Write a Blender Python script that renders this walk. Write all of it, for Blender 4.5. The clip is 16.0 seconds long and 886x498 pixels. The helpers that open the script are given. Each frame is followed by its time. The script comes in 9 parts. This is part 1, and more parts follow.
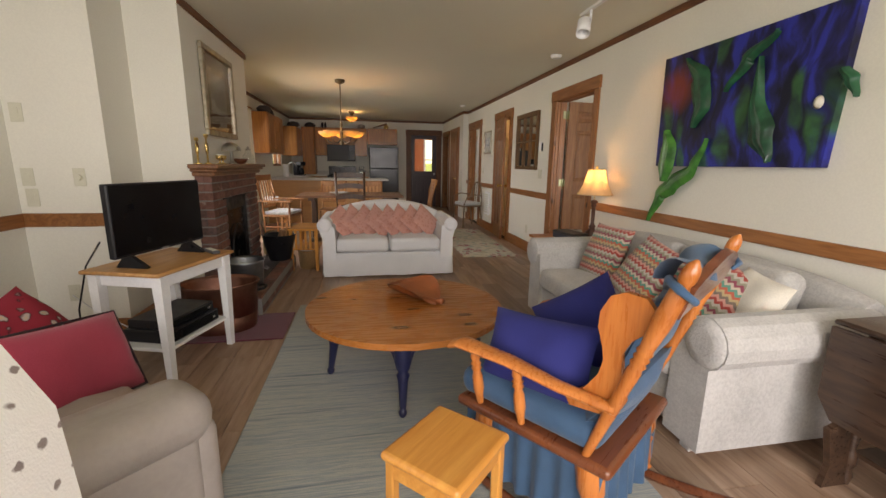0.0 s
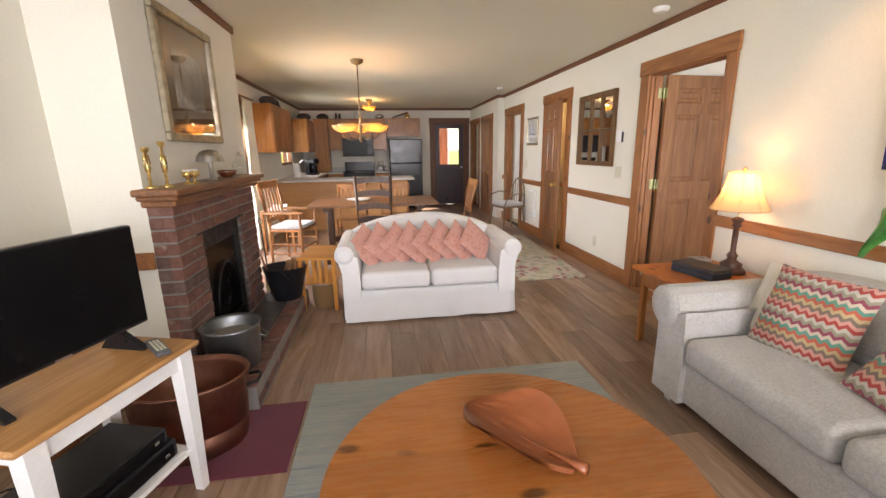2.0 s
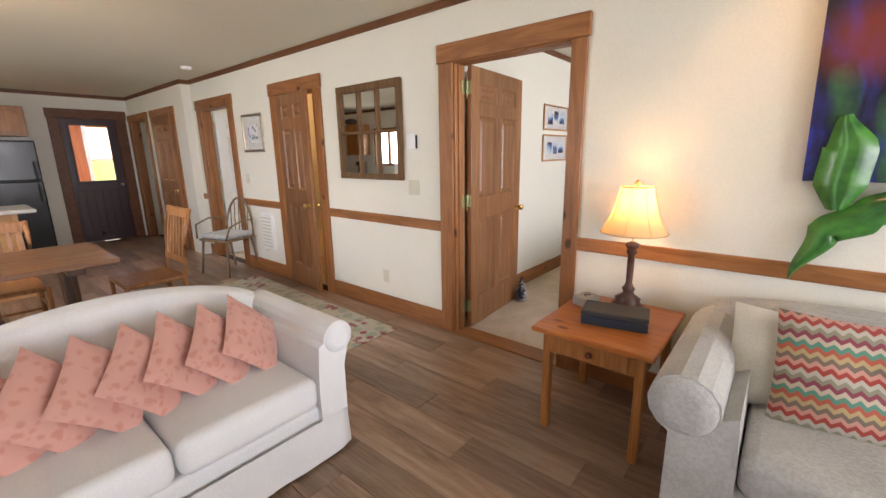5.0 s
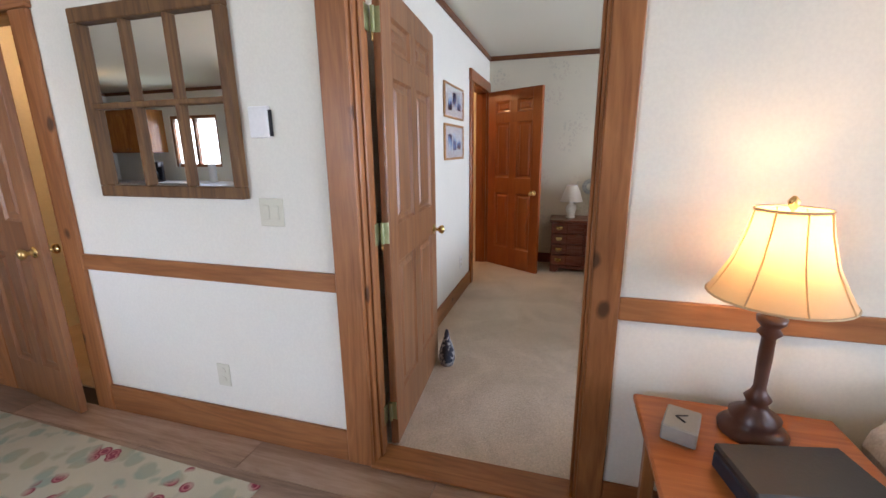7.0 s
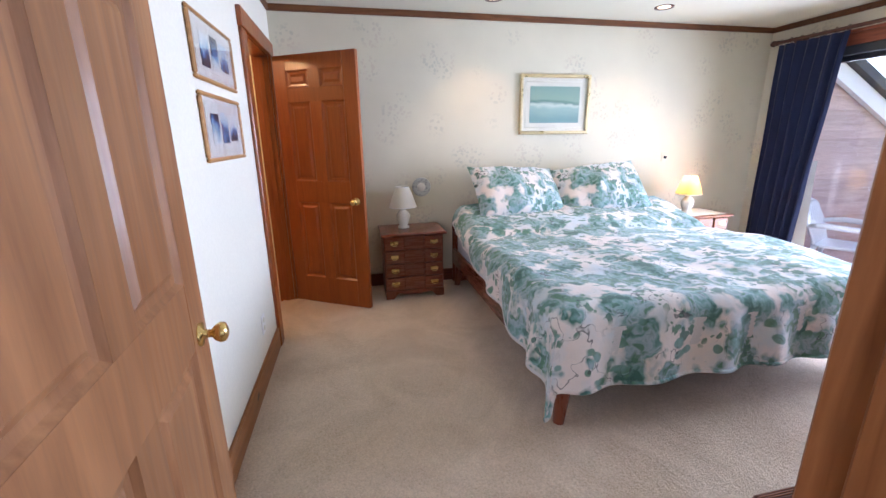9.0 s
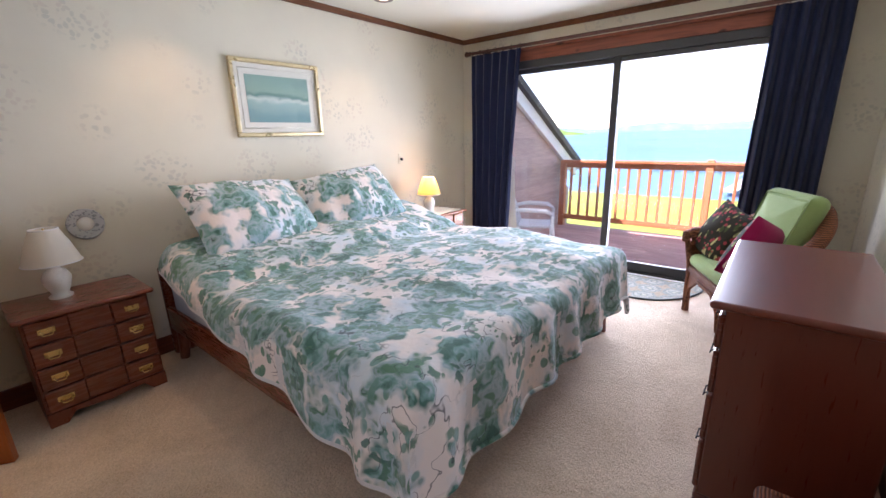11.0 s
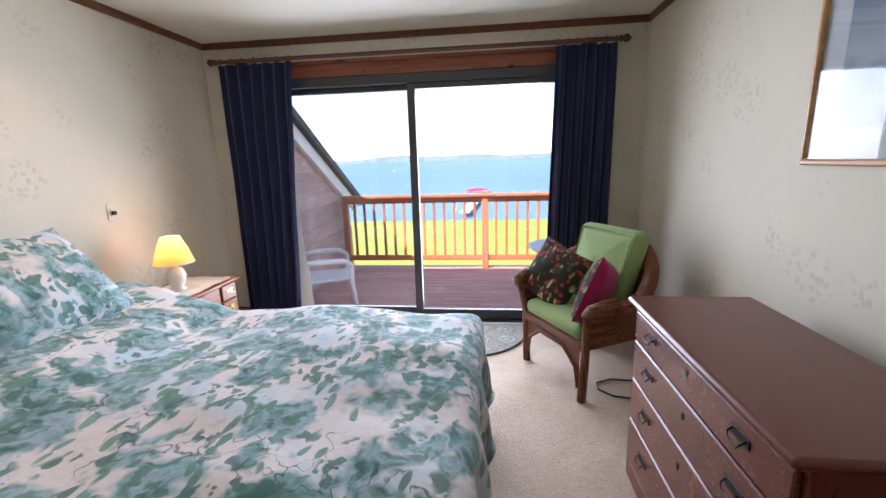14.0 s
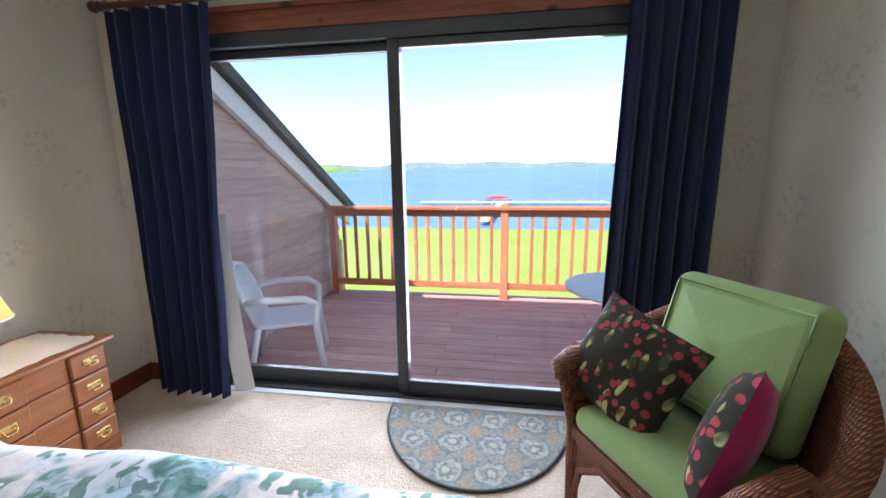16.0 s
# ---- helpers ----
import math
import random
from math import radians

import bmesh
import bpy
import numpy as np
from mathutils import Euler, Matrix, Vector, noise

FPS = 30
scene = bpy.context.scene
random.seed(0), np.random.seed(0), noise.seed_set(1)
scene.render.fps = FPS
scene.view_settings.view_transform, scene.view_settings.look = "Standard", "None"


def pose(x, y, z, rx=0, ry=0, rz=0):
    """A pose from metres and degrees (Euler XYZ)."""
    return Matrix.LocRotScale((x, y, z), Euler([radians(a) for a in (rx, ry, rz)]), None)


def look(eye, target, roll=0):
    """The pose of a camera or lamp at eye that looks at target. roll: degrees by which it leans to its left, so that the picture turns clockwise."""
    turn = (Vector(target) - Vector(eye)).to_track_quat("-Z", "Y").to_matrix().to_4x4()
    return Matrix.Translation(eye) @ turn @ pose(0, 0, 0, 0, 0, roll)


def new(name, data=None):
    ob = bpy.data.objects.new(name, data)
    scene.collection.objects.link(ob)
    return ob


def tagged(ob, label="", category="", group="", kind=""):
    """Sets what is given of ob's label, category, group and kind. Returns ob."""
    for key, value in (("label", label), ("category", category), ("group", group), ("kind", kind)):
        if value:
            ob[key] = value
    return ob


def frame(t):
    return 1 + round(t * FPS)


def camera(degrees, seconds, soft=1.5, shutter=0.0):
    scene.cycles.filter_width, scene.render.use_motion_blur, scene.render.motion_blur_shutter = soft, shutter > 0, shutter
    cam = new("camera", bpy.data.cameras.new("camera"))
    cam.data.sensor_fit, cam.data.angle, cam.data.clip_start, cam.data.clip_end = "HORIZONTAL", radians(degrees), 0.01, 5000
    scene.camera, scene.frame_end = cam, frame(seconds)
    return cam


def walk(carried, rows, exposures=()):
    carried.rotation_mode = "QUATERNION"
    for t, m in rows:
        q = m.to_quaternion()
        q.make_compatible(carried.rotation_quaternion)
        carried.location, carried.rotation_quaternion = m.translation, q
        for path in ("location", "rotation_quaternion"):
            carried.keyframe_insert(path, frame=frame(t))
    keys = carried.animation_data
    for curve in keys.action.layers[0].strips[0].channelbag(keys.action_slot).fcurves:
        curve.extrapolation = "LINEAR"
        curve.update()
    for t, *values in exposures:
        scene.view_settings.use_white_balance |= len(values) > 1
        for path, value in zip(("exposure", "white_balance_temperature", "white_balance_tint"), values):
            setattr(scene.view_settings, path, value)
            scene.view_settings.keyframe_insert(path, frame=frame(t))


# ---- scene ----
cam = camera(94.1, 16.0)
PATH = [
    (0, (0.168, 0.243, 1.255), (0.524, 2.169, 0.851), 0.9),
    (0.5, (0.171, 0.548, 1.269), (0.408, 2.498, 0.896), 1.0),
    (1, (0.177, 0.959, 1.325), (0.329, 2.915, 0.938), -0.2),
    (1.5, (0.136, 1.217, 1.374), (0.302, 3.158, 0.92), -0.2),
    (2, (0.032, 1.533, 1.388), (0.309, 3.458, 0.924), -0.9),
    (2.5, (-0.035, 1.82, 1.388), (0.374, 3.726, 0.941), -1.1),
    (3, (-0.08, 2.106, 1.404), (0.52, 3.966, 0.978), -0.9),
    (3.5, (-0.154, 2.38, 1.42), (0.72, 4.124, 0.979), -0.9),
    (4, (-0.147, 2.662, 1.398), (0.982, 4.251, 0.949), -1.2),
    (6.5, (0.75, 4.192, 1.41), (2.555, 4.921, 0.954), -0.3),
    (7, (1.041, 4.43, 1.385), (2.905, 4.985, 0.918), -0.7),
    (7.5, (1.372, 4.621, 1.394), (3.285, 4.972, 0.925), -0.5),
    (8, (1.712, 4.772, 1.394), (3.652, 4.827, 0.912), -0.4),
    (8.5, (2.035, 4.779, 1.394), (3.967, 4.638, 0.899), -1.0),
    (9, (2.324, 4.779, 1.394), (4.212, 4.376, 0.872), -0.8),
    (9.5, (2.61, 4.778, 1.409), (4.381, 4.026, 0.864), -0.7),
    (10, (2.82, 4.727, 1.384), (4.441, 3.69, 0.839), -1.2),
    (12.5, (3.378, 4.549, 1.407), (4.026, 2.717, 0.931), -1.3),
    (13, (3.477, 4.333, 1.422), (4.023, 2.463, 0.968), -1.5),
    (13.5, (3.619, 4.13, 1.414), (4.023, 2.218, 0.989), -1.6),
    (14, (3.789, 3.925, 1.426), (4.016, 1.983, 1.007), -1.7),
    (14.5, (3.806, 3.644, 1.402), (3.986, 1.699, 0.972), -1.3),
    (15, (3.786, 3.318, 1.403), (3.956, 1.371, 0.978), -0.7),
    (15.5, (3.807, 2.984, 1.399), (4.02, 1.037, 0.996), -0.6),
    (16, (3.803, 2.674, 1.384), (4.12, 0.737, 0.998), -0.7),
]
EXPO = [(0.0, 0.62, 8100, 24), (0.5, 0.98, 7200, 25), (1.0, 1.26, 7200, 26), (1.5, 1.5, 7300, 26), (2.5, 1.63, 7500, 26), (3.5, 1.67, 7400, 26), (4.0, 1.64, 7300, 25),
        (6.5, 1.5, 6700, 25), (7.0, 1.5, 6100, 25), (7.5, 1.4, 5700, 21), (8.0, 1.5, 5400, 19), (8.5, 1.5, 5300, 18), (9.0, 1.9, 5800, 27), (10.0, 1.65, 6200, 30),
        (12.5, 1.4, 6100, 28), (13.0, 1.27, 6100, 28), (14.0, 1.12, 6150, 26), (14.5, 1.0, 6150, 24), (16.0, 1.0, 5900, 20)]
walk(cam, [(t, look(eye, target, roll)) for t, eye, target, roll in PATH], EXPO)

# ---- plan, metres ----
H = 2.43            # ceilings
XW, XB = 2.48, 2.60  # wall between living room and bedroom
XD = -1.85          # outer wall of dining and kitchen
YB = 12.35          # back wall of the kitchen
YR = -1.5           # window wall behind the start
BX, BY0, BY1 = 6.17, 0.45, 5.36  # bedroom

# ---- light ----
SUN_TO = Vector((0.52, 0.60, 1.0)).normalized()
world = bpy.data.worlds.new("sky")
scene.world = world
world.use_nodes = True
wn = world.node_tree
sky = wn.nodes.new("ShaderNodeTexSky")
sky.sky_type = 'NISHITA'
sky.sun_disc = False
sky.sun_elevation = math.asin(SUN_TO.z)
sky.sun_rotation = math.atan2(SUN_TO.x, SUN_TO.y)
sky.air_density, sky.dust_density = 1.0, 0.1
wn.nodes["Background"].inputs["Strength"].default_value = 0.15
wn.links.new(sky.outputs[0], wn.nodes["Background"].inputs["Color"])


def lamp(name, kind, loc, power, color=(1, 1, 1), size=0.1, target=None, size_y=None, spot=None):
    d = bpy.data.lights.new(name, kind)
    d.energy, d.color = power, color
    ob = new(name, d)
    ob.matrix_world = look(loc, target) if target else pose(*loc)
    if kind == 'AREA':
        d.spread = radians(140)
        d.shape, d.size, d.size_y = 'RECTANGLE', size, size_y or size
    elif kind != 'SUN':
        d.shadow_soft_size = size
    if spot:
        d.spot_size, d.spot_blend = radians(spot), 0.7
    return ob


sun = lamp("sun", 'SUN', (0, 0, 20), 5.0, (1.0, 0.95, 0.86), target=tuple(Vector((0, 0, 20)) - SUN_TO))
sun.data.angle = radians(0.5)
DAY = (0.80, 0.91, 1.0)
WARM = (1.0, 0.62, 0.28)
lamp("sky_window_rear", 'AREA', (0.3, YR - 0.05, 1.35), 82, DAY, 3.4, (0.3, 3, -0.4), 1.9)
# Added fill from the left; the side window behind it is only assumed.
lamp("sky_window_side", 'AREA', (-2.15, 0.9, 1.3), 6, DAY, 1.7, (2, 0.9, 0.6), 1.8)
lamp("sky_window_dining", 'AREA', (XD - 0.12, 7.15, 1.15), 36, DAY, 1.7, (2, 7.15, -0.4), 1.9)
lamp("sky_window_kitchen", 'AREA', (XD - 0.12, 10.6, 1.5), 6, DAY, 1.0, (2, 10.6, 1.0), 0.8)
lamp("sky_slider", 'AREA', (4.42, 0.27, 1.05), 46, DAY, 2.1, (4.42, 4, 0.7), 1.9)

# ---- mesh helpers ----


class MB:
    """Collects the faces of one mesh."""

    def __init__(self):
        self.v, self.f, self.s = [], [], []
        self.m = Matrix.Identity(4)

    def add(self, vs, fs, smooth=False, m=None):
        n = len(self.v)
        mm = self.m @ m if m is not None else self.m
        self.v += [tuple(mm @ Vector(p)) for p in vs]
        self.f += [tuple(i + n for i in q) for q in fs]
        self.s += [smooth] * len(fs)
        return self

    def box(self, x0, x1, y0, y1, z0, z1, b=0.0, m=None):
        """A box between two corners with chamfered edges."""
        x0, x1, y0, y1, z0, z1 = min(x0, x1), max(x0, x1), min(y0, y1), max(y0, y1), min(z0, z1), max(z0, z1)
        b = min(b, 0.45 * min(x1 - x0, y1 - y0, z1 - z0))
        if b <= 0:
            vs = [(x, y, z) for x in (x0, x1) for y in (y0, y1) for z in (z0, z1)]
            return self.add(vs, [(0, 1, 3, 2), (4, 6, 7, 5), (0, 4, 5, 1), (2, 3, 7, 6), (0, 2, 6, 4), (1, 5, 7, 3)], m=m)
        vs, ix = [], {}
        lo, hi = (x0, y0, z0), (x1, y1, z1)
        for c in range(8):
            sg = [(c >> k) & 1 for k in range(3)]
            for a in range(3):
                p = [(hi[k] if sg[k] else lo[k]) for k in range(3)]
                for k in range(3):
                    if k != a:
                        p[k] += -b if sg[k] else b
                ix[(c, a)] = len(vs)
                vs.append(tuple(p))
        fs = []
        for a in range(3):
            u, w = (a + 1) % 3, (a + 2) % 3
            for s in (0, 1):
                q = [(s << a) | (i << u) | (j << w) for i, j in ((0, 0), (1, 0), (1, 1), (0, 1))]
                q = [ix[(c, a)] for c in q]
                fs.append(q if s else q[::-1])
            for i in (0, 1):
                for j in (0, 1):
                    c0, c1 = (i << u) | (j << w), (1 << a) | (i << u) | (j << w)
                    q = [ix[(c0, u)], ix[(c1, u)], ix[(c1, w)], ix[(c0, w)]]
                    fs.append(q if i ^ j else q[::-1])
        for c in range(8):
            q = [ix[(c, 0)], ix[(c, 1)], ix[(c, 2)]]
            fs.append(q if (bin(c).count("1") % 2) else q[::-1])
        return self.add(vs, fs, m=m)

    def lathe(self, prof, n=16, m=None, cap=True, smooth=True, sx=1.0, sy=1.0):
        """A profile of (radius, z) turned round z."""
        vs, fs = [], []
        for r, z in prof:
            vs += [(r * sx * math.cos(2 * math.pi * k / n), r * sy * math.sin(2 * math.pi * k / n), z) for k in range(n)]
        for i in range(len(prof) - 1):
            for k in range(n):
                a, c = i * n + k, i * n + (k + 1) % n
                fs.append((a, c, c + n, a + n))
        self.add(vs, fs, smooth, m)
        if cap:
            e = (len(prof) - 1) * n
            self.add(vs, [tuple(range(n))[::-1], tuple(range(e, e + n))], False, m)
        return self

    def rod(self, p, q, r, r2=None, n=8, m=None):
        """A round bar from p to q."""
        p, q = Vector(p), Vector(q)
        d = q - p
        k = Matrix.Translation(p) @ d.to_track_quat("Z", "Y").to_matrix().to_4x4()
        return self.lathe([(r, 0), (r if r2 is None else r2, d.length)], n, k if m is None else m @ k)

    def turned(self, p, q, prof, n=10):
        """A turned bar from p to q: prof rows of (share of length, radius)."""
        p, q = Vector(p), Vector(q)
        d = q - p
        k = Matrix.Translation(p) @ d.to_track_quat("Z", "Y").to_matrix().to_4x4()
        return self.lathe([(r, s * d.length) for s, r in prof], n, k)

    def tube(self, pts, r, n=6, closed=False):
        """A round tube along points; r one radius or one for each."""
        pts = [Vector(p) for p in pts]
        rs = r if isinstance(r, (list, tuple)) else [r] * len(pts)
        vs, fs, L = [], [], len(pts)
        up = Vector((0, 0, 1))
        for i, p in enumerate(pts):
            a, b = (pts[i - 1] if (i or closed) else p), (pts[(i + 1) % L] if (i < L - 1 or closed) else p)
            t = (b - a).normalized()
            u = t.cross(up)
            if u.length < 0.15:
                u = t.cross(Vector((0, 1, 0)))
            u.normalize()
            w = u.cross(t)
            vs += [tuple(p + rs[i] * (math.cos(2 * math.pi * k / n) * u + math.sin(2 * math.pi * k / n) * w)) for k in range(n)]
        for i in range(L if closed else L - 1):
            j = (i + 1) % L
            for k in range(n):
                fs.append((i * n + k, i * n + (k + 1) % n, j * n + (k + 1) % n, j * n + k))
        if not closed:
            fs += [tuple(range(n))[::-1], tuple(range((L - 1) * n, L * n))]
        return self.add(vs, fs, True)

    def grid(self, fn, nu, nv, smooth=True, wrap=False, m=None):
        """A sheet of fn(u, v) for u, v in 0..1."""
        vs = [tuple(fn(i / nu, j / nv)) for i in range(nu + 1) for j in range(nv + 1)]
        fs = [(i * (nv + 1) + j, (i + 1) * (nv + 1) + j, (i + 1) * (nv + 1) + j + 1, i * (nv + 1) + j + 1) for i in range(nu) for j in range(nv)]
        return self.add(vs, fs, smooth, m)

    def prism(self, poly, t0, t1, axis="z", m=None, smooth=False):
        """A flat outline of (a, b) points given thickness along axis."""
        n = len(poly)
        put = {"z": lambda a, b, t: (a, b, t), "y": lambda a, b, t: (a, t, b), "x": lambda a, b, t: (t, a, b)}[axis]
        vs = [put(a, b, t0) for a, b in poly] + [put(a, b, t1) for a, b in poly]
        self.add(vs, [tuple(range(n))[::-1], tuple(range(n, 2 * n))], False, m)
        return self.add(vs, [(i, (i + 1) % n, n + (i + 1) % n, n + i) for i in range(n)], smooth, m)

    def puff(self, w, d, h, p=0.35, crown=0.5, n=14, m=None, wob=0.0, seed=0):
        """A stuffed cushion, w by d, h thick in its middle, with drawn-in seams and pulled corners."""
        def side(sg):
            def fn(u, v):
                a, b = 2 * u - 1, 2 * v - 1
                t = max(0.0, (1 - a ** 2) * (1 - b ** 2)) ** p
                pull = 1 - crown * 0.06 * ((1 - a * a) * abs(b) ** 3 + (1 - b * b) * abs(a) ** 3)
                x, y = a * w / 2, b * d / 2
                x *= 1 - crown * 0.10 * (1 - b * b) * 0.0 - (1 - pull) * 0.8
                y *= pull
                z = sg * h / 2 * t
                if wob:
                    z += wob * t * noise.noise((x * 7 + seed, y * 7, sg * 2.0 + seed))
                return x, y, z
            return fn
        self.grid(side(1), n, n, True, m=m)
        q = MB()
        q.grid(side(-1), n, n)
        return self.add(q.v, [f[::-1] for f in q.f], True, m)

    def slab(self, w, d, h, r=0.05, n=4, m=None, sag=0.0, crown=0.0, k=8):
        """A soft block, centred, resting on z = 0, with rounded edges of radius r and a crowned top."""
        r = min(r, 0.49 * w, 0.49 * d, 0.49 * h)
        rows = [(-r, 0.0)] + [(-r + r * math.sin(a), r - r * math.cos(a)) for a in [math.pi / 2 * i / n for i in range(1, n + 1)]]
        rows += [(-r + r * math.cos(a), h - r + r * math.sin(a)) for a in [math.pi / 2 * i / n for i in range(0, n + 1)]]
        vs, fs, loops = [], [], []
        for off, z in rows:
            loop = []
            for cx, cy, a0 in ((1, 1, 0), (-1, 1, 90), (-1, -1, 180), (1, -1, 270)):
                for j in range(k):
                    a = radians(a0 + 90 * j / (k - 1))
                    rr = r + off
                    loop.append((cx * (w / 2 - r) + rr * math.cos(a), cy * (d / 2 - r) + rr * math.sin(a), z))
            loops.append(len(vs))
            vs += loop
        L = 4 * k
        for i in range(len(rows) - 1):
            for j in range(L):
                a, b = loops[i] + j, loops[i] + (j + 1) % L
                fs.append((a, b, b + L, a + L))
        fs.append(tuple(range(L))[::-1])
        self.add(vs, fs, True, m)
        top = [v for v in vs[loops[-1]:loops[-1] + L]]
        g = 5
        ring, tv, tf = top, list(top), []
        for i in range(1, g + 1):
            s = 1 - i / g
            base = len(tv)
            if i < g:
                tv += [(x * s, y * s, z + crown * (1 - s * s)) for x, y, z in top]
                tf += [(base - L + j, base - L + (j + 1) % L, base + (j + 1) % L, base + j) for j in range(L)]
            else:
                tv.append((0, 0, h + crown))
                tf += [(base - L + j, base - L + (j + 1) % L, base) for j in range(L)]
        return self.add(tv, tf, True, m)

    def mesh(self, name):
        me = bpy.data.meshes.new(name)
        me.from_pydata(self.v, [], self.f)
        me.polygons.foreach_set("use_smooth", self.s)
        me.update()
        return me


def part(name, mb, mat, parent, label="", m=None):
    """One mesh object under a thing or a part."""
    me = mb.mesh(name) if isinstance(mb, MB) else mb
    if mat and not me.materials:
        me.materials.append(mat)
    ob = new(name, me)
    ob.parent = parent
    if m is not None:
        ob.matrix_local = m
    return tagged(ob, label)


def thing(name, m, label, category, group=""):
    e = new(name)
    e.empty_display_size = 0.1
    e.matrix_world = m
    return tagged(e, label, category, group)


def solid(name, mb, mat, m, label, category, group="", kind=""):
    """A thing of one mesh."""
    ob = part(name, mb, mat, None)
    ob.matrix_world = m
    return tagged(ob, label, category, group, kind)


def built(name, mb, mat, label="", category="", parent=None):
    """A piece of the setting, in world metres."""
    ob = part(name, mb, mat, parent)
    return tagged(ob, label, category, kind="structure" if parent is None else "")


ONE = Matrix.Identity(4)
rnd = random.Random(7)
# ---- materials ----


def srgb(r, g, b):
    return tuple((c / 12.92 if c <= 0.04045 else ((c + 0.055) / 1.055) ** 2.4) for c in (r / 255, g / 255, b / 255)) + (1.0,)


class NT:
    """A node material with a Principled shader, written tersely."""

    def __init__(self, name, rough=0.6, metal=0.0, spec=0.5, coat=0.0, sheen=0.0):
        self.mat = bpy.data.materials.new(name)
        self.mat.use_nodes = True
        self.t = self.mat.node_tree
        self.b = self.t.nodes["Principled BSDF"]
        self.b.inputs["Roughness"].default_value = rough
        self.b.inputs["Metallic"].default_value = metal
        self.b.inputs["Specular IOR Level"].default_value = spec
        self.b.inputs["Coat Weight"].default_value = coat
        self.b.inputs["Coat Roughness"].default_value = 0.15
        self.b.inputs["Sheen Weight"].default_value = sheen

    def n(self, kind, **kw):
        nd = self.t.nodes.new(kind)
        for k, v in kw.items():
            nd.inputs[k.replace("_", " ")].default_value = v
        return nd

    def link(self, a, b):
        self.t.links.new(a, b)

    def coords(self, scale=(1, 1, 1), rot=(0, 0, 0), rand=True):
        tc = self.n("ShaderNodeTexCoord")
        mp = self.n("ShaderNodeMapping")
        mp.inputs["Scale"].default_value = scale
        mp.inputs["Rotation"].default_value = [radians(a) for a in rot]
        if rand:
            oi = self.n("ShaderNodeObjectInfo")
            mu = self.n("ShaderNodeVectorMath")
            mu.operation = 'SCALE'
            mu.inputs[0].default_value = (13.1, 7.7, 5.3)
            self.link(oi.outputs["Random"], mu.inputs["Scale"])
            ad = self.n("ShaderNodeVectorMath")
            self.link(tc.outputs["Object"], ad.inputs[0])
            self.link(mu.outputs[0], ad.inputs[1])
            self.link(ad.outputs[0], mp.inputs["Vector"])
        else:
            self.link(tc.outputs["Object"], mp.inputs["Vector"])
        return mp.outputs[0]

    def noise(self, vec, scale, detail=4.0, rough=0.55, dist=0.0):
        nd = self.n("ShaderNodeTexNoise", Scale=scale, Detail=detail, Roughness=rough, Distortion=dist)
        self.link(vec, nd.inputs["Vector"])
        return nd.outputs["Fac"]

    def voro(self, vec, scale, feature='F1', out="Distance", rand=1.0):
        nd = self.n("ShaderNodeTexVoronoi", Scale=scale, Randomness=rand)
        nd.feature = feature
        self.link(vec, nd.inputs["Vector"])
        return nd.outputs[out]

    def ramp(self, fac, stops, mode='LINEAR'):
        nd = self.n("ShaderNodeValToRGB")
        r = nd.color_ramp
        r.interpolation = mode
        while len(r.elements) < len(stops):
            r.elements.new(0.5)
        for e, (p, c) in zip(r.elements, stops):
            e.position, e.color = p, c if isinstance(c, tuple) else (c, c, c, 1)
        self.link(fac, nd.inputs["Fac"])
        return nd.outputs["Color"]

    def mix(self, fac, a, b, blend='MIX'):
        nd = self.n("ShaderNodeMix")
        nd.data_type, nd.blend_type = 'RGBA', blend
        for sock, v in ((nd.inputs[0], fac), (nd.inputs[6], a), (nd.inputs[7], b)):
            if isinstance(v, (int, float, tuple)):
                sock.default_value = v
            else:
                self.link(v, sock)
        return nd.outputs[2]

    def math(self, op, a, b=0.0):
        nd = self.n("ShaderNodeMath")
        nd.operation = op
        for sock, v in zip(nd.inputs, (a, b)):
            if isinstance(v, (int, float)):
                sock.default_value = v
            else:
                self.link(v, sock)
        return nd.outputs[0]

    def xyz(self, vec):
        nd = self.n("ShaderNodeSeparateXYZ")
        self.link(vec, nd.inputs[0])
        return nd.outputs

    def warp(self, vec, scale, amount):
        nd = self.n("ShaderNodeTexNoise", Scale=scale, Detail=2.0)
        self.link(vec, nd.inputs["Vector"])
        s = self.n("ShaderNodeVectorMath")
        s.operation = 'SCALE'
        s.inputs["Scale"].default_value = amount
        self.link(nd.outputs["Color"], s.inputs[0])
        a = self.n("ShaderNodeVectorMath")
        self.link(vec, a.inputs[0])
        self.link(s.outputs[0], a.inputs[1])
        return a.outputs[0]

    def color(self, c):
        if isinstance(c, tuple):
            self.b.inputs["Base Color"].default_value = c
        else:
            self.link(c, self.b.inputs["Base Color"])
        return self

    def rough(self, r):
        self.link(r, self.b.inputs["Roughness"])
        return self

    def bump(self, h, strength=0.2, dist=0.01):
        nd = self.n("ShaderNodeBump", Strength=strength, Distance=dist)
        self.link(h, nd.inputs["Height"])
        self.link(nd.outputs[0], self.b.inputs["Normal"])
        return self


def dim(c, k):
    return (c[0] * k, c[1] * k, c[2] * k, 1.0)


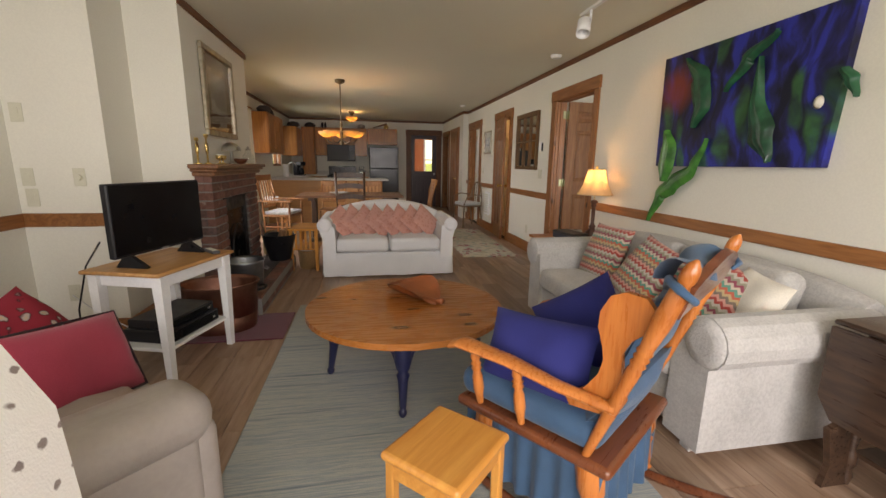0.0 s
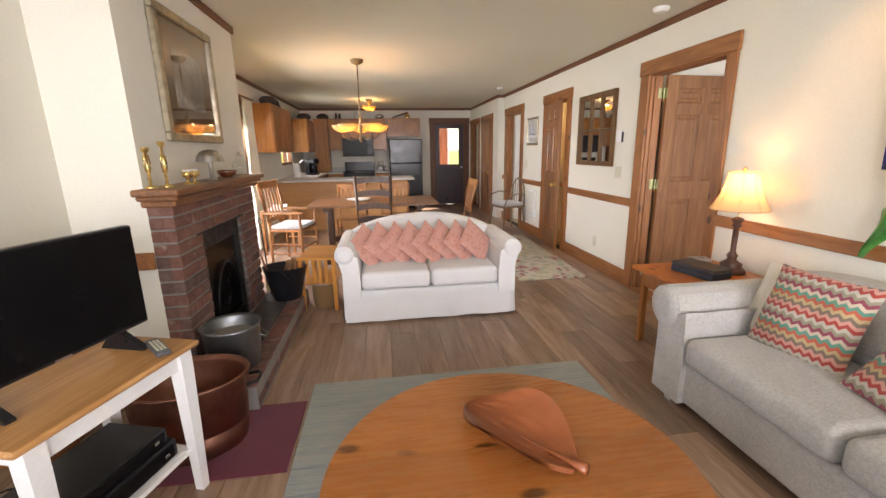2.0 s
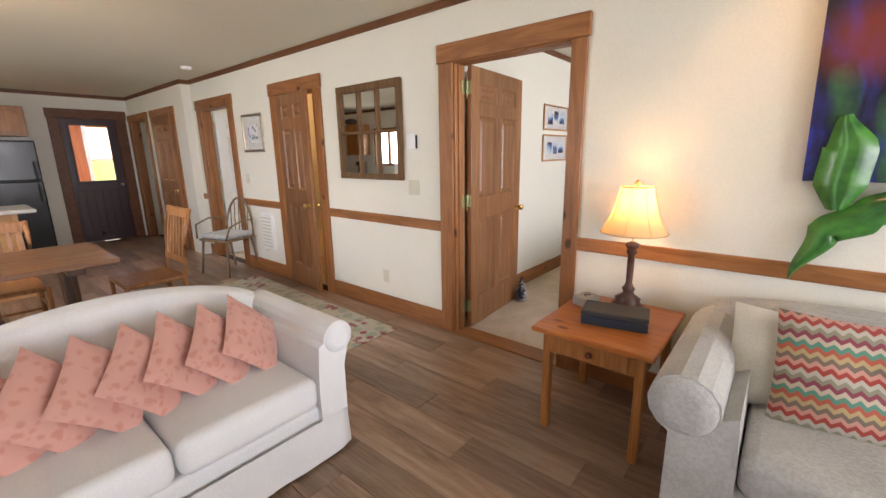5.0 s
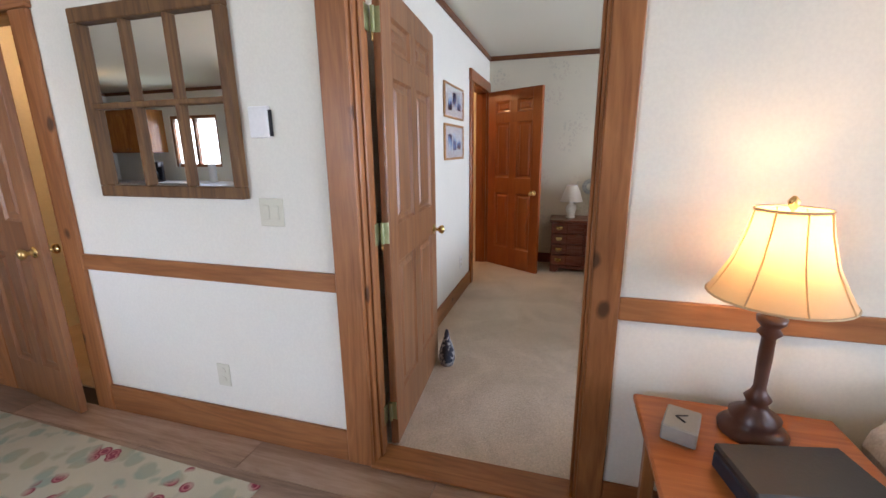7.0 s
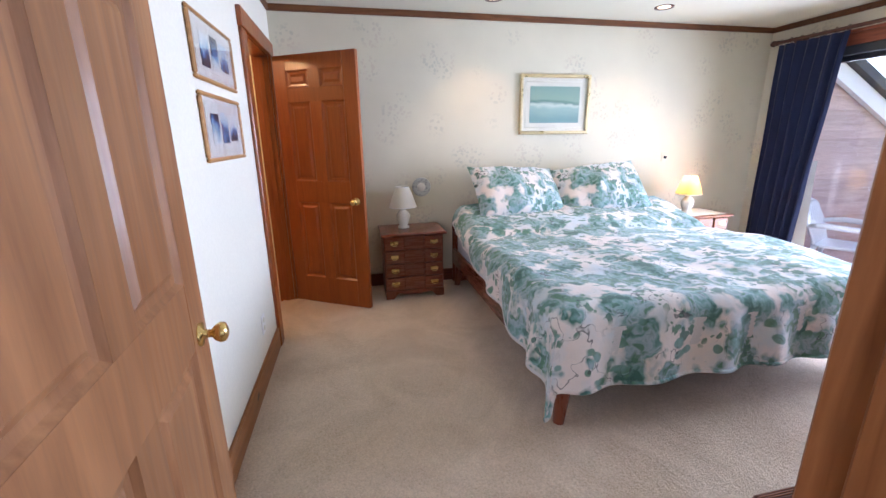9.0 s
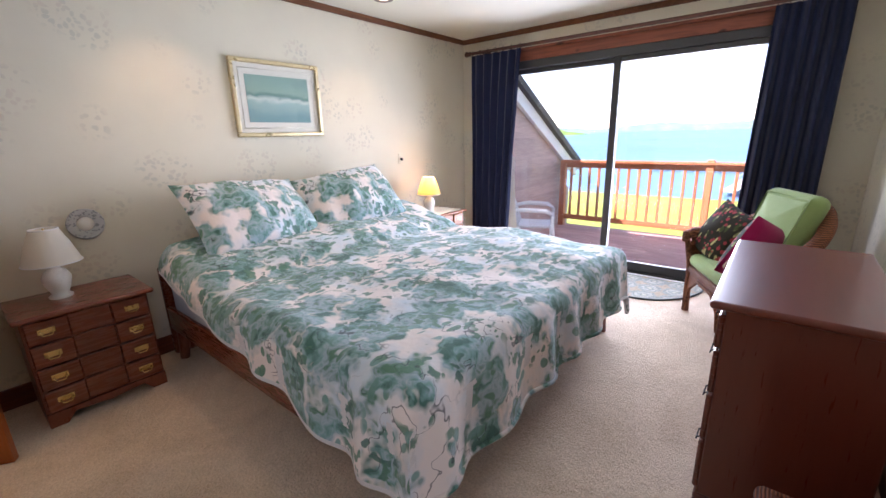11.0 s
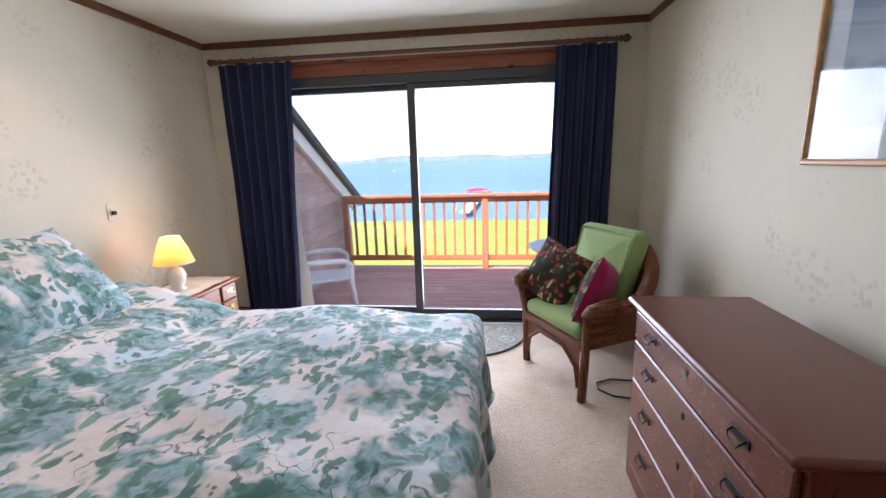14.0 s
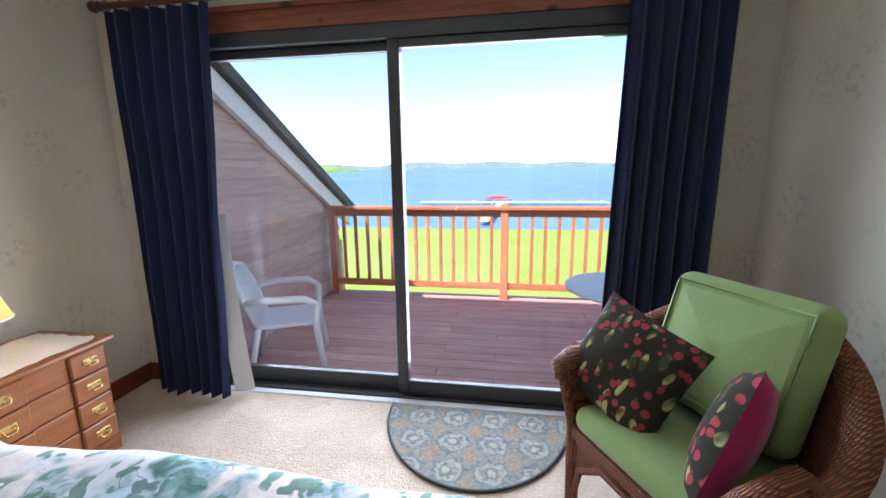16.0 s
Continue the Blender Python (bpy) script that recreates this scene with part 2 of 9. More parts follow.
def plain(name, col, rough=0.6, var=0.12, scale=4.0, bump=0.1, bscale=120.0, metal=0.0, coat=0.0, sheen=0.0, spec=0.5):
    """A surface with faint stains and fine grain."""
    t = NT(name, rough, metal, spec, coat, sheen)
    v = t.coords()
    a, g = t.noise(v, scale, 5.0), t.noise(v, bscale, 2.0)
    t.color(t.mix(0.12, t.ramp(a, [(0.3, dim(col, 1 - var)), (0.7, dim(col, 1 + var * 0.6))]), t.ramp(g, [(0.35, dim(col, 0.8)), (0.65, dim(col, 1.15))])))
    t.rough(t.ramp(a, [(0.3, max(0.02, rough - 0.08)), (0.7, min(1.0, rough + 0.08))]))
    if bump:
        t.bump(g, bump, 0.004)
    return t.mat


def wood(name, c1, c2, axis=2, rough=0.4, coat=0.15, scale=1.0, knots=0.0, bump=0.12, rings=5.0):
    """Grain that runs along one axis of the thing, with streaks and some knots."""
    t = NT(name, rough, 0.0, 0.4, coat)
    sc = [9.0 * scale] * 3
    sc[axis] = 0.8 * scale
    v = t.coords(tuple(sc))
    big = t.noise(v, 1.0, 3.0, 0.6, 0.6)
    fine = t.noise(v, 9.0, 4.0, 0.65, 0.3)
    ring = t.math('FRACT', t.math('MULTIPLY', big, rings))
    ring = t.math('ABSOLUTE', t.math('SUBTRACT', ring, 0.5))
    f = t.math('ADD', t.math('MULTIPLY', ring, 0.7), t.math('MULTIPLY', fine, 0.65))
    col = t.ramp(f, [(0.2, c2), (0.75, c1)])
    if knots:
        kv = [2.6 * scale] * 3
        kv[axis] = 1.5 * scale
        kd = t.voro(t.warp(t.coords(tuple(kv)), 3.0, 0.12), 2.4)
        col = t.mix(t.ramp(kd, [(0.0, 1.0), (0.10, 0.9), (0.16, 0.0)]), col, dim(c2, 0.3))
    oi = t.n("ShaderNodeObjectInfo")
    hs = t.n("ShaderNodeHueSaturation")
    t.link(t.math('ADD', t.math('MULTIPLY', oi.outputs["Random"], 0.22), 0.89), hs.inputs["Value"])
    t.link(col, hs.inputs["Color"])
    t.color(hs.outputs[0])
    t.rough(t.ramp(fine, [(0.3, rough - (0.06 if bump > 0.02 else 0.01)), (0.7, rough + (0.10 if bump > 0.02 else 0.02))]))
    t.bump(f, bump, 0.003)
    return t.mat


def fabric(name, col, rough=0.9, weave=420.0, var=0.12, sheen=0.25, bump=0.25, folds=0.0):
    """Woven cloth: thread relief, mottling, soft creases."""
    t = NT(name, rough, 0.0, 0.2, 0.0, sheen)
    v = t.coords()
    w = t.noise(v, weave, 1.0, 0.8)
    m = t.noise(v, 5.0, 4.0)
    t.color(t.mix(0.3, t.ramp(m, [(0.3, dim(col, 1 - var)), (0.7, dim(col, 1 + var * 0.5))]), t.ramp(w, [(0.35, dim(col, 0.72)), (0.65, dim(col, 1.18))])))
    h = t.math('ADD', t.math('MULTIPLY', w, 0.25), t.math('MULTIPLY', t.noise(v, 6.0, 3.0), folds)) if folds else w
    t.bump(h, bump, 0.012 if folds else 0.003)
    return t.mat


def metal(name, col, rough=0.3, var=0.2, scale=14.0, dents=0.0):
    t = NT(name, rough, 1.0)
    v = t.coords()
    a = t.noise(v, scale, 5.0)
    t.color(t.ramp(a, [(0.3, dim(col, 1 - var)), (0.7, col)]))
    t.rough(t.ramp(a, [(0.3, rough + 0.15), (0.7, max(0.03, rough - 0.05))]))
    t.bump(t.noise(v, scale * (0.8 if dents else 6), 3.0), 0.05 + dents, 0.01 if dents else 0.002)
    return t.mat


def glow(name, col, strength):
    t = NT(name, 0.5)
    t.color(dim(col, 0.5))
    t.b.inputs["Emission Color"].default_value = col
    t.b.inputs["Emission Strength"].default_value = strength
    return t.mat


def glassy(name, tint=(1, 1, 1, 1), rough=0.0, gloss=0.08):
    """Thin window glass: clear, with a mirror gloss at a slant."""
    m = bpy.data.materials.new(name)
    m.use_nodes = True
    t = m.node_tree
    t.nodes.remove(t.nodes["Principled BSDF"])
    tr, gl, mx, lw, pw, ma = (t.nodes.new(k) for k in ("ShaderNodeBsdfTransparent", "ShaderNodeBsdfGlossy", "ShaderNodeMixShader", "ShaderNodeLayerWeight", "ShaderNodeMath", "ShaderNodeMath"))
    tr.inputs[0].default_value = tint
    gl.inputs["Roughness"].default_value = rough
    lw.inputs["Blend"].default_value = 0.5
    pw.operation, ma.operation = 'POWER', 'MULTIPLY_ADD'
    pw.inputs[1].default_value = 4.0
    ma.inputs[1].default_value, ma.inputs[2].default_value = 0.7, gloss * 0.4
    t.links.new(lw.outputs["Facing"], pw.inputs[0])
    t.links.new(pw.outputs[0], ma.inputs[0])
    t.links.new(ma.outputs[0], mx.inputs[0])
    t.links.new(tr.outputs[0], mx.inputs[1])
    t.links.new(gl.outputs[0], mx.inputs[2])
    t.links.new(mx.outputs[0], t.nodes["Material Output"].inputs[0])
    return m


def shade_mat(name, col, through_col, mixing=0.55, rough=0.8):
    """Lamp-shade cloth or frosted glass that lets light through."""
    t = NT(name, rough)
    t.color(col)
    tl = t.n("ShaderNodeBsdfTranslucent")
    tl.inputs["Color"].default_value = through_col
    mx = t.n("ShaderNodeMixShader")
    mx.inputs[0].default_value = mixing
    t.link(t.b.outputs[0], mx.inputs[1])
    t.link(tl.outputs[0], mx.inputs[2])
    t.link(mx.outputs[0], t.t.nodes["Material Output"].inputs[0])
    return t.mat


def pictured(name, fn, rough=0.5, coat=0.0, rand=False):
    """A flat picture or a print whose colours fn(t, vec) gives."""
    t = NT(name, rough, 0.0, 0.4, coat)
    t.color(fn(t, t.coords(rand=rand)))
    return t


WALL = plain("wall_paint", (0.76, 0.74, 0.655, 1), 0.85, 0.03, 1.5, 0.05, 90)
CEIL = plain("ceiling_paint", (0.70, 0.68, 0.57, 1), 0.9, 0.03, 1.2, 0.06, 160)
PINE_Z = wood("pine_trim_upright", srgb(164, 108, 64), srgb(126, 78, 42), 2, 0.42, 0.1, knots=1.0)
PINE_Y = wood("pine_trim_along", srgb(164, 108, 64), srgb(126, 78, 42), 1, 0.42, 0.1, knots=1.0)
PINE_X = wood("pine_trim_across", srgb(164, 108, 64), srgb(126, 78, 42), 0, 0.42, 0.1, knots=1.0)
DOOR = wood("stained_door_wood", srgb(160, 112, 74), srgb(122, 80, 50), 2, 0.4, 0.15, rings=3.0, bump=0.06)
DOOR_RED = wood("amber_door_wood", srgb(152, 80, 30), srgb(122, 58, 20), 2, 0.34, 0.3, rings=2.0, bump=0.05)
CROWN = wood("dark_crown_wood", srgb(120, 74, 42), srgb(82, 46, 24), 1, 0.45, 0.1)
BLACK = plain("black_plastic", (0.012, 0.012, 0.014, 1), 0.35, 0.1, 8, 0.02, spec=0.3)
SCREEN = plain("black_screen", (0.004, 0.004, 0.005, 1), 0.22, 0.05, 8, 0.0, spec=0.2)
WHITE_PAINT = plain("white_painted_wood", (0.80, 0.80, 0.79, 1), 0.5, 0.05, 6, 0.08, 60)
IVORY = plain("ivory_plastic", (0.62, 0.60, 0.48, 1), 0.4, 0.03, 6, 0.0)
BRASS = metal("brass", (0.83, 0.60, 0.24, 1), 0.22)
STEEL = metal("steel", (0.6, 0.6, 0.6, 1), 0.25)
DARK_METAL = metal("dark_metal", (0.05, 0.05, 0.05, 1), 0.45)
GLASS = glassy("window_glass")
mr = NT("mirror_silver", 0.0, 1.0)
mr.color((0.88, 0.9, 0.89, 1))
MIRROR = mr.mat
# ---- structure ----


def cuts(mb, axis, a0, a1, b0, b1, z0, z1, holes):
    """A wall that runs along axis from a0 to a1, b0..b1 thick, with holes (from, to, bottom, top)."""
    es = sorted({a0, a1, *[h[0] for h in holes], *[h[1] for h in holes]})
    for p, q in zip(es, es[1:]):
        zs = sorted((h[2], h[3]) for h in holes if h[0] <= p and h[1] >= q)
        z = z0
        for lo, hi in zs + [(z1, z1)]:
            if lo > z + 1e-6:
                if axis == "y":
                    mb.box(b0, b1, p, q, z, lo)
                else:
                    mb.box(p, q, b0, b1, z, lo)
            z = max(z, hi)
    return mb


def wallpaper():
    t = NT("wallpaper", 0.8, 0, 0.3)
    v = t.coords(rand=False)
    base = (0.65, 0.61, 0.49, 1)
    w = t.warp(v, 14.0, 0.05)
    cell = t.voro(v, 3.4)
    leaf = t.voro(w, 30.0)
    spray = t.math('MULTIPLY', t.ramp(cell, [(0.30, 1.0), (0.46, 0.0)]), t.ramp(leaf, [(0.34, 1.0), (0.46, 0.0)]))
    hue = t.ramp(t.noise(v, 9.0, 1.0), [(0.4, (0.30, 0.33, 0.30, 1)), (0.6, (0.52, 0.42, 0.36, 1))])
    stain = t.ramp(t.noise(v, 2.2), [(0.3, dim(base, 0.96)), (0.7, dim(base, 1.03))])
    t.color(t.mix(t.math('MULTIPLY', spray, 0.32), stain, hue))
    t.bump(t.noise(v, 110.0, 2.0), 0.06, 0.003)
    return t.mat


PAPER = wallpaper()

w = MB()
cuts(w, "y", YR - 0.12, YB, XW, XB, 0, H, [(4.32, 5.20, 0, 2.03), (6.88, 7.57, 0, 2.03), (8.71, 9.54, 0, 2.03), (10.25, 11.05, 0, 2.03), (11.42, 12.22, 0, 2.03)])
built("wall_east", w, WALL, "cream painted wall with three doorways", "wall")
w = cuts(MB(), "y", 9.8, YB, XW - 0.12, XW, 0, H, [(10.25, 11.05, 0, 2.05), (11.42, 12.22, 0, 2.05)])
built("wall_hall", w, WALL, "cream painted hall wall with a closet door", "wall")
w = cuts(MB(), "x", XD - 0.12, XB + 1.6, YB, YB + 0.12, -0.2, H, [(1.40, 2.20, 0, 2.07)])
built("wall_north", w, WALL, "cream painted kitchen wall", "wall")
w = cuts(MB(), "y", 5.55, YB, XD - 0.12, XD, -0.2, H, [(6.25, 7.72, 0.05, 2.05), (10.0, 11.0, 1.15, 2.0)])
built("wall_west", w, WALL, "cream painted wall with patio window", "wall")
w = MB()
w.box(-2.01, -1.17, 3.84, 5.55, 0, H)
built("wall_chimney", w, WALL, "cream painted chimney breast", "wall")
w = MB()
w.box(-1.75, -1.535, 3.55, 3.84, 0, H)
w.box(-2.25, -1.535, 3.43, 3.55, 0, H)
built("wall_alcove", w, WALL, "cream painted alcove wall beside the chimney", "wall")
w = cuts(MB(), "y", YR - 0.12, 3.43, -2.21, -2.09, 0, H, [(0.05, 1.75, 0.35, 2.1)])
built("wall_southwest", w, WALL, "cream painted wall with assumed side window", "wall")
w = cuts(MB(), "x", -2.09, XW, YR - 0.12, YR, 0, H, [(-1.4, 2.0, 0.4, 2.15)])
built("wall_south", w, WALL, "cream painted wall with wide window", "wall")
w = cuts(MB(), "x", XB, BX + 0.12, BY1, BY1 + 0.12, 0, H, [(5.20, 6.00, 0, 2.03)])
built("wall_bedroom_north", w, WALL, "white painted bedroom wall", "wall")
built("wall_bedroom_east", MB().box(BX, BX + 0.12, BY0 - 0.13, BY1, 0, H), PAPER, "pale wallpaper with faint sprigs", "wall")
w = cuts(MB(), "x", XB, BX, BY0 - 0.13, BY0, 0, H, [(3.10, 5.74, 0, 2.12)])
built("wall_bedroom_south", w, PAPER, "pale wallpapered wall round sliding door", "wall")
built("wall_bedroom_west", MB().box(XB, XB + 0.006, BY0, 4.2, 0, H), PAPER, "pale wallpapered bedroom wall", "wall")
# closed rooms behind the doors
w = MB()
w.box(XB, 4.0, 6.22, 6.34, 0, H).box(XB, 4.0, 8.30, 8.42, 0, H).box(3.9, 4.0, 6.34, 8.3, 0, H)
w.box(XB, 4.6, 9.70, 9.82, 0, H).box(4.5, 4.6, 8.42, 9.7, 0, H)
w.box(XB, 4.0, 11.2, 11.32, 0, H).box(3.9, 4.0, 9.82, YB, 0, H)
w.box(4.45, 4.55, BY1 + 0.12, 7.4, 0, H).box(4.55, BX + 0.12, 7.4, 7.5, 0, H).box(BX, BX + 0.12, BY1 + 0.12, 7.4, 0, H)
built("wall_closets", w, WALL, "cream painted walls of side rooms", "wall")
built("ceiling", MB().box(-2.21, XB, YR - 0.12, YB + 0.12, H, H + 0.12).box(XB, BX + 0.12, BY0 - 0.13, YB + 0.12, H, H + 0.12), CEIL, "smooth off-white ceiling", "ceiling")

FLOORBASE = plain("floor_underlay", (0.06, 0.045, 0.035, 1), 0.8)
CARPET = NT("bedroom_carpet", 0.95, 0, 0.1, 0, 0.3)
v = CARPET.coords(rand=False)
n1, n2, n3 = CARPET.noise(v, 2.2, 4.0, 0.6, 1.2), CARPET.noise(v, 105.0, 3.0, 0.8), CARPET.noise(v, 34.0, 3.0)
cb = CARPET.ramp(n1, [(0.38, (0.56, 0.41, 0.27, 1)), (0.62, (0.78, 0.61, 0.45, 1))])
CARPET.color(CARPET.mix(0.5, cb, CARPET.ramp(n2, [(0.3, (0.38, 0.29, 0.20, 1)), (0.7, (0.88, 0.73, 0.57, 1))])))
CARPET.bump(CARPET.math('ADD', n2, CARPET.math('MULTIPLY', n3, 0.8)), 0.7, 0.014)
CARPET = CARPET.mat
floor = built("floor", MB().box(-2.21, XB, YR - 0.12, YB + 0.12, -0.25, -0.012), FLOORBASE, "grey-brown wide plank floor", "floor")
built("floor_side", MB().box(XB, BX + 0.12, BY1 + 0.1, YB + 0.12, -0.25, 0.0), CARPET, "beige carpeted side rooms", "floor")
built("floor_bedroom", MB().box(XB - 0.05, BX + 0.12, BY0 - 0.13, BY1 + 0.1, -0.25, 0.012), CARPET, "beige wall-to-wall bedroom carpet", "carpet")


def trim(name, mat, label, *boxes):
    if len(boxes) == 1:
        return built(name, MB().box(*boxes[0], 0.004), mat, label, "trim")
    root = tagged(thing(name, ONE, label, "trim"), kind="structure")
    for b in boxes:
        part("board", MB().box(*b, 0.004), mat, root)
    return root


def casing(name, axis, face, out, a0, a1, top, wide=0.115, t=0.022, mats=None, deep=0.12, bottom=0.0, label="knotty pine door casing", near=None):
    """Boards round an opening in the wall plane `face`, standing out towards `out`, with the lining of the opening."""
    mz, ma = mats or (PINE_Z, PINE_Y if axis == "y" else PINE_X)
    root = tagged(thing(name, ONE, label, "casing"), kind="structure")
    f0, f1 = face, face + out * t
    i0, i1 = face - out * 0.001, face - out * deep

    def bx(p, q, z0, z1, g0, g1):
        return MB().box(*((g0, g1, p, q) if axis == "y" else (p, q, g0, g1)), z0, z1, 0.004)
    near = near or wide
    part("jamb_board", bx(a0 - near, a0 + 0.008, bottom, top - 0.009, f0, f1), mz, root)
    part("jamb_board", bx(a1 - 0.008, a1 + wide, bottom, top - 0.009, f0, f1), mz, root)
    part("head_board", bx(a0 - near - 0.012, a1 + wide + 0.012, top - 0.008, top + wide, f0, face + out * (t + 0.006)), ma, root)
    part("lining", bx(a0, a0 + 0.018, bottom, top, i0, i1), mz, root)
    part("lining", bx(a1 - 0.018, a1, bottom, top, i0, i1), mz, root)
    part("lining", bx(a0 + 0.018, a1 - 0.018, top - 0.018, top, i0, i1), ma, root)
    part("stop", bx(a0 + 0.018, a0 + 0.03, bottom, top - 0.018, face - out * 0.035, face - out * 0.075), mz, root)
    part("stop", bx(a1 - 0.03, a1 - 0.018, bottom, top - 0.018, face - out * 0.035, face - out * 0.075), mz, root)
    return root


casing("door_casing_1", "y", XW, -1, 4.32, 5.20, 2.03, near=0.085)
casing("door_casing_2", "y", XW, -1, 6.88, 7.57, 2.03)
casing("door_casing_3", "y", XW, -1, 8.71, 9.54, 2.03)
casing("door_casing_4", "y", XW - 0.12, -1, 10.25, 11.05, 2.03, 0.09)
casing("door_casing_5", "y", XW - 0.12, -1, 11.42, 12.22, 2.03, 0.09)
casing("door_casing_bath", "x", BY1, -1, 5.20, 6.00, 2.03, 0.10, mats=(DOOR_RED, DOOR_RED), label="amber varnished door casing")
casing("door_casing_entry", "x", YB, -1, 1.42, 2.18, 2.06, 0.13, mats=(CROWN, CROWN), label="dark brown entry door casing")
trim("threshold", PINE_Y, "worn pine threshold board", (XW - 0.03, XB + 0.01, 4.32, 5.20, 0.0, 0.014))
RAILS = ((YR, 4.235), (5.315, 6.765), (7.685, 8.595), (9.655, 9.80))
trim("chair_rail", PINE_Y, "knotty pine chair rail", *[(XW - 0.02, XW, a, b, 0.815, 0.895) for a, b in RAILS])
trim("baseboard", PINE_Y, "knotty pine baseboard", *[(XW - 0.018, XW, a, b, 0, 0.155) for a, b in RAILS])
trim("crown_east", CROWN, "narrow dark wood crown strip", (XW - 0.02, XW, YR, 9.8, H - 0.055, H), (XW - 0.14, XW - 0.12, 9.8, YB, H - 0.055, H), (XW - 0.14, XW, 9.78, 9.8, H - 0.055, H))
trim("crown_west", CROWN, "narrow dark wood crown strip", (XD, XD + 0.02, 5.55, YB, H - 0.055, H), (-1.17, -1.15, 3.84, 5.57, H - 0.06, H), (-2.09, -2.07, YR, 3.43, H - 0.055, H), (XD, -1.17, 5.55, 5.57, H - 0.055, H))
trim("crown_north", CROWN, "narrow dark wood crown strip", (XD + 0.02, XW - 0.14, YB - 0.02, YB, H - 0.055, H))
trim("alcove_chair_rail", PINE_Y, "plain pine chair rail", (-2.09, -2.07, YR, 3.41, 0.80, 0.89), (-2.09, -1.535, 3.41, 3.43, 0.80, 0.89), (-1.535, -1.515, 3.412, 3.82, 0.80, 0.89), (-1.535, -1.17, 3.82, 3.84, 0.80, 0.89))
trim("alcove_baseboard", PINE_Y, "plain pine baseboard", (-2.09, -2.075, YR, 3.41, 0, 0.13), (-2.09, -1.535, 3.415, 3.43, 0, 0.13), (-1.535, -1.52, 3.417, 3.84, 0, 0.13))
trim("bedroom_crown", CROWN, "dark wood crown strip", (BX - 0.02, BX, BY0, BY1, H - 0.05, H), (XB + 0.006, BX - 0.02, BY0, BY0 + 0.02, H - 0.05, H), (XB, BX - 0.02, BY1 - 0.02, BY1, H - 0.05, H), (XB + 0.006, XB + 0.026, BY0 + 0.02, 4.2, H - 0.05, H))
DARKBASE = wood("red_brown_baseboard", srgb(120, 58, 36), srgb(84, 36, 22), 1, 0.4, 0.2)
trim("bedroom_baseboard", DARKBASE, "red-brown wooden baseboard", (BX - 0.016, BX, BY0, BY1, 0.012, 0.13), (XB + 0.006, XB + 0.022, BY0, 4.2, 0.012, 0.13), (5.74, BX - 0.016, BY0, BY0 + 0.016, 0.012, 0.13))
trim("bedroom_baseboard_north", PINE_X, "pine baseboard under the pictures", (3.45, 5.095, BY1 - 0.016, BY1, 0.012, 0.155))

# ---- doors ----


def six_panel(name, m, mat, label, w=0.80, h=2.01, knob=None, knob_side=(1, -1)):
    """A six-panel door leaf: hinge edge at x = 0, faces along y."""
    d = tagged(thing(name, m, label, "door"), kind="structure")
    t, sx, mid = 0.036, 0.115, 0.10
    cols = ((sx, w / 2 - mid / 2), (w / 2 + mid / 2, w - sx))
    rows = ((0.23, 0.88), (1.05, 1.66), (1.76, h - 0.11))
    part("stile", MB().box(0, sx, -t / 2, t / 2, 0, h, 0.003), mat, d)
    part("stile", MB().box(w - sx, w, -t / 2, t / 2, 0, h, 0.003), mat, d)
    part("mullion", MB().box(w / 2 - mid / 2, w / 2 + mid / 2, -t / 2 + 0.001, t / 2 - 0.001, 0, h), mat, d)
    zs = [0] + [z for r in rows for z in r] + [h]
    for z0, z1 in zip(zs[::2], zs[1::2]):
        part("rail", MB().box(sx, w - sx, -t / 2 + 0.0005, t / 2 - 0.0005, z0, z1), mat, d)
    for x0, x1 in cols:
        for z0, z1 in rows:
            vs, fs = [], []
            for inset, y in ((0.0, 0.0165), (0.012, 0.006), (0.030, 0.004), (0.048, 0.0135)):
                for sg in (-1, 1):
                    vs += [(a_, sg * y, b_) for a_, b_ in ((x0 + inset, z0 + inset), (x1 - inset, z0 + inset), (x1 - inset, z1 - inset), (x0 + inset, z1 - inset))]
            for k in range(3):
                for sg in (0, 1):
                    p0, p1 = 8 * k + 4 * sg, 8 * k + 8 + 4 * sg
                    for j in range(4):
                        q_ = (p0 + j, p0 + (j + 1) % 4, p1 + (j + 1) % 4, p1 + j)
                        fs.append(q_ if sg == 0 else q_[::-1])
            fs += [(24, 25, 26, 27), (31, 30, 29, 28)]
            part("panel", MB().add(vs, fs), mat, d)
    if knob:
        for s in knob_side:
            k = MB()
            km = Matrix.Translation((w - 0.065, s * t / 2, 0.90)) @ pose(0, 0, 0, -90 * s, 0, 0)
            k.lathe([(0.030, 0), (0.030, 0.006), (0.012, 0.010), (0.010, 0.028), (0.020, 0.036), (0.027, 0.048), (0.025, 0.060), (0.012, 0.066)], 16, km)
            part("knob", k, knob, d, "polished brass knob")
    for z in (0.18, 1.0, 1.82):
        part("hinge", MB().box(-0.012, 0.012, t / 2 - 0.004, t / 2 + 0.003, z - 0.045, z + 0.045, 0.002), BRASS, d, "brass hinge")
    return d


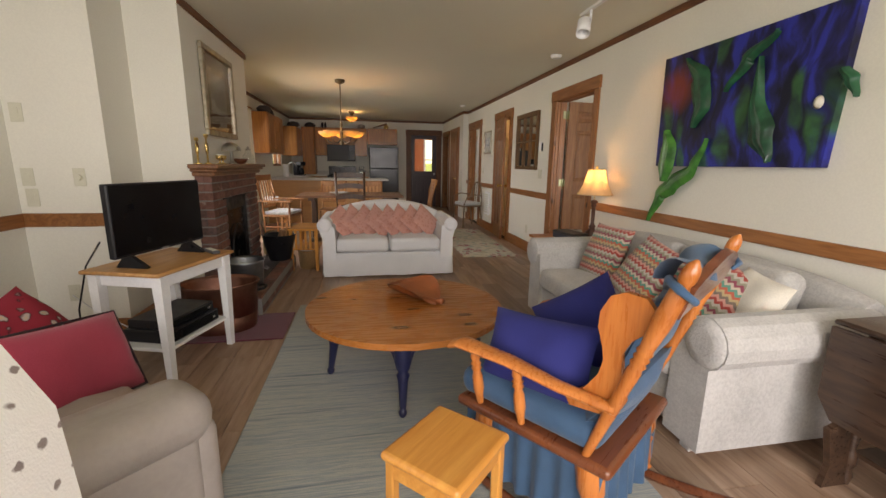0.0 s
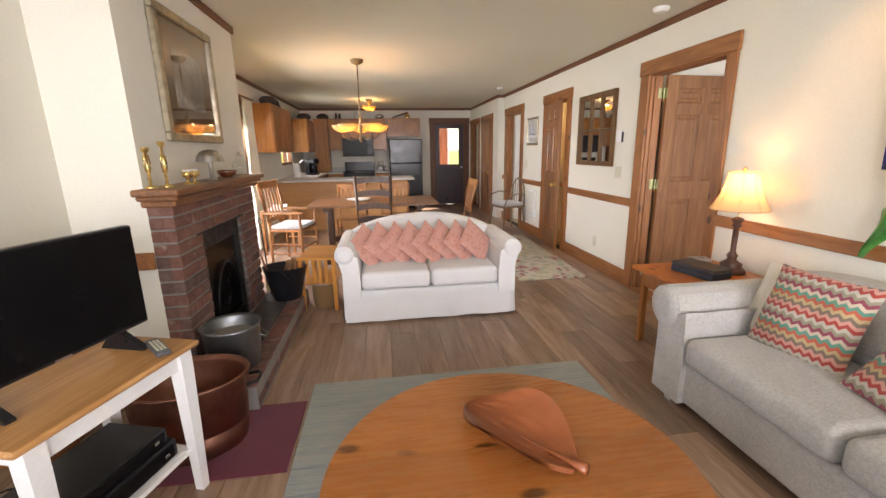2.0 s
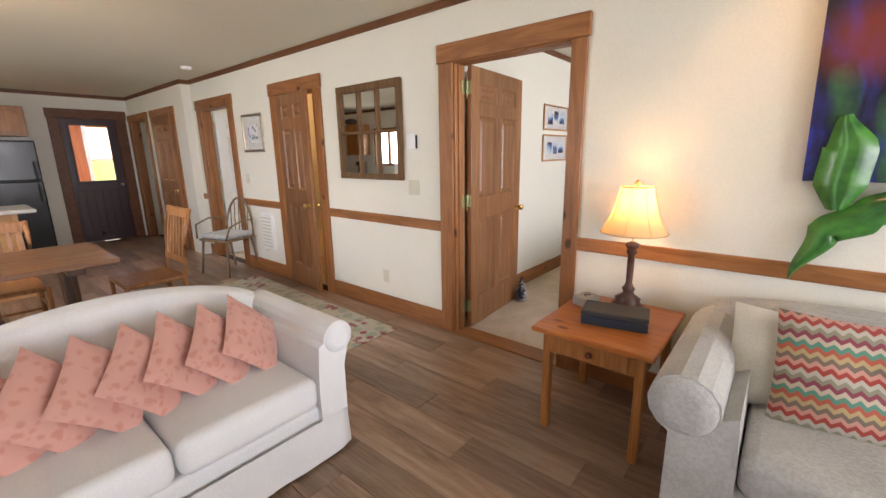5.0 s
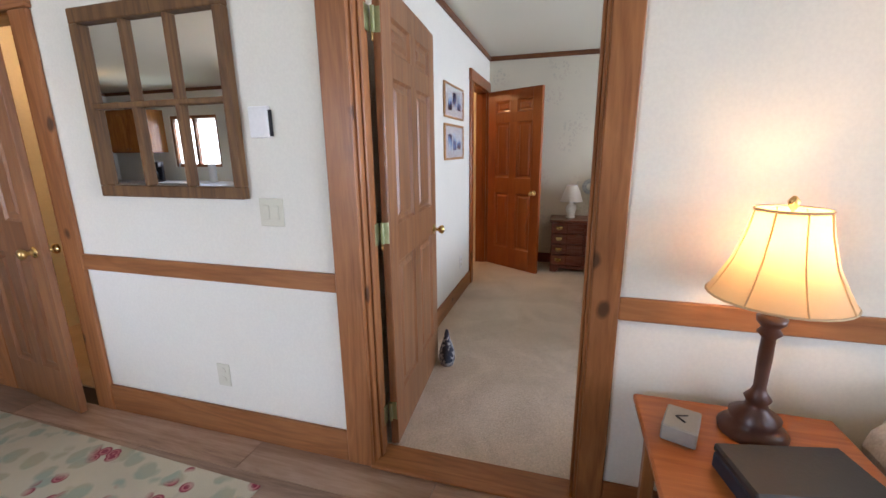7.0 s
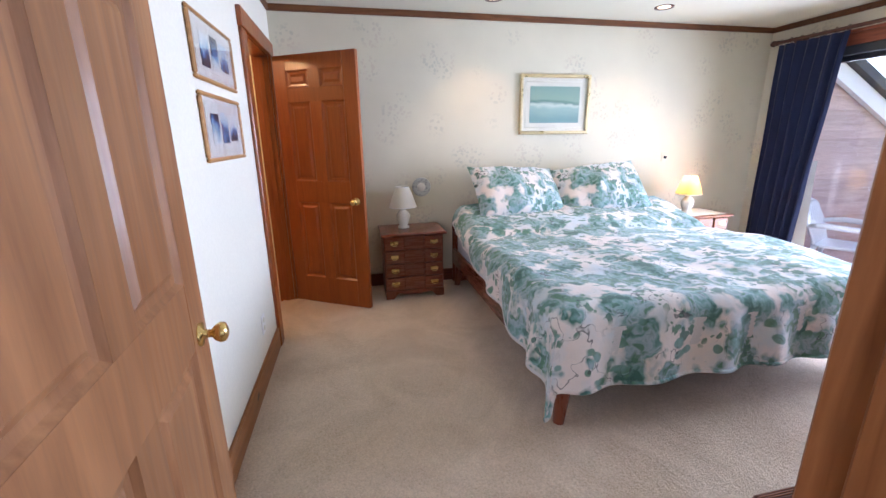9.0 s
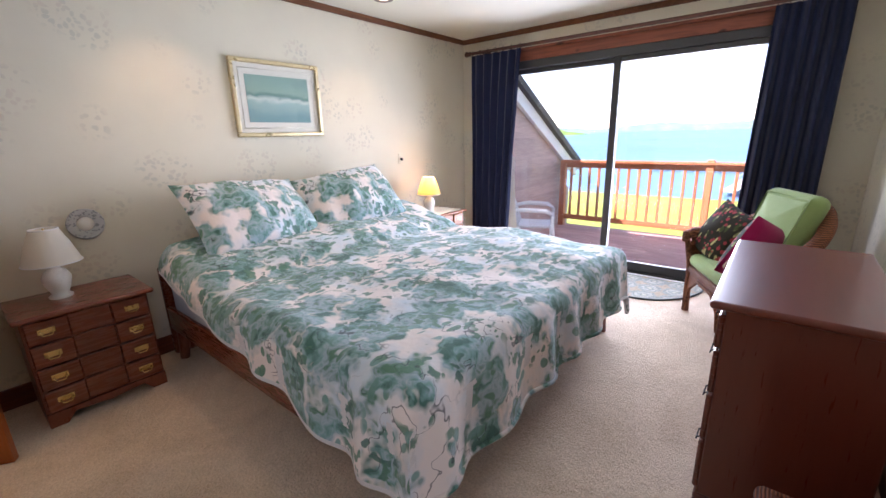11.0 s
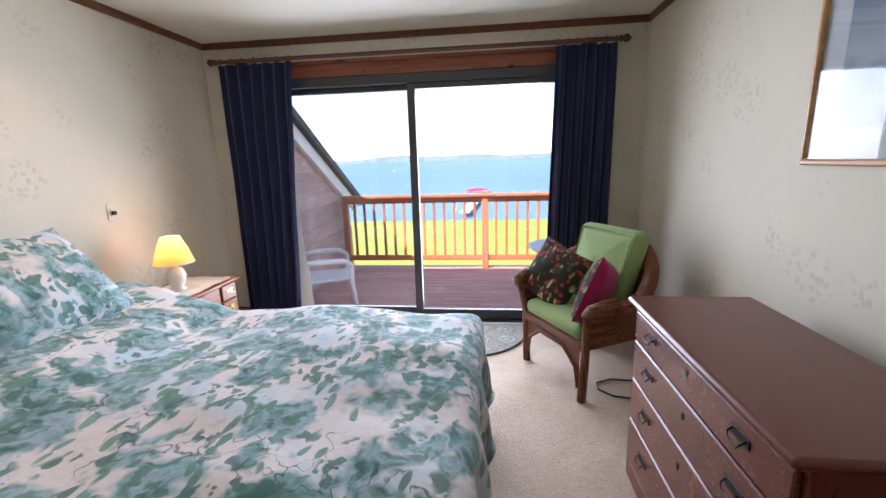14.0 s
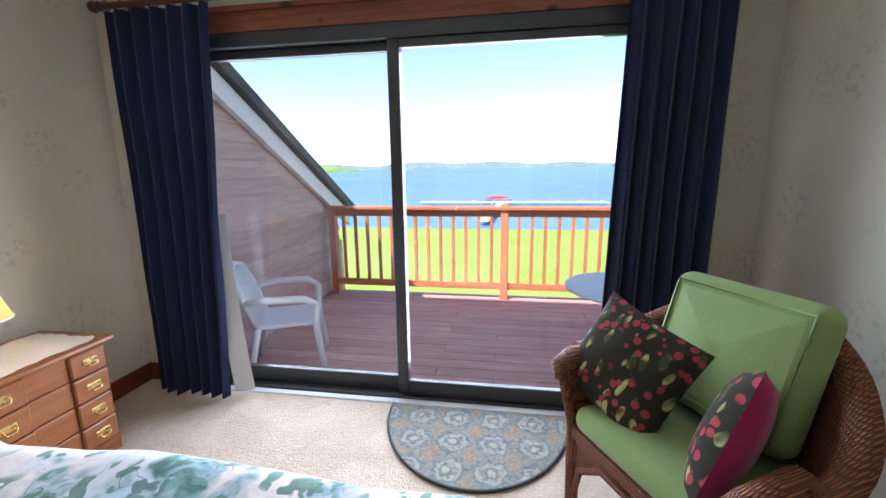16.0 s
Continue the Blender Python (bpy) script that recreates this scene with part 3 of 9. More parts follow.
door_1 = six_panel("door_1", pose(2.612, 5.148, 0.016, 0, 0, 4.3), DOOR, "open stained six-panel wooden door to bedroom", 0.85, 2.0, BRASS)
HINGE = metal("greenish_brass", (0.50, 0.52, 0.30, 1), 0.3)
for z in (0.18, 1.03, 1.85):
    part("hinge_knuckle", MB().rod((-0.012, 0.012, z - 0.045), (-0.012, 0.012, z + 0.045), 0.008, n=10).box(-0.06, -0.012, 0.024, 0.030, z - 0.045, z + 0.045, 0.001).box(-0.002, 0.0, -0.014, 0.014, z - 0.045, z + 0.045), HINGE, door_1, "greenish brass hinge")
six_panel("door_2", pose(XW - 0.01, 7.545, 0.012, 0, 0, -97), DOOR, "six-panel wooden laundry door, slightly ajar", 0.66, 2.0, BRASS)
six_panel("door_4", pose(XW - 0.15, 11.03, 0.012, 0, 0, -90), DOOR, "closed six-panel wooden closet door", 0.76, 2.0, BRASS)
six_panel("door_bath", pose(6.00, 5.325, 0.016, 0, 0, -122), DOOR_RED, "open amber-varnished six-panel bathroom door", 0.74, 2.0, BRASS)
six_panel("door_3", pose(XB + 0.03, 9.52, 0.012, 0, 0, -4), WHITE_PAINT, "open white painted door in side room", 0.78, 2.0, STEEL)

# entry door
e = tagged(thing("door_entry", pose(1.44, YB + 0.03, 0.01), "dark plum entry door with square window", "door"), kind="structure")
PLUM = plain("plum_paint", (0.035, 0.012, 0.018, 1), 0.35, 0.15, 5, 0.05, 60)
PORCH = wood("porch_cedar", srgb(205, 120, 70), srgb(170, 92, 52), 2, 0.6, 0.0)
b = MB()
cuts(b, "x", 0, 0.72, -0.02, 0.02, 0, 2.03, [(0.10, 0.60, 1.03, 1.93)])
part("leaf", b, PLUM, e)
for k in range(6):
    part("plank", MB().box(0.03 + k * 0.112, 0.135 + k * 0.112, -0.028, -0.02, 0.08, 0.88, 0.006), PLUM, e)
fb = MB()
for bx in ((0.07, 0.63, 1.93, 1.97), (0.07, 0.63, 0.99, 1.03), (0.07, 0.10, 1.03, 1.93), (0.60, 0.63, 1.03, 1.93)):
    fb.box(bx[0], bx[1], -0.032, -0.02, bx[2], bx[3], 0.003)
part("window_frame", fb, PLUM, e)
part("pane", MB().box(0.10, 0.60, -0.004, 0.004, 1.03, 1.93), GLASS, e).visible_shadow = False
part("knob", MB().lathe([(0.025, 0), (0.012, 0.01), (0.012, 0.03), (0.027, 0.045), (0.015, 0.06)], 12, pose(0.66, -0.02, 0.95, 90)), STEEL, e)
# porch beyond it
built("porch_floor", MB().box(0.8, 3.4, YB + 0.12, YB + 2.4, -0.25, -0.05), PORCH, "wooden porch floor", "porch")
w = cuts(MB(), "x", 0.8, 3.4, YB + 2.4, YB + 2.5, -0.25, 2.6, [(2.18, 2.9, 0.9, 2.05)])
built("porch_wall", w, PORCH, "orange cedar porch wall with window opening", "wall")
pb = MB()
pb.box(2.18, 2.9, YB + 2.37, YB + 2.43, 1.36, 1.41).box(2.12, 2.18, YB + 2.36, YB + 2.4, 0.85, 2.1).box(2.02, 2.9, YB + 2.36, YB + 2.4, 0.85, 0.9)
built("porch_window_frame", pb, WHITE_PAINT, "white porch window frame", "trim")

# windows of the long room
def window(name, axis, face, a0, a1, z0, z1, mid, frame_mat, label, bars=()):
    root = tagged(thing(name, ONE, label, "window"), kind="structure")
    def bx(p, q, g, hgt, c=0.03, off=0.0):
        return MB().box(*((face - c, face + c, p, q) if axis == "y" else (p, q, face - c, face + c)), g, hgt, 0.004)
    part("window_frame", bx(a0, a0 + 0.05, z0, z1), frame_mat, root)
    part("window_frame", bx(a1 - 0.05, a1, z0, z1), frame_mat, root)
    part("window_frame", bx(a0 + 0.05, a1 - 0.05, z1 - 0.05, z1), frame_mat, root)
    part("window_sill", bx(a0 + 0.05, a1 - 0.05, z0, z0 + 0.05), frame_mat, root)
    for k in range(1, mid):
        c = a0 + (a1 - a0) * k / mid
        part("mullion", bx(c - 0.03, c + 0.03, z0 + 0.05, z1 - 0.05), frame_mat, root)
    for k in range(mid):
        p, q = a0 + (a1 - a0) * k / mid + (0.05 if k == 0 else 0.03), a0 + (a1 - a0) * (k + 1) / mid - (0.05 if k == mid - 1 else 0.03)
        part("pane", bx(p, q, z0 + 0.05, z1 - 0.05, 0.003), GLASS, root).visible_shadow = False
    return root


window("window_1", "y", XD - 0.05, 6.25, 7.72, 0.05, 2.05, 2, PINE_Z, "patio window in pine frame")
casing("window_casing_1", "y", XD, 1, 6.25, 7.72, 2.05, 0.11, bottom=0.0, label="pine patio window casing")
window("window_2", "y", XD - 0.05, 10.0, 11.0, 1.15, 2.0, 2, PINE_Z, "kitchen window above the sink")
window("window_3", "x", YR - 0.06, -1.4, 2.0, 0.4, 2.15, 3, PINE_Z, "wide front window in pine frame")
# Assumed window, out of view, put round the added left-hand lamp.
window("window_4", "y", -2.15, 0.05, 1.75, 0.35, 2.1, 2, PINE_Z, "assumed side window in pine frame, out of view")

# sliding door of the bedroom
BRONZE = plain("dark_bronze_frame", (0.045, 0.045, 0.045, 1), 0.4, 0.1, 6, 0.02)
s = tagged(thing("sliding_door", ONE, "two-panel sliding glass door in dark frame", "sliding door"), kind="structure")
Y = BY0 - 0.03
def sb(x0, x1, z0, z1, y0, y1, b=0.005):
    return MB().box(x0, x1, y0, y1, z0, z1, b)
part("head_track", sb(3.10, 5.74, 2.045, 2.12, Y - 0.08, Y + 0.04), BRONZE, s)
part("sill_track", sb(3.10, 5.74, -0.02, 0.03, Y - 0.10, Y + 0.05), BRONZE, s)
part("sill_board", sb(3.10, 5.74, 0.0, 0.02, Y + 0.05, Y + 0.10), WHITE_PAINT, s)
part("side_jamb", sb(3.10, 3.14, 0.03, 2.045, Y - 0.08, Y + 0.04), BRONZE, s)
part("side_jamb", sb(5.70, 5.74, 0.03, 2.045, Y - 0.08, Y + 0.04), BRONZE, s)
for x0, x1, yy in ((3.14, 4.455, Y + 0.0), (4.395, 5.70, Y - 0.05)):
    p = part("glass_panel", sb(x0, x0 + 0.065, 0.03, 2.045, yy - 0.02, yy + 0.02), BRONZE, s)
    part("stile", sb(x1 - 0.065, x1, 0.03, 2.045, yy - 0.02, yy + 0.02), BRONZE, p)
    part("rail", sb(x0 + 0.065, x1 - 0.065, 2.0, 2.045, yy - 0.02, yy + 0.02), BRONZE, p)
    part("rail", sb(x0 + 0.065, x1 - 0.065, 0.03, 0.12, yy - 0.02, yy + 0.02), BRONZE, p)
    part("pane", sb(x0 + 0.065, x1 - 0.065, 0.12, 2.0, yy - 0.004, yy + 0.004, 0), GLASS, p).visible_shadow = False
part("handle", sb(3.165, 3.185, 0.85, 1.15, Y + 0.02, Y + 0.05), BRONZE, s)
trim("slider_header", wood("red_pine_header", srgb(150, 84, 58), srgb(112, 58, 38), 0, 0.45, 0.1, knots=1.0), "knotty red-brown header board over slider", (3.04, 5.80, BY0, BY0 + 0.02, 2.12, 2.22), (3.02, 5.82, BY0, BY0 + 0.035, 2.22, 2.245))

# unseen roof added to block sun and sky and shade the deck; foundation
ROOFM = plain("asphalt_shingle", (0.10, 0.095, 0.09, 1), 0.9, 0.2, 20, 0.4, 60)
r = MB()
r.prism([(-0.35, 2.56), (5.9, 5.6), (12.95, 2.56), (12.95, 2.70), (5.9, 5.76), (-0.35, 2.70)], -2.5, 6.3, "x")
built("roof", r, ROOFM, "unseen shingle roof added to block sun and sky", "roof")
built("soffit", MB().box(-2.5, 6.3, -0.33, BY0 - 0.13, 2.50, 2.56), WHITE_PAINT, "unseen white soffit under the added eave", "trim")
FOUND = plain("concrete_foundation", (0.35, 0.34, 0.32, 1), 0.9, 0.1, 3, 0.3, 40)
built("foundation", MB().box(-2.0, XB, YR - 0.1, YB + 0.1, -3.4, -0.26).box(XB, BX + 0.1, BY0 - 0.1, YB + 0.1, -3.4, -0.26), FOUND, "grey concrete foundation wall", "foundation")
# ---- outdoors ----
GRASS = NT("lawn_grass", 0.9, 0, 0.1)
v = GRASS.coords(rand=False)
GRASS.color(GRASS.mix(0.5, GRASS.ramp(GRASS.noise(v, 0.25, 5.0), [(0.3, (0.24, 0.32, 0.05, 1)), (0.7, (0.36, 0.44, 0.08, 1))]), GRASS.ramp(GRASS.noise(v, 26.0, 3.0), [(0.3, (0.18, 0.25, 0.04, 1)), (0.7, (0.40, 0.48, 0.12, 1))])))
GRASS.bump(GRASS.noise(v, 60.0, 3.0), 0.5, 0.03)


def ground_z(y):
    prof = ((-5000, -30.0), (-60, -8.0), (-42, -5.3), (-39, -4.75), (-20, -3.7), (-4, -2.95), (0, -2.9), (14, -0.45), (30, -0.3), (5000, -0.3))
    for (a, za), (b, zb) in zip(prof, prof[1:]):
        if a <= y <= b:
            return za + (zb - za) * (y - a) / (b - a)


ys = [-5000, -800, -60, -50, -46, -42, -40, -39, -36, -32, -28, -24, -20, -16, -12, -8, -4, 0, 4, 8, 14, 30, 100, 800, 5000]
xs = [-5000, -800, -200, -80, -40, -20, -10, -5, 0, 5, 10, 20, 40, 80, 200, 800, 5000]
g = MB()
vs = [(x, yy, ground_z(yy) + (0.12 * noise.noise((x * 0.07, yy * 0.07, 0)) if -36 < yy < -4 else 0)) for x in xs for yy in ys]
ny = len(ys)
g.add(vs, [(i * ny + j, (i + 1) * ny + j, (i + 1) * ny + j + 1, i * ny + j + 1) for i in range(len(xs) - 1) for j in range(ny - 1)], True)
built("ground", g, GRASS.mat, "bright green mown lawn sloping to the shore", "lawn")
WATER = NT("lake_water", 0.35, 0, 0.15)
v = WATER.coords(rand=False)
WATER.color(WATER.ramp(WATER.noise(v, 0.01, 4.0), [(0.35, (0.07, 0.17, 0.30, 1)), (0.65, (0.11, 0.23, 0.37, 1))]))
WATER.bump(WATER.math('ADD', WATER.noise(v, 0.9, 4.0), WATER.noise(v, 0.12, 2.0)), 0.6, 0.25)
built("water", MB().box(-4500, 4500, -4500, -38.5, -5.6, -5.0), WATER.mat, "blue rippled lake", "lake")

# Blue haze of distance is mixed into the far wood's colours.
LEAFY = NT("hazed_far_wood", 0.95)
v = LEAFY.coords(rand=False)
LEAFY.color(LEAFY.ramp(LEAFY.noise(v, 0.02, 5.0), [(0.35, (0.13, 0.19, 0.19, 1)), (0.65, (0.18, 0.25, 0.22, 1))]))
LEAFY2 = NT("near_wood", 0.95)
v = LEAFY2.coords(rand=False)
LEAFY2.color(LEAFY2.ramp(LEAFY2.noise(v, 0.06, 5.0), [(0.35, (0.10, 0.20, 0.03, 1)), (0.65, (0.20, 0.32, 0.06, 1))]))


def ridge(name, y, x0, x1, base, high, mat, seed, label, step=6.0, bite=0.5):
    """A far wooded shore with an uneven skyline."""
    n = int((x1 - x0) / step)
    vs, fs = [], []
    for i in range(n + 1):
        x = x0 + (x1 - x0) * i / n
        e = min(1.0, 4.5 * min(i, n - i) / n)
        top = base + e * high * (0.55 + 0.45 * noise.noise((x * 0.0026 + seed, seed, 0)) + bite * 0.22 * noise.noise((x * 0.05, seed, 3)))
        vs += [(x, y, base - 3), (x, y - 25, max(base, top)), (x, y - 120, base - 3)]
    for i in range(n):
        a = 3 * i
        fs += [(a, a + 1, a + 4, a + 3), (a + 1, a + 2, a + 5, a + 4)]
    tagged(built(name, MB().add(vs, fs, True), mat, label, "far shore"), kind="structure")


ridge("backdrop_shore", -2600, -2400, 2600, -5, 62, LEAFY.mat, 3.1, "low wooded far shore with blue haze in its colour", 12.0)
ridge("backdrop_point", -900, 330, 900, -5, 28, LEAFY2.mat, 8.3, "bright green wooded point on the lake", 5.0, 1.2)

# dock with a covered boat
DOCK = plain("pale_dock_wood", (0.62, 0.58, 0.50, 1), 0.8, 0.15, 3, 0.2, 30)
d = thing("dock", pose(3.6, -70, -5.0), "long pale wooden dock on the lake", "dock")
for k in range(16):
    part("deck_section", MB().box(-16 + k * 2.0, -14.06 + k * 2.0, -0.9, 0.9, 0.35, 0.50, 0.02), DOCK, d)
for k in range(9):
    part("pile", MB().rod((-15 + 3.6 * k, -0.8, -1.5), (-15 + 3.6 * k, -0.8, 0.75), 0.1), DOCK, d)
d2 = thing("gangway", pose(5.9, -56.0, -5.0, 0, 0, -3.5), "white sloping gangway from the lawn to the dock", "gangway")
part("walkway", MB().box(-0.6, 0.6, -13.2, 13.0, 0.45, 0.6, 0.02), DOCK, d2)
for s_ in (-1, 1):
    part("railing", MB().tube([(s_ * 0.55, -6, 0.6), (s_ * 0.55, -6, 1.2), (s_ * 0.55, 4, 1.2), (s_ * 0.55, 4, 0.6)], 0.03), WHITE_PAINT, d2)
bt = thing("motor_boat", pose(5.9, -72.6, -5.05, 0, 0, 90), "motor boat under a red cover", "boat")
hull = MB()
hull.grid(lambda u, q: ((0.95 * math.sin(math.pi * min(1, 0.25 + 0.75 * (1 - u) ** 0.55) / 2)) * (1 if u < 0.999 else 0.05) * (2 * q - 1) * (1 - 0.1 * u), -2.2 + 4.6 * u, 0.85 - 0.7 * (1 - (2 * q - 1) ** 2) + 0.15 * u), 12, 10)
part("hull", hull, WHITE_PAINT, bt)
cov = MB().grid(lambda u, q: ((0.96 * (1 - 0.8 * u ** 3)) * (2 * q - 1), -2.15 + 4.2 * u, 0.87 + 0.15 * u + 0.42 * (1 - (2 * q - 1) ** 2) * math.sin(math.pi * (0.15 + 0.8 * u))), 12, 10)
part("boat_cover", cov, plain("red_canvas", (0.62, 0.03, 0.05, 1), 0.8), bt, "red canvas cover")

# deck
DECKW = wood("red_brown_deck", srgb(208, 164, 152), srgb(178, 132, 122), 0, 0.7, 0.0, bump=0.2)
RAILW = wood("cedar_rail", srgb(214, 138, 96), srgb(178, 104, 68), 2, 0.65, 0.0)
RAILX = wood("cedar_rail_along", srgb(214, 138, 96), srgb(178, 104, 68), 0, 0.65, 0.0)
DZ = -0.17
deck = built("deck", MB().box(-1.0, 6.05, -2.25, BY0 - 0.13, DZ - 0.2, DZ - 0.034), RAILX, "red-brown painted plank deck", "deck")
yy = -2.28
k = 0
while yy < BY0 - 0.16:
    x = -1.0
    off = (0.0, 1.7, 0.9)[k % 3]
    seams = [-1.0, 1.3 + off, 3.9 + off * 0.5, 6.04]
    for a, c in zip(seams, seams[1:]):
        part("plank", MB().box(a + 0.002, c - 0.002, yy, min(yy + 0.134, BY0 - 0.14), DZ - 0.032, DZ, 0.004), DECKW, deck)
    yy += 0.14
    k += 1
for x in (-0.6, 2.0, 4.6, 5.95):
    part("deck_post", MB().box(x - 0.07, x + 0.07, -2.2, -2.06, -3.3, DZ - 0.2), RAILW, deck)
rail = tagged(thing("deck_railing", pose(0, -2.13, DZ), "cedar deck railing with square balusters", "railing"), kind="structure")
part("top_rail", MB().box(-1.0, 6.0, -0.07, 0.07, 1.07, 1.11, 0.006), RAILX, rail)
part("upper_rail", MB().box(-1.0, 6.0, -0.02, 0.02, 0.99, 1.065, 0.004), RAILX, rail)
part("bottom_rail", MB().box(-1.0, 6.0, -0.02, 0.02, 0.12, 0.20, 0.004), RAILX, rail)
for x in (-0.4, 1.73, 3.86, 5.97):
    part("post", MB().box(x - 0.045, x + 0.045, -0.045, 0.045, 0.0, 1.14 if x < 5.9 else 1.07, 0.006), RAILW, rail)
bal = MB().box(-0.018, 0.018, -0.018, 0.018, 0.20, 0.99, 0.003).mesh("baluster")
bal.materials.append(RAILW)
for seg in (-0.4, 1.73, 3.86):
    for k in range(13):
        part("baluster", bal, None, rail, m=pose(seg + 2.12 * (k + 1) / 14, 0, 0))

# neighbouring wing with a long sloping roof
SIDING = wood("weathered_siding", srgb(206, 184, 174), srgb(180, 156, 147), 1, 0.8, 0.0, bump=0.2)
wing = tagged(thing("house_wing", ONE, "brown clapboard house wing with steep roof edge", "house"), kind="structure")
def roofz(y):
    return 2.29 + 0.534 * y
part("wall", MB().prism([(BY0 - 0.13, -3.3), (BY0 - 0.13, roofz(BY0 - 0.13) - 0.1), (-2.5, roofz(-2.5) - 0.1), (-2.5, -3.3)], 6.075, 9.5, "x"), SIDING, wing)
z = -0.6
while z < 2.3:
    y1 = max((z + 0.02 - 2.29) / 0.534 + 0.30, -2.5)
    if y1 < BY0 - 0.2:
        c = MB()
        c.add([(6.05, BY0 - 0.14, z), (6.07, BY0 - 0.14, z + 0.148), (6.05, y1, z), (6.07, min(y1 + 0.28 if y1 > -2.5 else -2.5, BY0 - 0.14), z + 0.148), (6.075, BY0 - 0.14, z), (6.075, y1, z)],
              [(0, 1, 3, 2), (0, 2, 5, 4)])
        part("clapboard", c, SIDING, wing)
    z += 0.148
part("corner_board", MB().box(6.035, 6.075, -2.54, -2.45, -3.3, 0.45, 0.004), SIDING, wing)
part("rake_board", MB().prism([(0.31, roofz(0.31) - 0.02), (-2.74, roofz(-2.74) - 0.02), (-2.74, roofz(-2.74) - 0.20), (0.31, roofz(0.31) - 0.20)], 5.99, 6.05, "x"), WHITE_PAINT, wing, "pale grey rake board")
part("roof", MB().prism([(0.31, roofz(0.31)), (-2.82, roofz(-2.82)), (-2.82, roofz(-2.82) + 0.1), (0.31, roofz(0.31) + 0.1)], 5.93, 9.8, "x"), ROOFM, wing)
part("gutter_end", MB().box(5.93, 6.10, -2.90, -2.80, roofz(-2.82) - 0.06, roofz(-2.82) + 0.06, 0.01), WHITE_PAINT, wing)
# ---- living room ----
SLIP = fabric("white_slipcover", (0.80, 0.80, 0.80, 1), 0.9, 300, 0.05, 0.3, 0.5, 0.5)
TWEED = fabric("grey_boucle", (0.51, 0.495, 0.47, 1), 0.95, 80, 0.2, 0.2, 1.0)


def chevron():
    t = NT("chevron_cloth", 0.9, 0, 0.2, 0, 0.2)
    v = t.coords(rand=False)
    x, y, z = t.xyz(t.warp(v, 30.0, 0.006))
    zig = t.math('ABSOLUTE', t.math('SUBTRACT', t.math('FRACT', t.math('MULTIPLY', x, 26.0)), 0.5))
    f = t.math('FRACT', t.math('MULTIPLY', t.math('ADD', y, t.math('MULTIPLY', zig, 0.034)), 6.0))
    cs = [srgb(188, 180, 166), srgb(172, 74, 66), srgb(206, 150, 136), srgb(128, 112, 100), srgb(188, 164, 122), srgb(190, 100, 80), srgb(92, 146, 128), srgb(198, 182, 162), srgb(146, 76, 88), srgb(146, 142, 122)]
    t.color(t.ramp(f, [(i / 10, c) for i, c in enumerate(cs)], 'CONSTANT'))
    t.bump(t.noise(v, 350.0, 1.0), 0.3, 0.003)
    return t.mat


def damask(name, c1, c2, scale=26.0):
    t = NT(name, 0.85, 0, 0.2, 0, 0.3)
    v = t.coords()
    f = t.voro(t.warp(v, 18.0, 0.06), scale)
    t.color(t.mix(t.ramp(f, [(0.25, 0.0), (0.45, 0.7)]), c1, c2))
    t.bump(t.noise(v, 300.0, 1.0), 0.3, 0.003)
    return t.mat


CHEVRON = chevron()
PINK = damask("pink_damask", (0.56, 0.25, 0.20, 1), (0.66, 0.36, 0.30, 1))


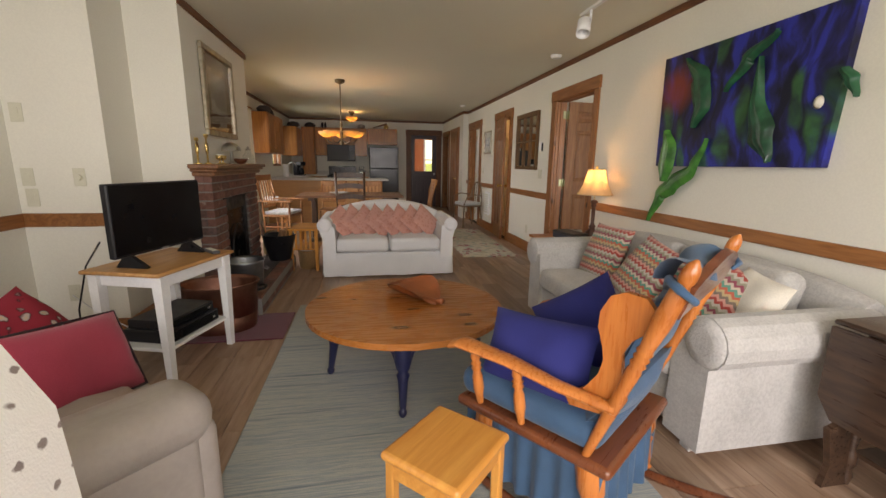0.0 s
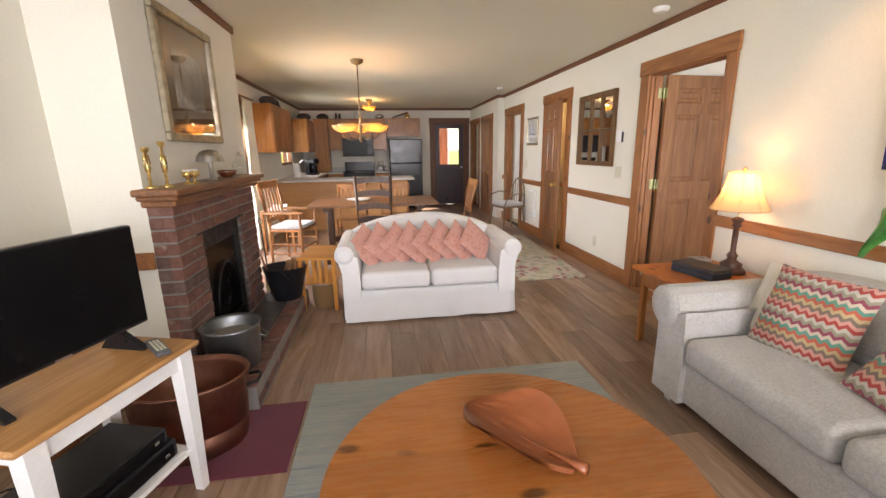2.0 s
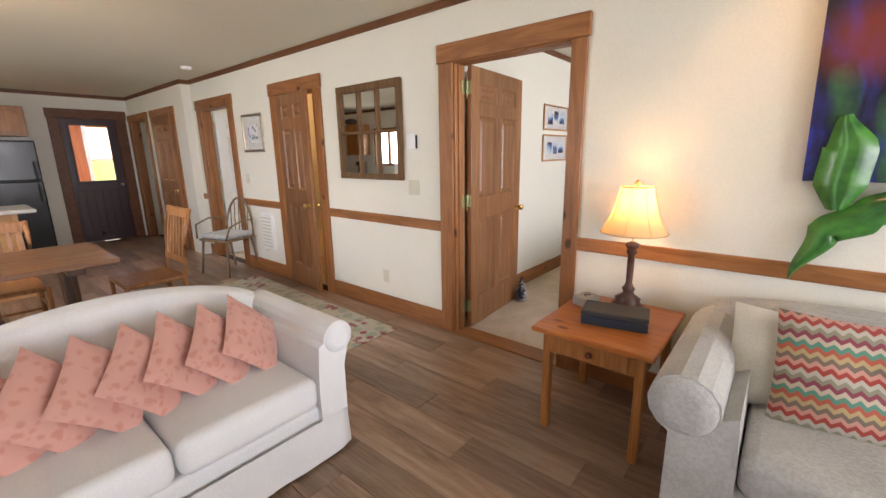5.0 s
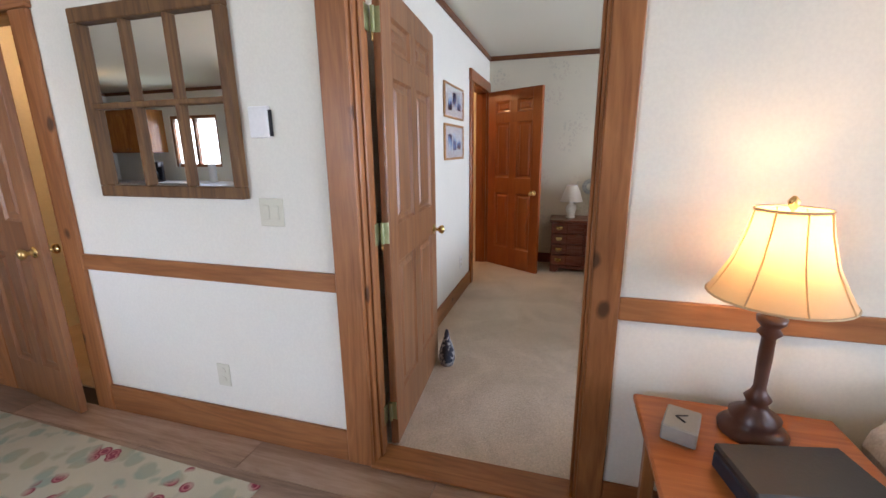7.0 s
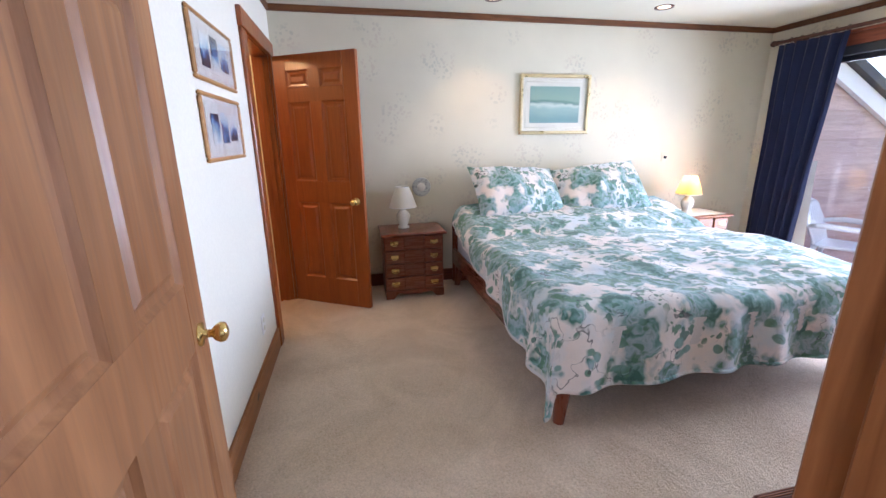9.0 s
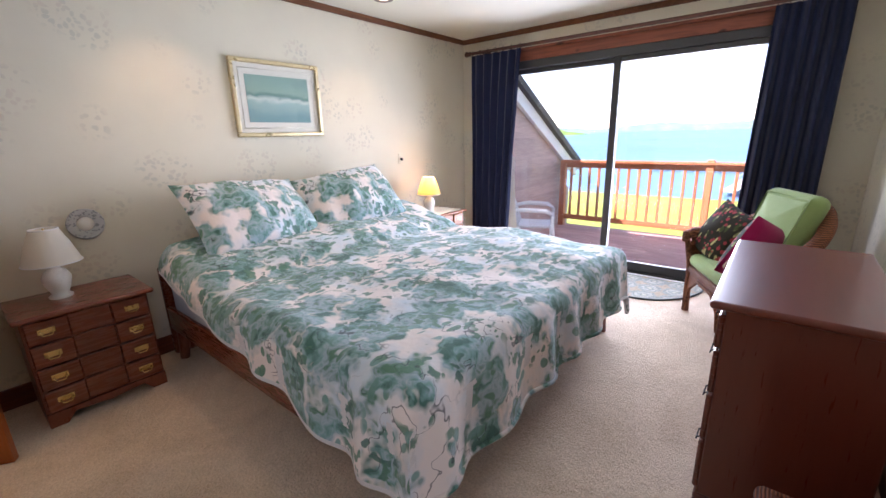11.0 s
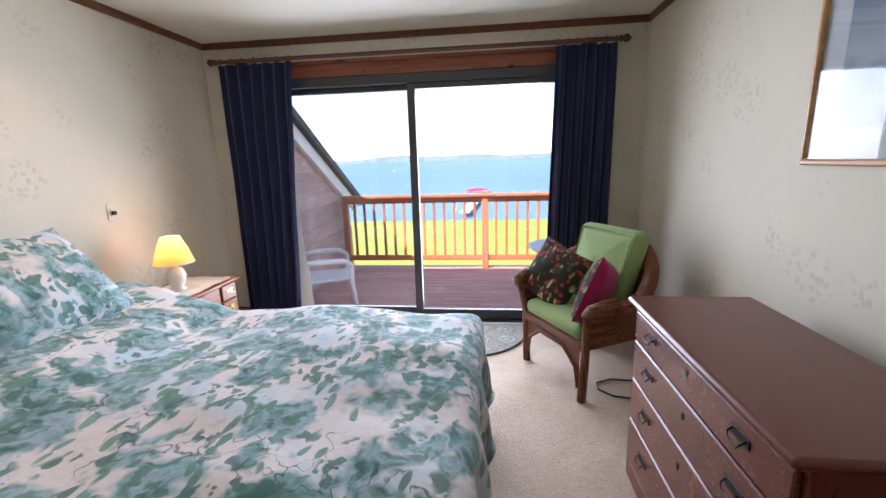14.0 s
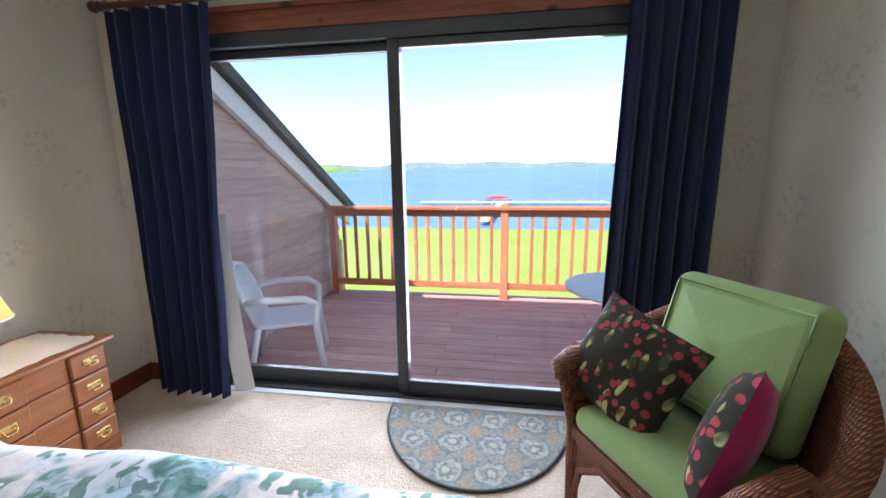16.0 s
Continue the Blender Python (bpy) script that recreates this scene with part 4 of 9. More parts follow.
def couch(name, m, w, d, mat, label, cat, seat=0.43, arm=0.62, back=0.74, camel=0.0, arm_w=0.17, skirt=0.03, cushions=2, feet_mat=None, back_cushions=0):
    """A roll-arm seat that faces -y; its base is centred on the front edge's middle."""
    c = thing(name, m, label, cat)
    iw = w - 2 * arm_w
    base = MB()
    base.slab(iw + 0.1, d - 0.06, seat - 0.16 - skirt, 0.025, m=Matrix.Translation((0, d / 2, skirt)))
    part("seat_base", base, mat, c)
    for s in (-1, 1):
        a = MB()
        pts = [(0, skirt), (arm_w * 0.95, skirt), (arm_w * 0.95, arm * 0.66)]
        rr = arm_w * 0.52
        cx, cz = arm_w * 0.78, arm - rr
        pts += [(cx + rr * math.cos(t), cz + rr * math.sin(t)) for t in [radians(-50 + 26 * i) for i in range(10)]]
        pts += [(0.012, arm - 0.10), (0.0, arm * 0.55)]
        if s < 0:
            pts = [(-x, z) for x, z in pts][::-1]
        off = s * iw / 2
        a.prism([(x + off, z) for x, z in pts], 0.0, d - 0.1, "y", smooth=False)
        part("armrest", a, mat, c)
        part("arm_front", MB().lathe([(rr * 0.93, 0), (rr * 0.85, 0.012), (rr * 0.5, 0.018)], 18, pose(off + s * cx, 0, cz, 90)), mat, c)
    bk = MB()

    def fn(u, q):
        x = -w / 2 + 0.03 + (w - 0.06) * u
        h = back + camel * math.sin(math.pi * u) - 0.05 * (abs(2 * u - 1) ** 6)
        yb = d - 0.10
        loop = [(-0.10, skirt), (-0.09, h - 0.10), (-0.06, h - 0.02), (0.0, h), (0.06, h - 0.03), (0.085, h - 0.12), (0.09, skirt)]
        f = q * (len(loop) - 1)
        i = min(int(f), len(loop) - 2)
        a_, b_ = loop[i], loop[i + 1]
        fr = f - i
        y = a_[0] + (b_[0] - a_[0]) * fr
        z = a_[1] + (b_[1] - a_[1]) * fr
        return x, yb + y + 0.05 * (z - 0.4), z
    bk.grid(fn, 24, 18)
    for e in (0, 1):
        lp = [fn(e, j / 18) for j in range(19)]
        bk.add(lp, [tuple(range(19)) if e else tuple(range(19))[::-1]])
    part("backrest", bk, mat, c)
    cw = iw / cushions
    for k in range(cushions):
        x = -iw / 2 + cw * (k + 0.5)
        part("seat_cushion", MB().slab(cw - 0.008, d - 0.20, 0.155, 0.045, m=Matrix.Translation((x, (d - 0.22) / 2 + 0.0, seat - 0.155)), crown=0.02), mat, c)
    for k in range(back_cushions):
        bw = iw / back_cushions
        x = -iw / 2 + bw * (k + 0.5)
        part("back_cushion", MB().slab(bw - 0.02, 0.36, 0.16, 0.06, m=pose(x, d - 0.22, seat + 0.13, 74), crown=0.03), mat, c)
    for x in (-iw / 2 - arm_w * 0.5, iw / 2 + arm_w * 0.5):
        for y in (0.06, d - 0.12):
            part("foot", MB().box(x - 0.03, x + 0.03, y - 0.03, y + 0.03, 0, skirt + 0.02, 0.004), feet_mat or mat, c)
    return c


def pillow(m, mat, label, w=0.42, d=0.42, h=0.15, group="", seed=0, piping=None):
    mb = MB().puff(w, d, h, 0.4, 1.0, m=None, wob=0.02, seed=seed)
    if piping is None:
        return solid("throw_pillow", mb, mat, m, label, "pillow", group)
    t = thing("throw_pillow", m, label, "pillow", group)
    part("cover", mb, mat, t)
    ring = [(a * w / 2 * 0.985, b * d / 2 * 0.985, 0) for a, b in ((-1, -1), (1, -1), (1, 1), (-1, 1))]
    part("piping", MB().tube(ring, 0.006, closed=True), piping, t, "dark piping")
    return t


def slip_skirt(c, w, d, h=0.20):
    """A loose hem round the foot of a slipcover."""
    cs = ((-w / 2, 0.0), (w / 2, 0.0), (w / 2, d), (-w / 2, d), (-w / 2, 0.0))

    def fn(u, q):
        a = min(4 * u, 3.9999)
        k = int(a)
        f = a - k
        nx, ny = ((0, -1), (1, 0), (0, 1), (-1, 0))[k]
        o = (1 - q) * (0.018 + 0.010 * noise.noise((u * 38, 1, q))) + 0.004
        x = cs[k][0] + (cs[k + 1][0] - cs[k][0]) * f
        y = cs[k][1] + (cs[k + 1][1] - cs[k][1]) * f
        return x + nx * o, y + ny * o, 0.008 + 0.010 * (1 - q) * (1 + noise.noise((u * 30, 4, 0))) + h * q
    s_ = MB()
    s_.grid(fn, 120, 5)
    part("skirt", s_, SLIP, c, "loose white hem")


ls = couch("loveseat", pose(0.40, 4.80, 0), 1.46, 0.84, SLIP, "white slipcovered camel-back loveseat", "sofa", 0.43, 0.66, 0.69, 0.115, 0.15, 0.035, 2)
slip_skirt(ls, 1.43, 0.78)
for k in range(8):
    pillow(pose(-0.11 + 0.138 * k, 5.12 + 0.008 * (k % 3), 0.575 + 0.006 * (k % 2), 64, 0, 38) @ pose(0, 0, 0, 0, 0, 36 + 4 * (k % 2)), PINK, "dusty pink damask pillow leaning in a row", 0.31, 0.34, 0.085, "pink pillows on the loveseat", k)
couch("sofa", pose(1.535, 2.54, 0, 0, 0, -90), 1.94, 0.92, TWEED, "light grey boucle sofa with rolled arms", "sofa", 0.44, 0.66, 0.74, 0.02, 0.22, 0.05, 2, back_cushions=2)
for k, (x, y, z, rx, rz, spin) in enumerate(((1.93, 3.03, 0.615, 68, -86, 0), (1.90, 2.51, 0.60, 56, -86, -13), (1.90, 2.03, 0.60, 58, -80, -20))):
    pillow(pose(x, y, z, rx, 0, rz) @ pose(0, 0, 0, 0, 0, spin), CHEVRON, "zigzag multicolour pillow on the grey sofa", 0.43, 0.43, 0.14, "zigzag pillows", k)
FRILL = fabric("cream_lace", (0.75, 0.70, 0.60, 1), 0.9, 200)
pillow(pose(1.97, 1.83, 0.62, 66, 6, -100), FRILL, "white fringed pillow on the sofa", 0.30, 0.30, 0.13, seed=9)
pillow(pose(2.03, 3.19, 0.59, 66, 4, -80), FRILL, "cream lace pillow behind the zigzag one", 0.40, 0.40, 0.12, seed=11)

# coffee table
TABLETOP = wood("honey_pine_top", srgb(172, 106, 52), srgb(158, 94, 44), 0, 0.27, 0.45, 0.8, knots=1.0, bump=0.02, rings=1.4)
NAVY = plain("navy_paint", (0.012, 0.014, 0.05, 1), 0.35, 0.1)
ct = thing("coffee_table", pose(0.375, 2.545, 0.012), "round honey pine coffee table on navy legs", "coffee table")
for k in range(5):
    y0, y1 = -0.56 + 0.224 * k, -0.56 + 0.224 * (k + 1)
    ang = []
    n = 14
    lim = lambda y: math.sqrt(max(0.0, 0.56 ** 2 - y * y))
    right = [(lim(y0 + (y1 - y0) * i / n), y0 + (y1 - y0) * i / n) for i in range(n + 1)]
    left = [(-x, y) for x, y in right[::-1]]
    part("plank", MB().prism(right + left, 0.405, 0.437 - 0.0004 * (k % 2), "z"), TABLETOP, ct)
part("apron", MB().box(-0.34, 0.34, -0.018, 0.018, 0.31, 0.405, 0.004).box(-0.018, 0.018, -0.34, 0.34, 0.311, 0.4045, 0.004), NAVY, ct, "navy painted apron")
LEG = [(0, 0.012), (0.03, 0.020), (0.07, 0.022), (0.10, 0.014), (0.14, 0.018), (0.45, 0.026), (0.52, 0.034), (0.56, 0.024), (0.6, 0.034), (0.7, 0.045), (1, 0.05)]
for a in (-7, 83, 173, 263):
    c_, s_ = math.cos(radians(a)), math.sin(radians(a))
    part("leg", MB().turned((0.45 * c_, 0.45 * s_, 0), (0.39 * c_, 0.39 * s_, 0.405), LEG, 12), NAVY, ct, "turned navy leg")
    part("bracket", MB().prism([(0.10, 0.402), (0.40, 0.402), (0.42, 0.20), (0.37, 0.30), (0.24, 0.37)], -0.016, 0.014, "y", m=pose(0, 0, 0, 0, 0, a)), NAVY, ct)
    part("knee", MB().prism([(-0.17, 0.404), (0.17, 0.404), (0.16, 0.385), (0.09, 0.355), (0.055, 0.32), (0.035, 0.25), (-0.035, 0.25), (-0.055, 0.32), (-0.09, 0.355), (-0.16, 0.385)], -0.405, -0.375, "y", m=pose(0, 0, 0, 0, 0, a + 90)), NAVY, ct, "curved navy knee bracket")
lf = MB()
def leaf_fn(u, q):
    wd = 0.135 * math.sin(math.pi * min(1, u * 0.97 + 0.015)) ** 0.7
    b = 2 * q - 1
    return -0.2 + 0.38 * u, b * wd, 0.015 + 0.07 * b * b * math.sin(math.pi * u) + 0.006 * math.sin(b * 22 + u * 8) + 0.02 * (1 - u)
lf.grid(leaf_fn, 20, 16)
q = MB()
q.grid(lambda u, w_: tuple(Vector(leaf_fn(u, w_)) - Vector((0, 0, 0.008))), 20, 16)
lf.add(q.v, [f[::-1] for f in q.f], True)
lf.tube([(-0.2, 0, 0.03), (0.0, 0, 0.014), (0.17, 0, 0.02), (0.21, 0, 0.025)], [0.004, 0.007, 0.010, 0.018])
solid("leaf_bowl", lf, plain("terracotta_leaf", srgb(150, 82, 46), 0.35, 0.2, 12, 0.2, 60, coat=0.3), pose(0.44, 2.67, 0.448, 0, 0, -52) @ Matrix.Diagonal((1.12, 1.1, 1.1, 1.0)), "carved leaf-shaped brown bowl on the table", "bowl")

# rugs


def striped():
    t = NT("striped_rug", 0.95, 0, 0.1, 0, 0.2)
    v = t.coords(rand=False)
    x, y, z = t.xyz(v)
    st = t.n("ShaderNodeTexNoise", Scale=1.0, Detail=6.0, Roughness=0.8)
    mp = t.n("ShaderNodeMapping")
    mp.inputs["Scale"].default_value = (0.6, 26.0, 1.0)
    t.link(v, mp.inputs["Vector"])
    t.link(mp.outputs[0], st.inputs["Vector"])
    c = t.ramp(st.outputs["Fac"], [(0.30, (0.10, 0.14, 0.16, 1)), (0.41, (0.25, 0.29, 0.295, 1)), (0.48, (0.44, 0.43, 0.37, 1)), (0.53, (0.24, 0.29, 0.30, 1)), (0.60, (0.42, 0.42, 0.38, 1)), (0.68, (0.20, 0.25, 0.27, 1)), (0.75, (0.50, 0.47, 0.39, 1))])
    t.color(c)
    t.bump(t.math('ADD', t.noise(v, 220.0, 1.0), t.math('MULTIPLY', st.outputs["Fac"], 0.6)), 0.5, 0.006)
    return t.mat


solid("area_rug", MB().box(-0.85, 0.85, -1.62, 1.62, 0.001, 0.011, 0.004), striped(), pose(0.415, 2.27, 0), "faded blue-grey striped woven area rug", "rug")


def floral_rug():
    t = NT("floral_runner", 0.95, 0, 0.1, 0, 0.2)
    v = t.coords(rand=False)
    w_ = t.warp(v, 9.0, 0.10)
    leaves = t.ramp(t.voro(w_, 9.0), [(0.34, 0.75), (0.48, 0.0)])
    fl = t.math('MULTIPLY', t.ramp(t.voro(v, 2.6), [(0.36, 1.0), (0.42, 0.0)]), t.ramp(t.voro(v, 15.0), [(0.42, 1.0), (0.50, 0.0)]))
    ring = t.ramp(t.math('FRACT', t.math('MULTIPLY', t.voro(v, 15.0), 4.0)), [(0.2, (0.46, 0.16, 0.16, 1)), (0.6, (0.26, 0.03, 0.055, 1))])
    base = t.ramp(t.noise(v, 3.0), [(0.3, (0.48, 0.44, 0.33, 1)), (0.7, (0.56, 0.51, 0.38, 1))])
    lc = t.ramp(t.noise(v, 6.0, 1.0), [(0.4, (0.25, 0.33, 0.27, 1)), (0.6, (0.36, 0.33, 0.22, 1))])
    t.color(t.mix(fl, t.mix(leaves, base, lc), ring))
    t.bump(t.noise(v, 240.0, 1.0), 0.5, 0.004)
    return t.mat


solid("runner_rug", MB().box(-0.39, 0.39, -1.22, 1.22, 0.001, 0.010, 0.004), floral_rug(), pose(1.87, 6.83, 0, 0, 0, -1.5), "cream floral runner with crimson blossoms", "rug")
solid("hearth_mat", MB().box(-0.42, 0.42, -0.27, 0.27, 0.001, 0.009, 0.003), fabric("maroon_mat", (0.13, 0.012, 0.03, 1), 0.95, 200), pose(-0.87, 3.45, 0), "maroon woven mat under the copper boiler", "mat")

# stool
HONEY = wood("honey_wood", srgb(214, 152, 76), srgb(186, 120, 52), 0, 0.35, 0.3, rings=3.0, bump=0.05)
HONEY_Z = wood("honey_wood_upright", srgb(214, 152, 76), srgb(186, 120, 52), 2, 0.35, 0.3, rings=3.0, bump=0.05)
st = thing("stool", pose(0.385, 1.30, 0.012, 0, 0, 45), "square honey-coloured wooden step stool", "stool")
part("seat", MB().slab(0.30, 0.27, 0.03, 0.015, 3, Matrix.Translation((0, 0, 0.41))), HONEY, st)
part("apron", MB().box(-0.13, 0.13, -0.118, -0.10, 0.36, 0.41).box(-0.13, 0.13, 0.10, 0.118, 0.36, 0.41).box(-0.135, -0.117, -0.10, 0.10, 0.36, 0.41).box(0.117, 0.135, -0.10, 0.10, 0.36, 0.41), HONEY, st)
for sx in (-1, 1):
    for sy in (-1, 1):
        part("leg", MB().box(sx * 0.122 - 0.016, sx * 0.122 + 0.016, sy * 0.108 - 0.016, sy * 0.108 + 0.016, 0, 0.41, 0.005), HONEY_Z, st)

# rocking chair
MAPLE = wood("maple_wood", srgb(196, 118, 58), srgb(156, 84, 36), 2, 0.28, 0.4, rings=2.5, bump=0.04)
MAPLE_D = wood("dark_maple_wood", srgb(120, 66, 38), srgb(84, 42, 24), 0, 0.3, 0.35, rings=2.5, bump=0.04)
VELVET = fabric("blue_velvet", (0.040, 0.095, 0.17, 1), 0.6, 500, 0.4, 0.15, 0.25, 0.8)
ROYAL = fabric("royal_blue_cloth", (0.022, 0.026, 0.14, 1), 0.85, 400, 0.12, 0.05, 0.3, 0.5)
rc = thing("rocking_chair", pose(0.91, 1.57, 0.012, 0, 0, -144), "maple rocking chair with blue velvet cushions", "rocking chair")
POST = [(0, 0.013), (0.10, 0.016), (0.30, 0.020), (0.40, 0.018), (0.50, 0.021), (0.52, 0.017), (0.535, 0.023), (0.55, 0.017), (0.565, 0.023), (0.58, 0.017), (0.595, 0.023), (0.61, 0.019), (0.74, 0.026), (0.86, 0.024), (0.90, 0.016), (0.92, 0.021), (0.95, 0.021), (0.975, 0.017), (1.0, 0.004)]
part("seat", MB().slab(0.57, 0.60, 0.04, 0.018, 3, Matrix.Translation((0, -0.02, 0.33))), MAPLE_D, rc, "dark scooped maple seat")
part("seat_cushion", MB().slab(0.53, 0.56, 0.11, 0.05, 4, Matrix.Translation((0, -0.05, 0.37)), crown=0.035), VELVET, rc, "blue velvet seat cushion")
part("cushion_roll", MB().puff(0.50, 0.24, 0.10, 0.4, m=pose(0, 0.20, 0.50, 52), wob=0.03), VELVET, rc, "turned-up velvet cushion edge")
skirt = MB()
def skirt_fn(u, q):
    a = 4 * u
    k = int(min(a, 3.999))
    f = a - k
    cs = ((-0.26, -0.28), (0.26, -0.28), (0.26, 0.25), (-0.26, 0.25), (-0.26, -0.28))
    x = cs[k][0] + (cs[k + 1][0] - cs[k][0]) * f
    y = cs[k][1] + (cs[k + 1][1] - cs[k][1]) * f
    w_ = (0.016 * math.sin(u * 160) + 0.008 * math.sin(u * 67)) * (1 - 0.7 * q)
    nx, ny = ((0, -1), (1, 0), (0, 1), (-1, 0))[k]
    return x + nx * w_, y + ny * w_, 0.09 + 0.24 * q
skirt.grid(skirt_fn, 240, 4)
part("skirt", skirt, VELVET, rc, "pleated blue valance")
ARM_SPIN = [(0, 0.012), (0.15, 0.015), (0.30, 0.021), (0.50, 0.019), (0.60, 0.013), (0.64, 0.020), (0.68, 0.013), (0.72, 0.020), (0.76, 0.013), (0.82, 0.019), (0.92, 0.015), (1, 0.013)]
for s in (-1, 1):
    part("back_post", MB().turned((s * 0.255, 0.19, 0.365), (s * 0.275, 0.42, 1.03), POST, 14), MAPLE, rc)
    arm = [(s * 0.315, -0.31, 0.595), (s * 0.315, -0.27, 0.612), (s * 0.30, -0.08, 0.603), (s * 0.285, 0.10, 0.575), (s * 0.265, 0.27, 0.562)]
    a = MB()
    def arm_fn(u, q, arm=arm):
        f = u * 4
        i = min(int(f), 3)
        p = Vector(arm[i]).lerp(Vector(arm[i + 1]), f - i)
        wd = (0.046 if u < 0.25 else 0.046 - 0.026 * (u - 0.25) / 0.75)
        if u < 0.03:
            wd *= 0.55
        k = 2 * math.pi * q
        return p.x + wd * math.cos(k), p.y, p.z + 0.016 * math.sin(k)
    a.grid(arm_fn, 32, 14)
    a.add([arm_fn(0, j / 14) for j in range(14)], [tuple(range(14))])
    part("armrest", a, MAPLE, rc)
    for y in (-0.22, -0.04):
        part("arm_spindle", MB().turned((s * 0.26, y, 0.365), (s * 0.295, y - 0.01, 0.60), ARM_SPIN, 12), MAPLE, rc)
    part("front_leg", MB().turned((s * 0.25, -0.23, 0.045), (s * 0.23, -0.20, 0.33), LEG[2:], 10), MAPLE, rc)
    part("rear_leg", MB().turned((s * 0.25, 0.24, 0.045), (s * 0.23, 0.20, 0.33), LEG[2:], 10), MAPLE, rc)
    rk = MB()
    def rk_fn(u, q, s=s):
        k = 2 * math.pi * q
        y = -0.42 + 0.98 * u
        return s * 0.25 + 0.016 * math.cos(k), y, 0.022 + 0.16 * (u - 0.5) ** 2 * 1.6 + 0.02 * math.sin(k)
    rk.grid(rk_fn, 20, 10)
    part("rocker", rk, MAPLE_D, rc)
# fiddle-shaped panel: a round head, a waist and a wide foot
splat = [(0.255, 0.905), (0.215, 0.885), (0.190, 0.835), (0.188, 0.785), (0.205, 0.73), (0.212, 0.69), (0.20, 0.64), (0.165, 0.585), (0.105, 0.53), (0.12, 0.505), (0.26, 0.52), (0.285, 0.58), (0.268, 0.66), (0.262, 0.72), (0.285, 0.77), (0.33, 0.81), (0.345, 0.86), (0.31, 0.90)]
part("back_splat", MB().prism(splat, 0.222, 0.246, "x"), MAPLE, rc, "fiddle-shaped maple back panel")
crest = [(-0.27, 0.0)] + [(-0.27 + 0.54 * i / 20, 0.09 + 0.055 * math.sin(math.pi * i / 20)) for i in range(21)] + [(0.27, 0.0)]
part("crest_rail", MB().prism(crest, -0.012, 0.012, "y", m=pose(0, 0.385, 0.875, -19)), MAPLE_D, rc, "arched crest rail")
part("back_cushion", MB().puff(0.40, 0.42, 0.09, 0.4, m=pose(0, 0.255, 0.69, 71), wob=0.03), VELVET, rc, "blue velvet back cushion")
part("cushion_flap", MB().grid(lambda u, q: (-0.06 + 0.32 * u, 0.375 - 0.05 * math.cos(math.pi * q) - 0.012 * math.sin(9 * u), 0.955 + 0.055 * math.sin(math.pi * q) + 0.012 * math.sin(7 * u + 2 * q)), 14, 8), VELVET, rc, "velvet flap over the crest")
for s in (-1, 1):
    part("cushion_tie", MB().tube([(s * 0.20, 0.34, 0.93), (s * 0.255, 0.36, 0.965), (s * 0.305, 0.40, 0.955), (s * 0.29, 0.43, 0.93), (s * 0.24, 0.42, 0.92)], [0.008, 0.013, 0.012, 0.010, 0.006], 8), VELVET, rc, "knotted velvet tie")
RCM = pose(0.91, 1.57, 0.012, 0, 0, -144)
pillow(RCM @ pose(0.15, -0.06, 0.585, 0, 62, 0) @ pose(0, 0, 0, 0, 0, 4), ROYAL, "royal blue pillow along the chair arm", 0.27, 0.42, 0.13, "blue pillows", 3)
pillow(RCM @ pose(-0.14, -0.02, 0.60, 0, 66, 0) @ pose(0, 0, 0, 0, 0, 38), ROYAL, "royal blue pillow standing on its corner", 0.36, 0.36, 0.13, "blue pillows", 5)

# recliner
LEATHER = plain("taupe_leather", (0.40, 0.35, 0.315, 1), 0.42, 0.12, 5, 0.25, 50)
re = thing("recliner", pose(-1.02, 1.48, -0.0, 0, 0, 135), "taupe leather recliner with padded arms", "armchair")
part("base", MB().slab(0.60, 0.80, 0.34, 0.05, m=Matrix.Translation((0, 0.0, 0.04))), LEATHER, re)
part("seat_cushion", MB().slab(0.50, 0.62, 0.16, 0.07, m=Matrix.Translation((0, -0.14, 0.33)), crown=0.04), LEATHER, re)
part("footrest", MB().slab(0.50, 0.30, 0.10, 0.05, m=pose(0, -0.48, 0.22, 80), crown=0.02), LEATHER, re)
for s in (-1, 1):
    part("side_panel", MB().slab(0.20, 0.86, 0.40, 0.05, m=Matrix.Translation((s * 0.36, -0.06, 0.04))), LEATHER, re)
    part("armrest", MB().slab(0.26, 0.92, 0.18, 0.088, 6, m=pose(s * 0.355, -0.08, 0.38, 0, 0, 0), crown=0.01), LEATHER, re)
    part("arm_pleats", MB().slab(0.17, 0.10, 0.36, 0.045, m=Matrix.Translation((s * 0.36, -0.50, 0.08))), LEATHER, re)
part("backrest", MB().slab(0.66, 0.70, 0.24, 0.10, 5, m=pose(0, 0.52, 0.62, 72), crown=0.05), LEATHER, re)
part("lever", MB().rod((-0.47, -0.25, 0.28), (-0.52, -0.30, 0.30), 0.012), DARK_METAL, re)
RED = fabric("raspberry_cloth", (0.36, 0.045, 0.075, 1), 0.85, 400)
DARKPIPE = plain("dark_piping", (0.03, 0.012, 0.015, 1), 0.8)
def floral_red():
    t = NT("red_floral_cloth", 0.9, 0, 0.2)
    v = t.coords(rand=False)
    w_ = t.warp(v, 22.0, 0.04)
    c = t.ramp(t.voro(w_, 19.0), [(0.10, (0.50, 0.38, 0.26, 1)), (0.20, (0.42, 0.36, 0.34, 1)), (0.30, (0.10, 0.02, 0.025, 1)), (0.36, (0.28, 0.025, 0.04, 1))], 'LINEAR')
    t.color(c)
    return t.mat
pillow(pose(-0.80, 1.70, 0.585, 58, 4, 60), RED, "raspberry pillow with dark piping", 0.36, 0.30, 0.15, seed=2, piping=DARKPIPE)
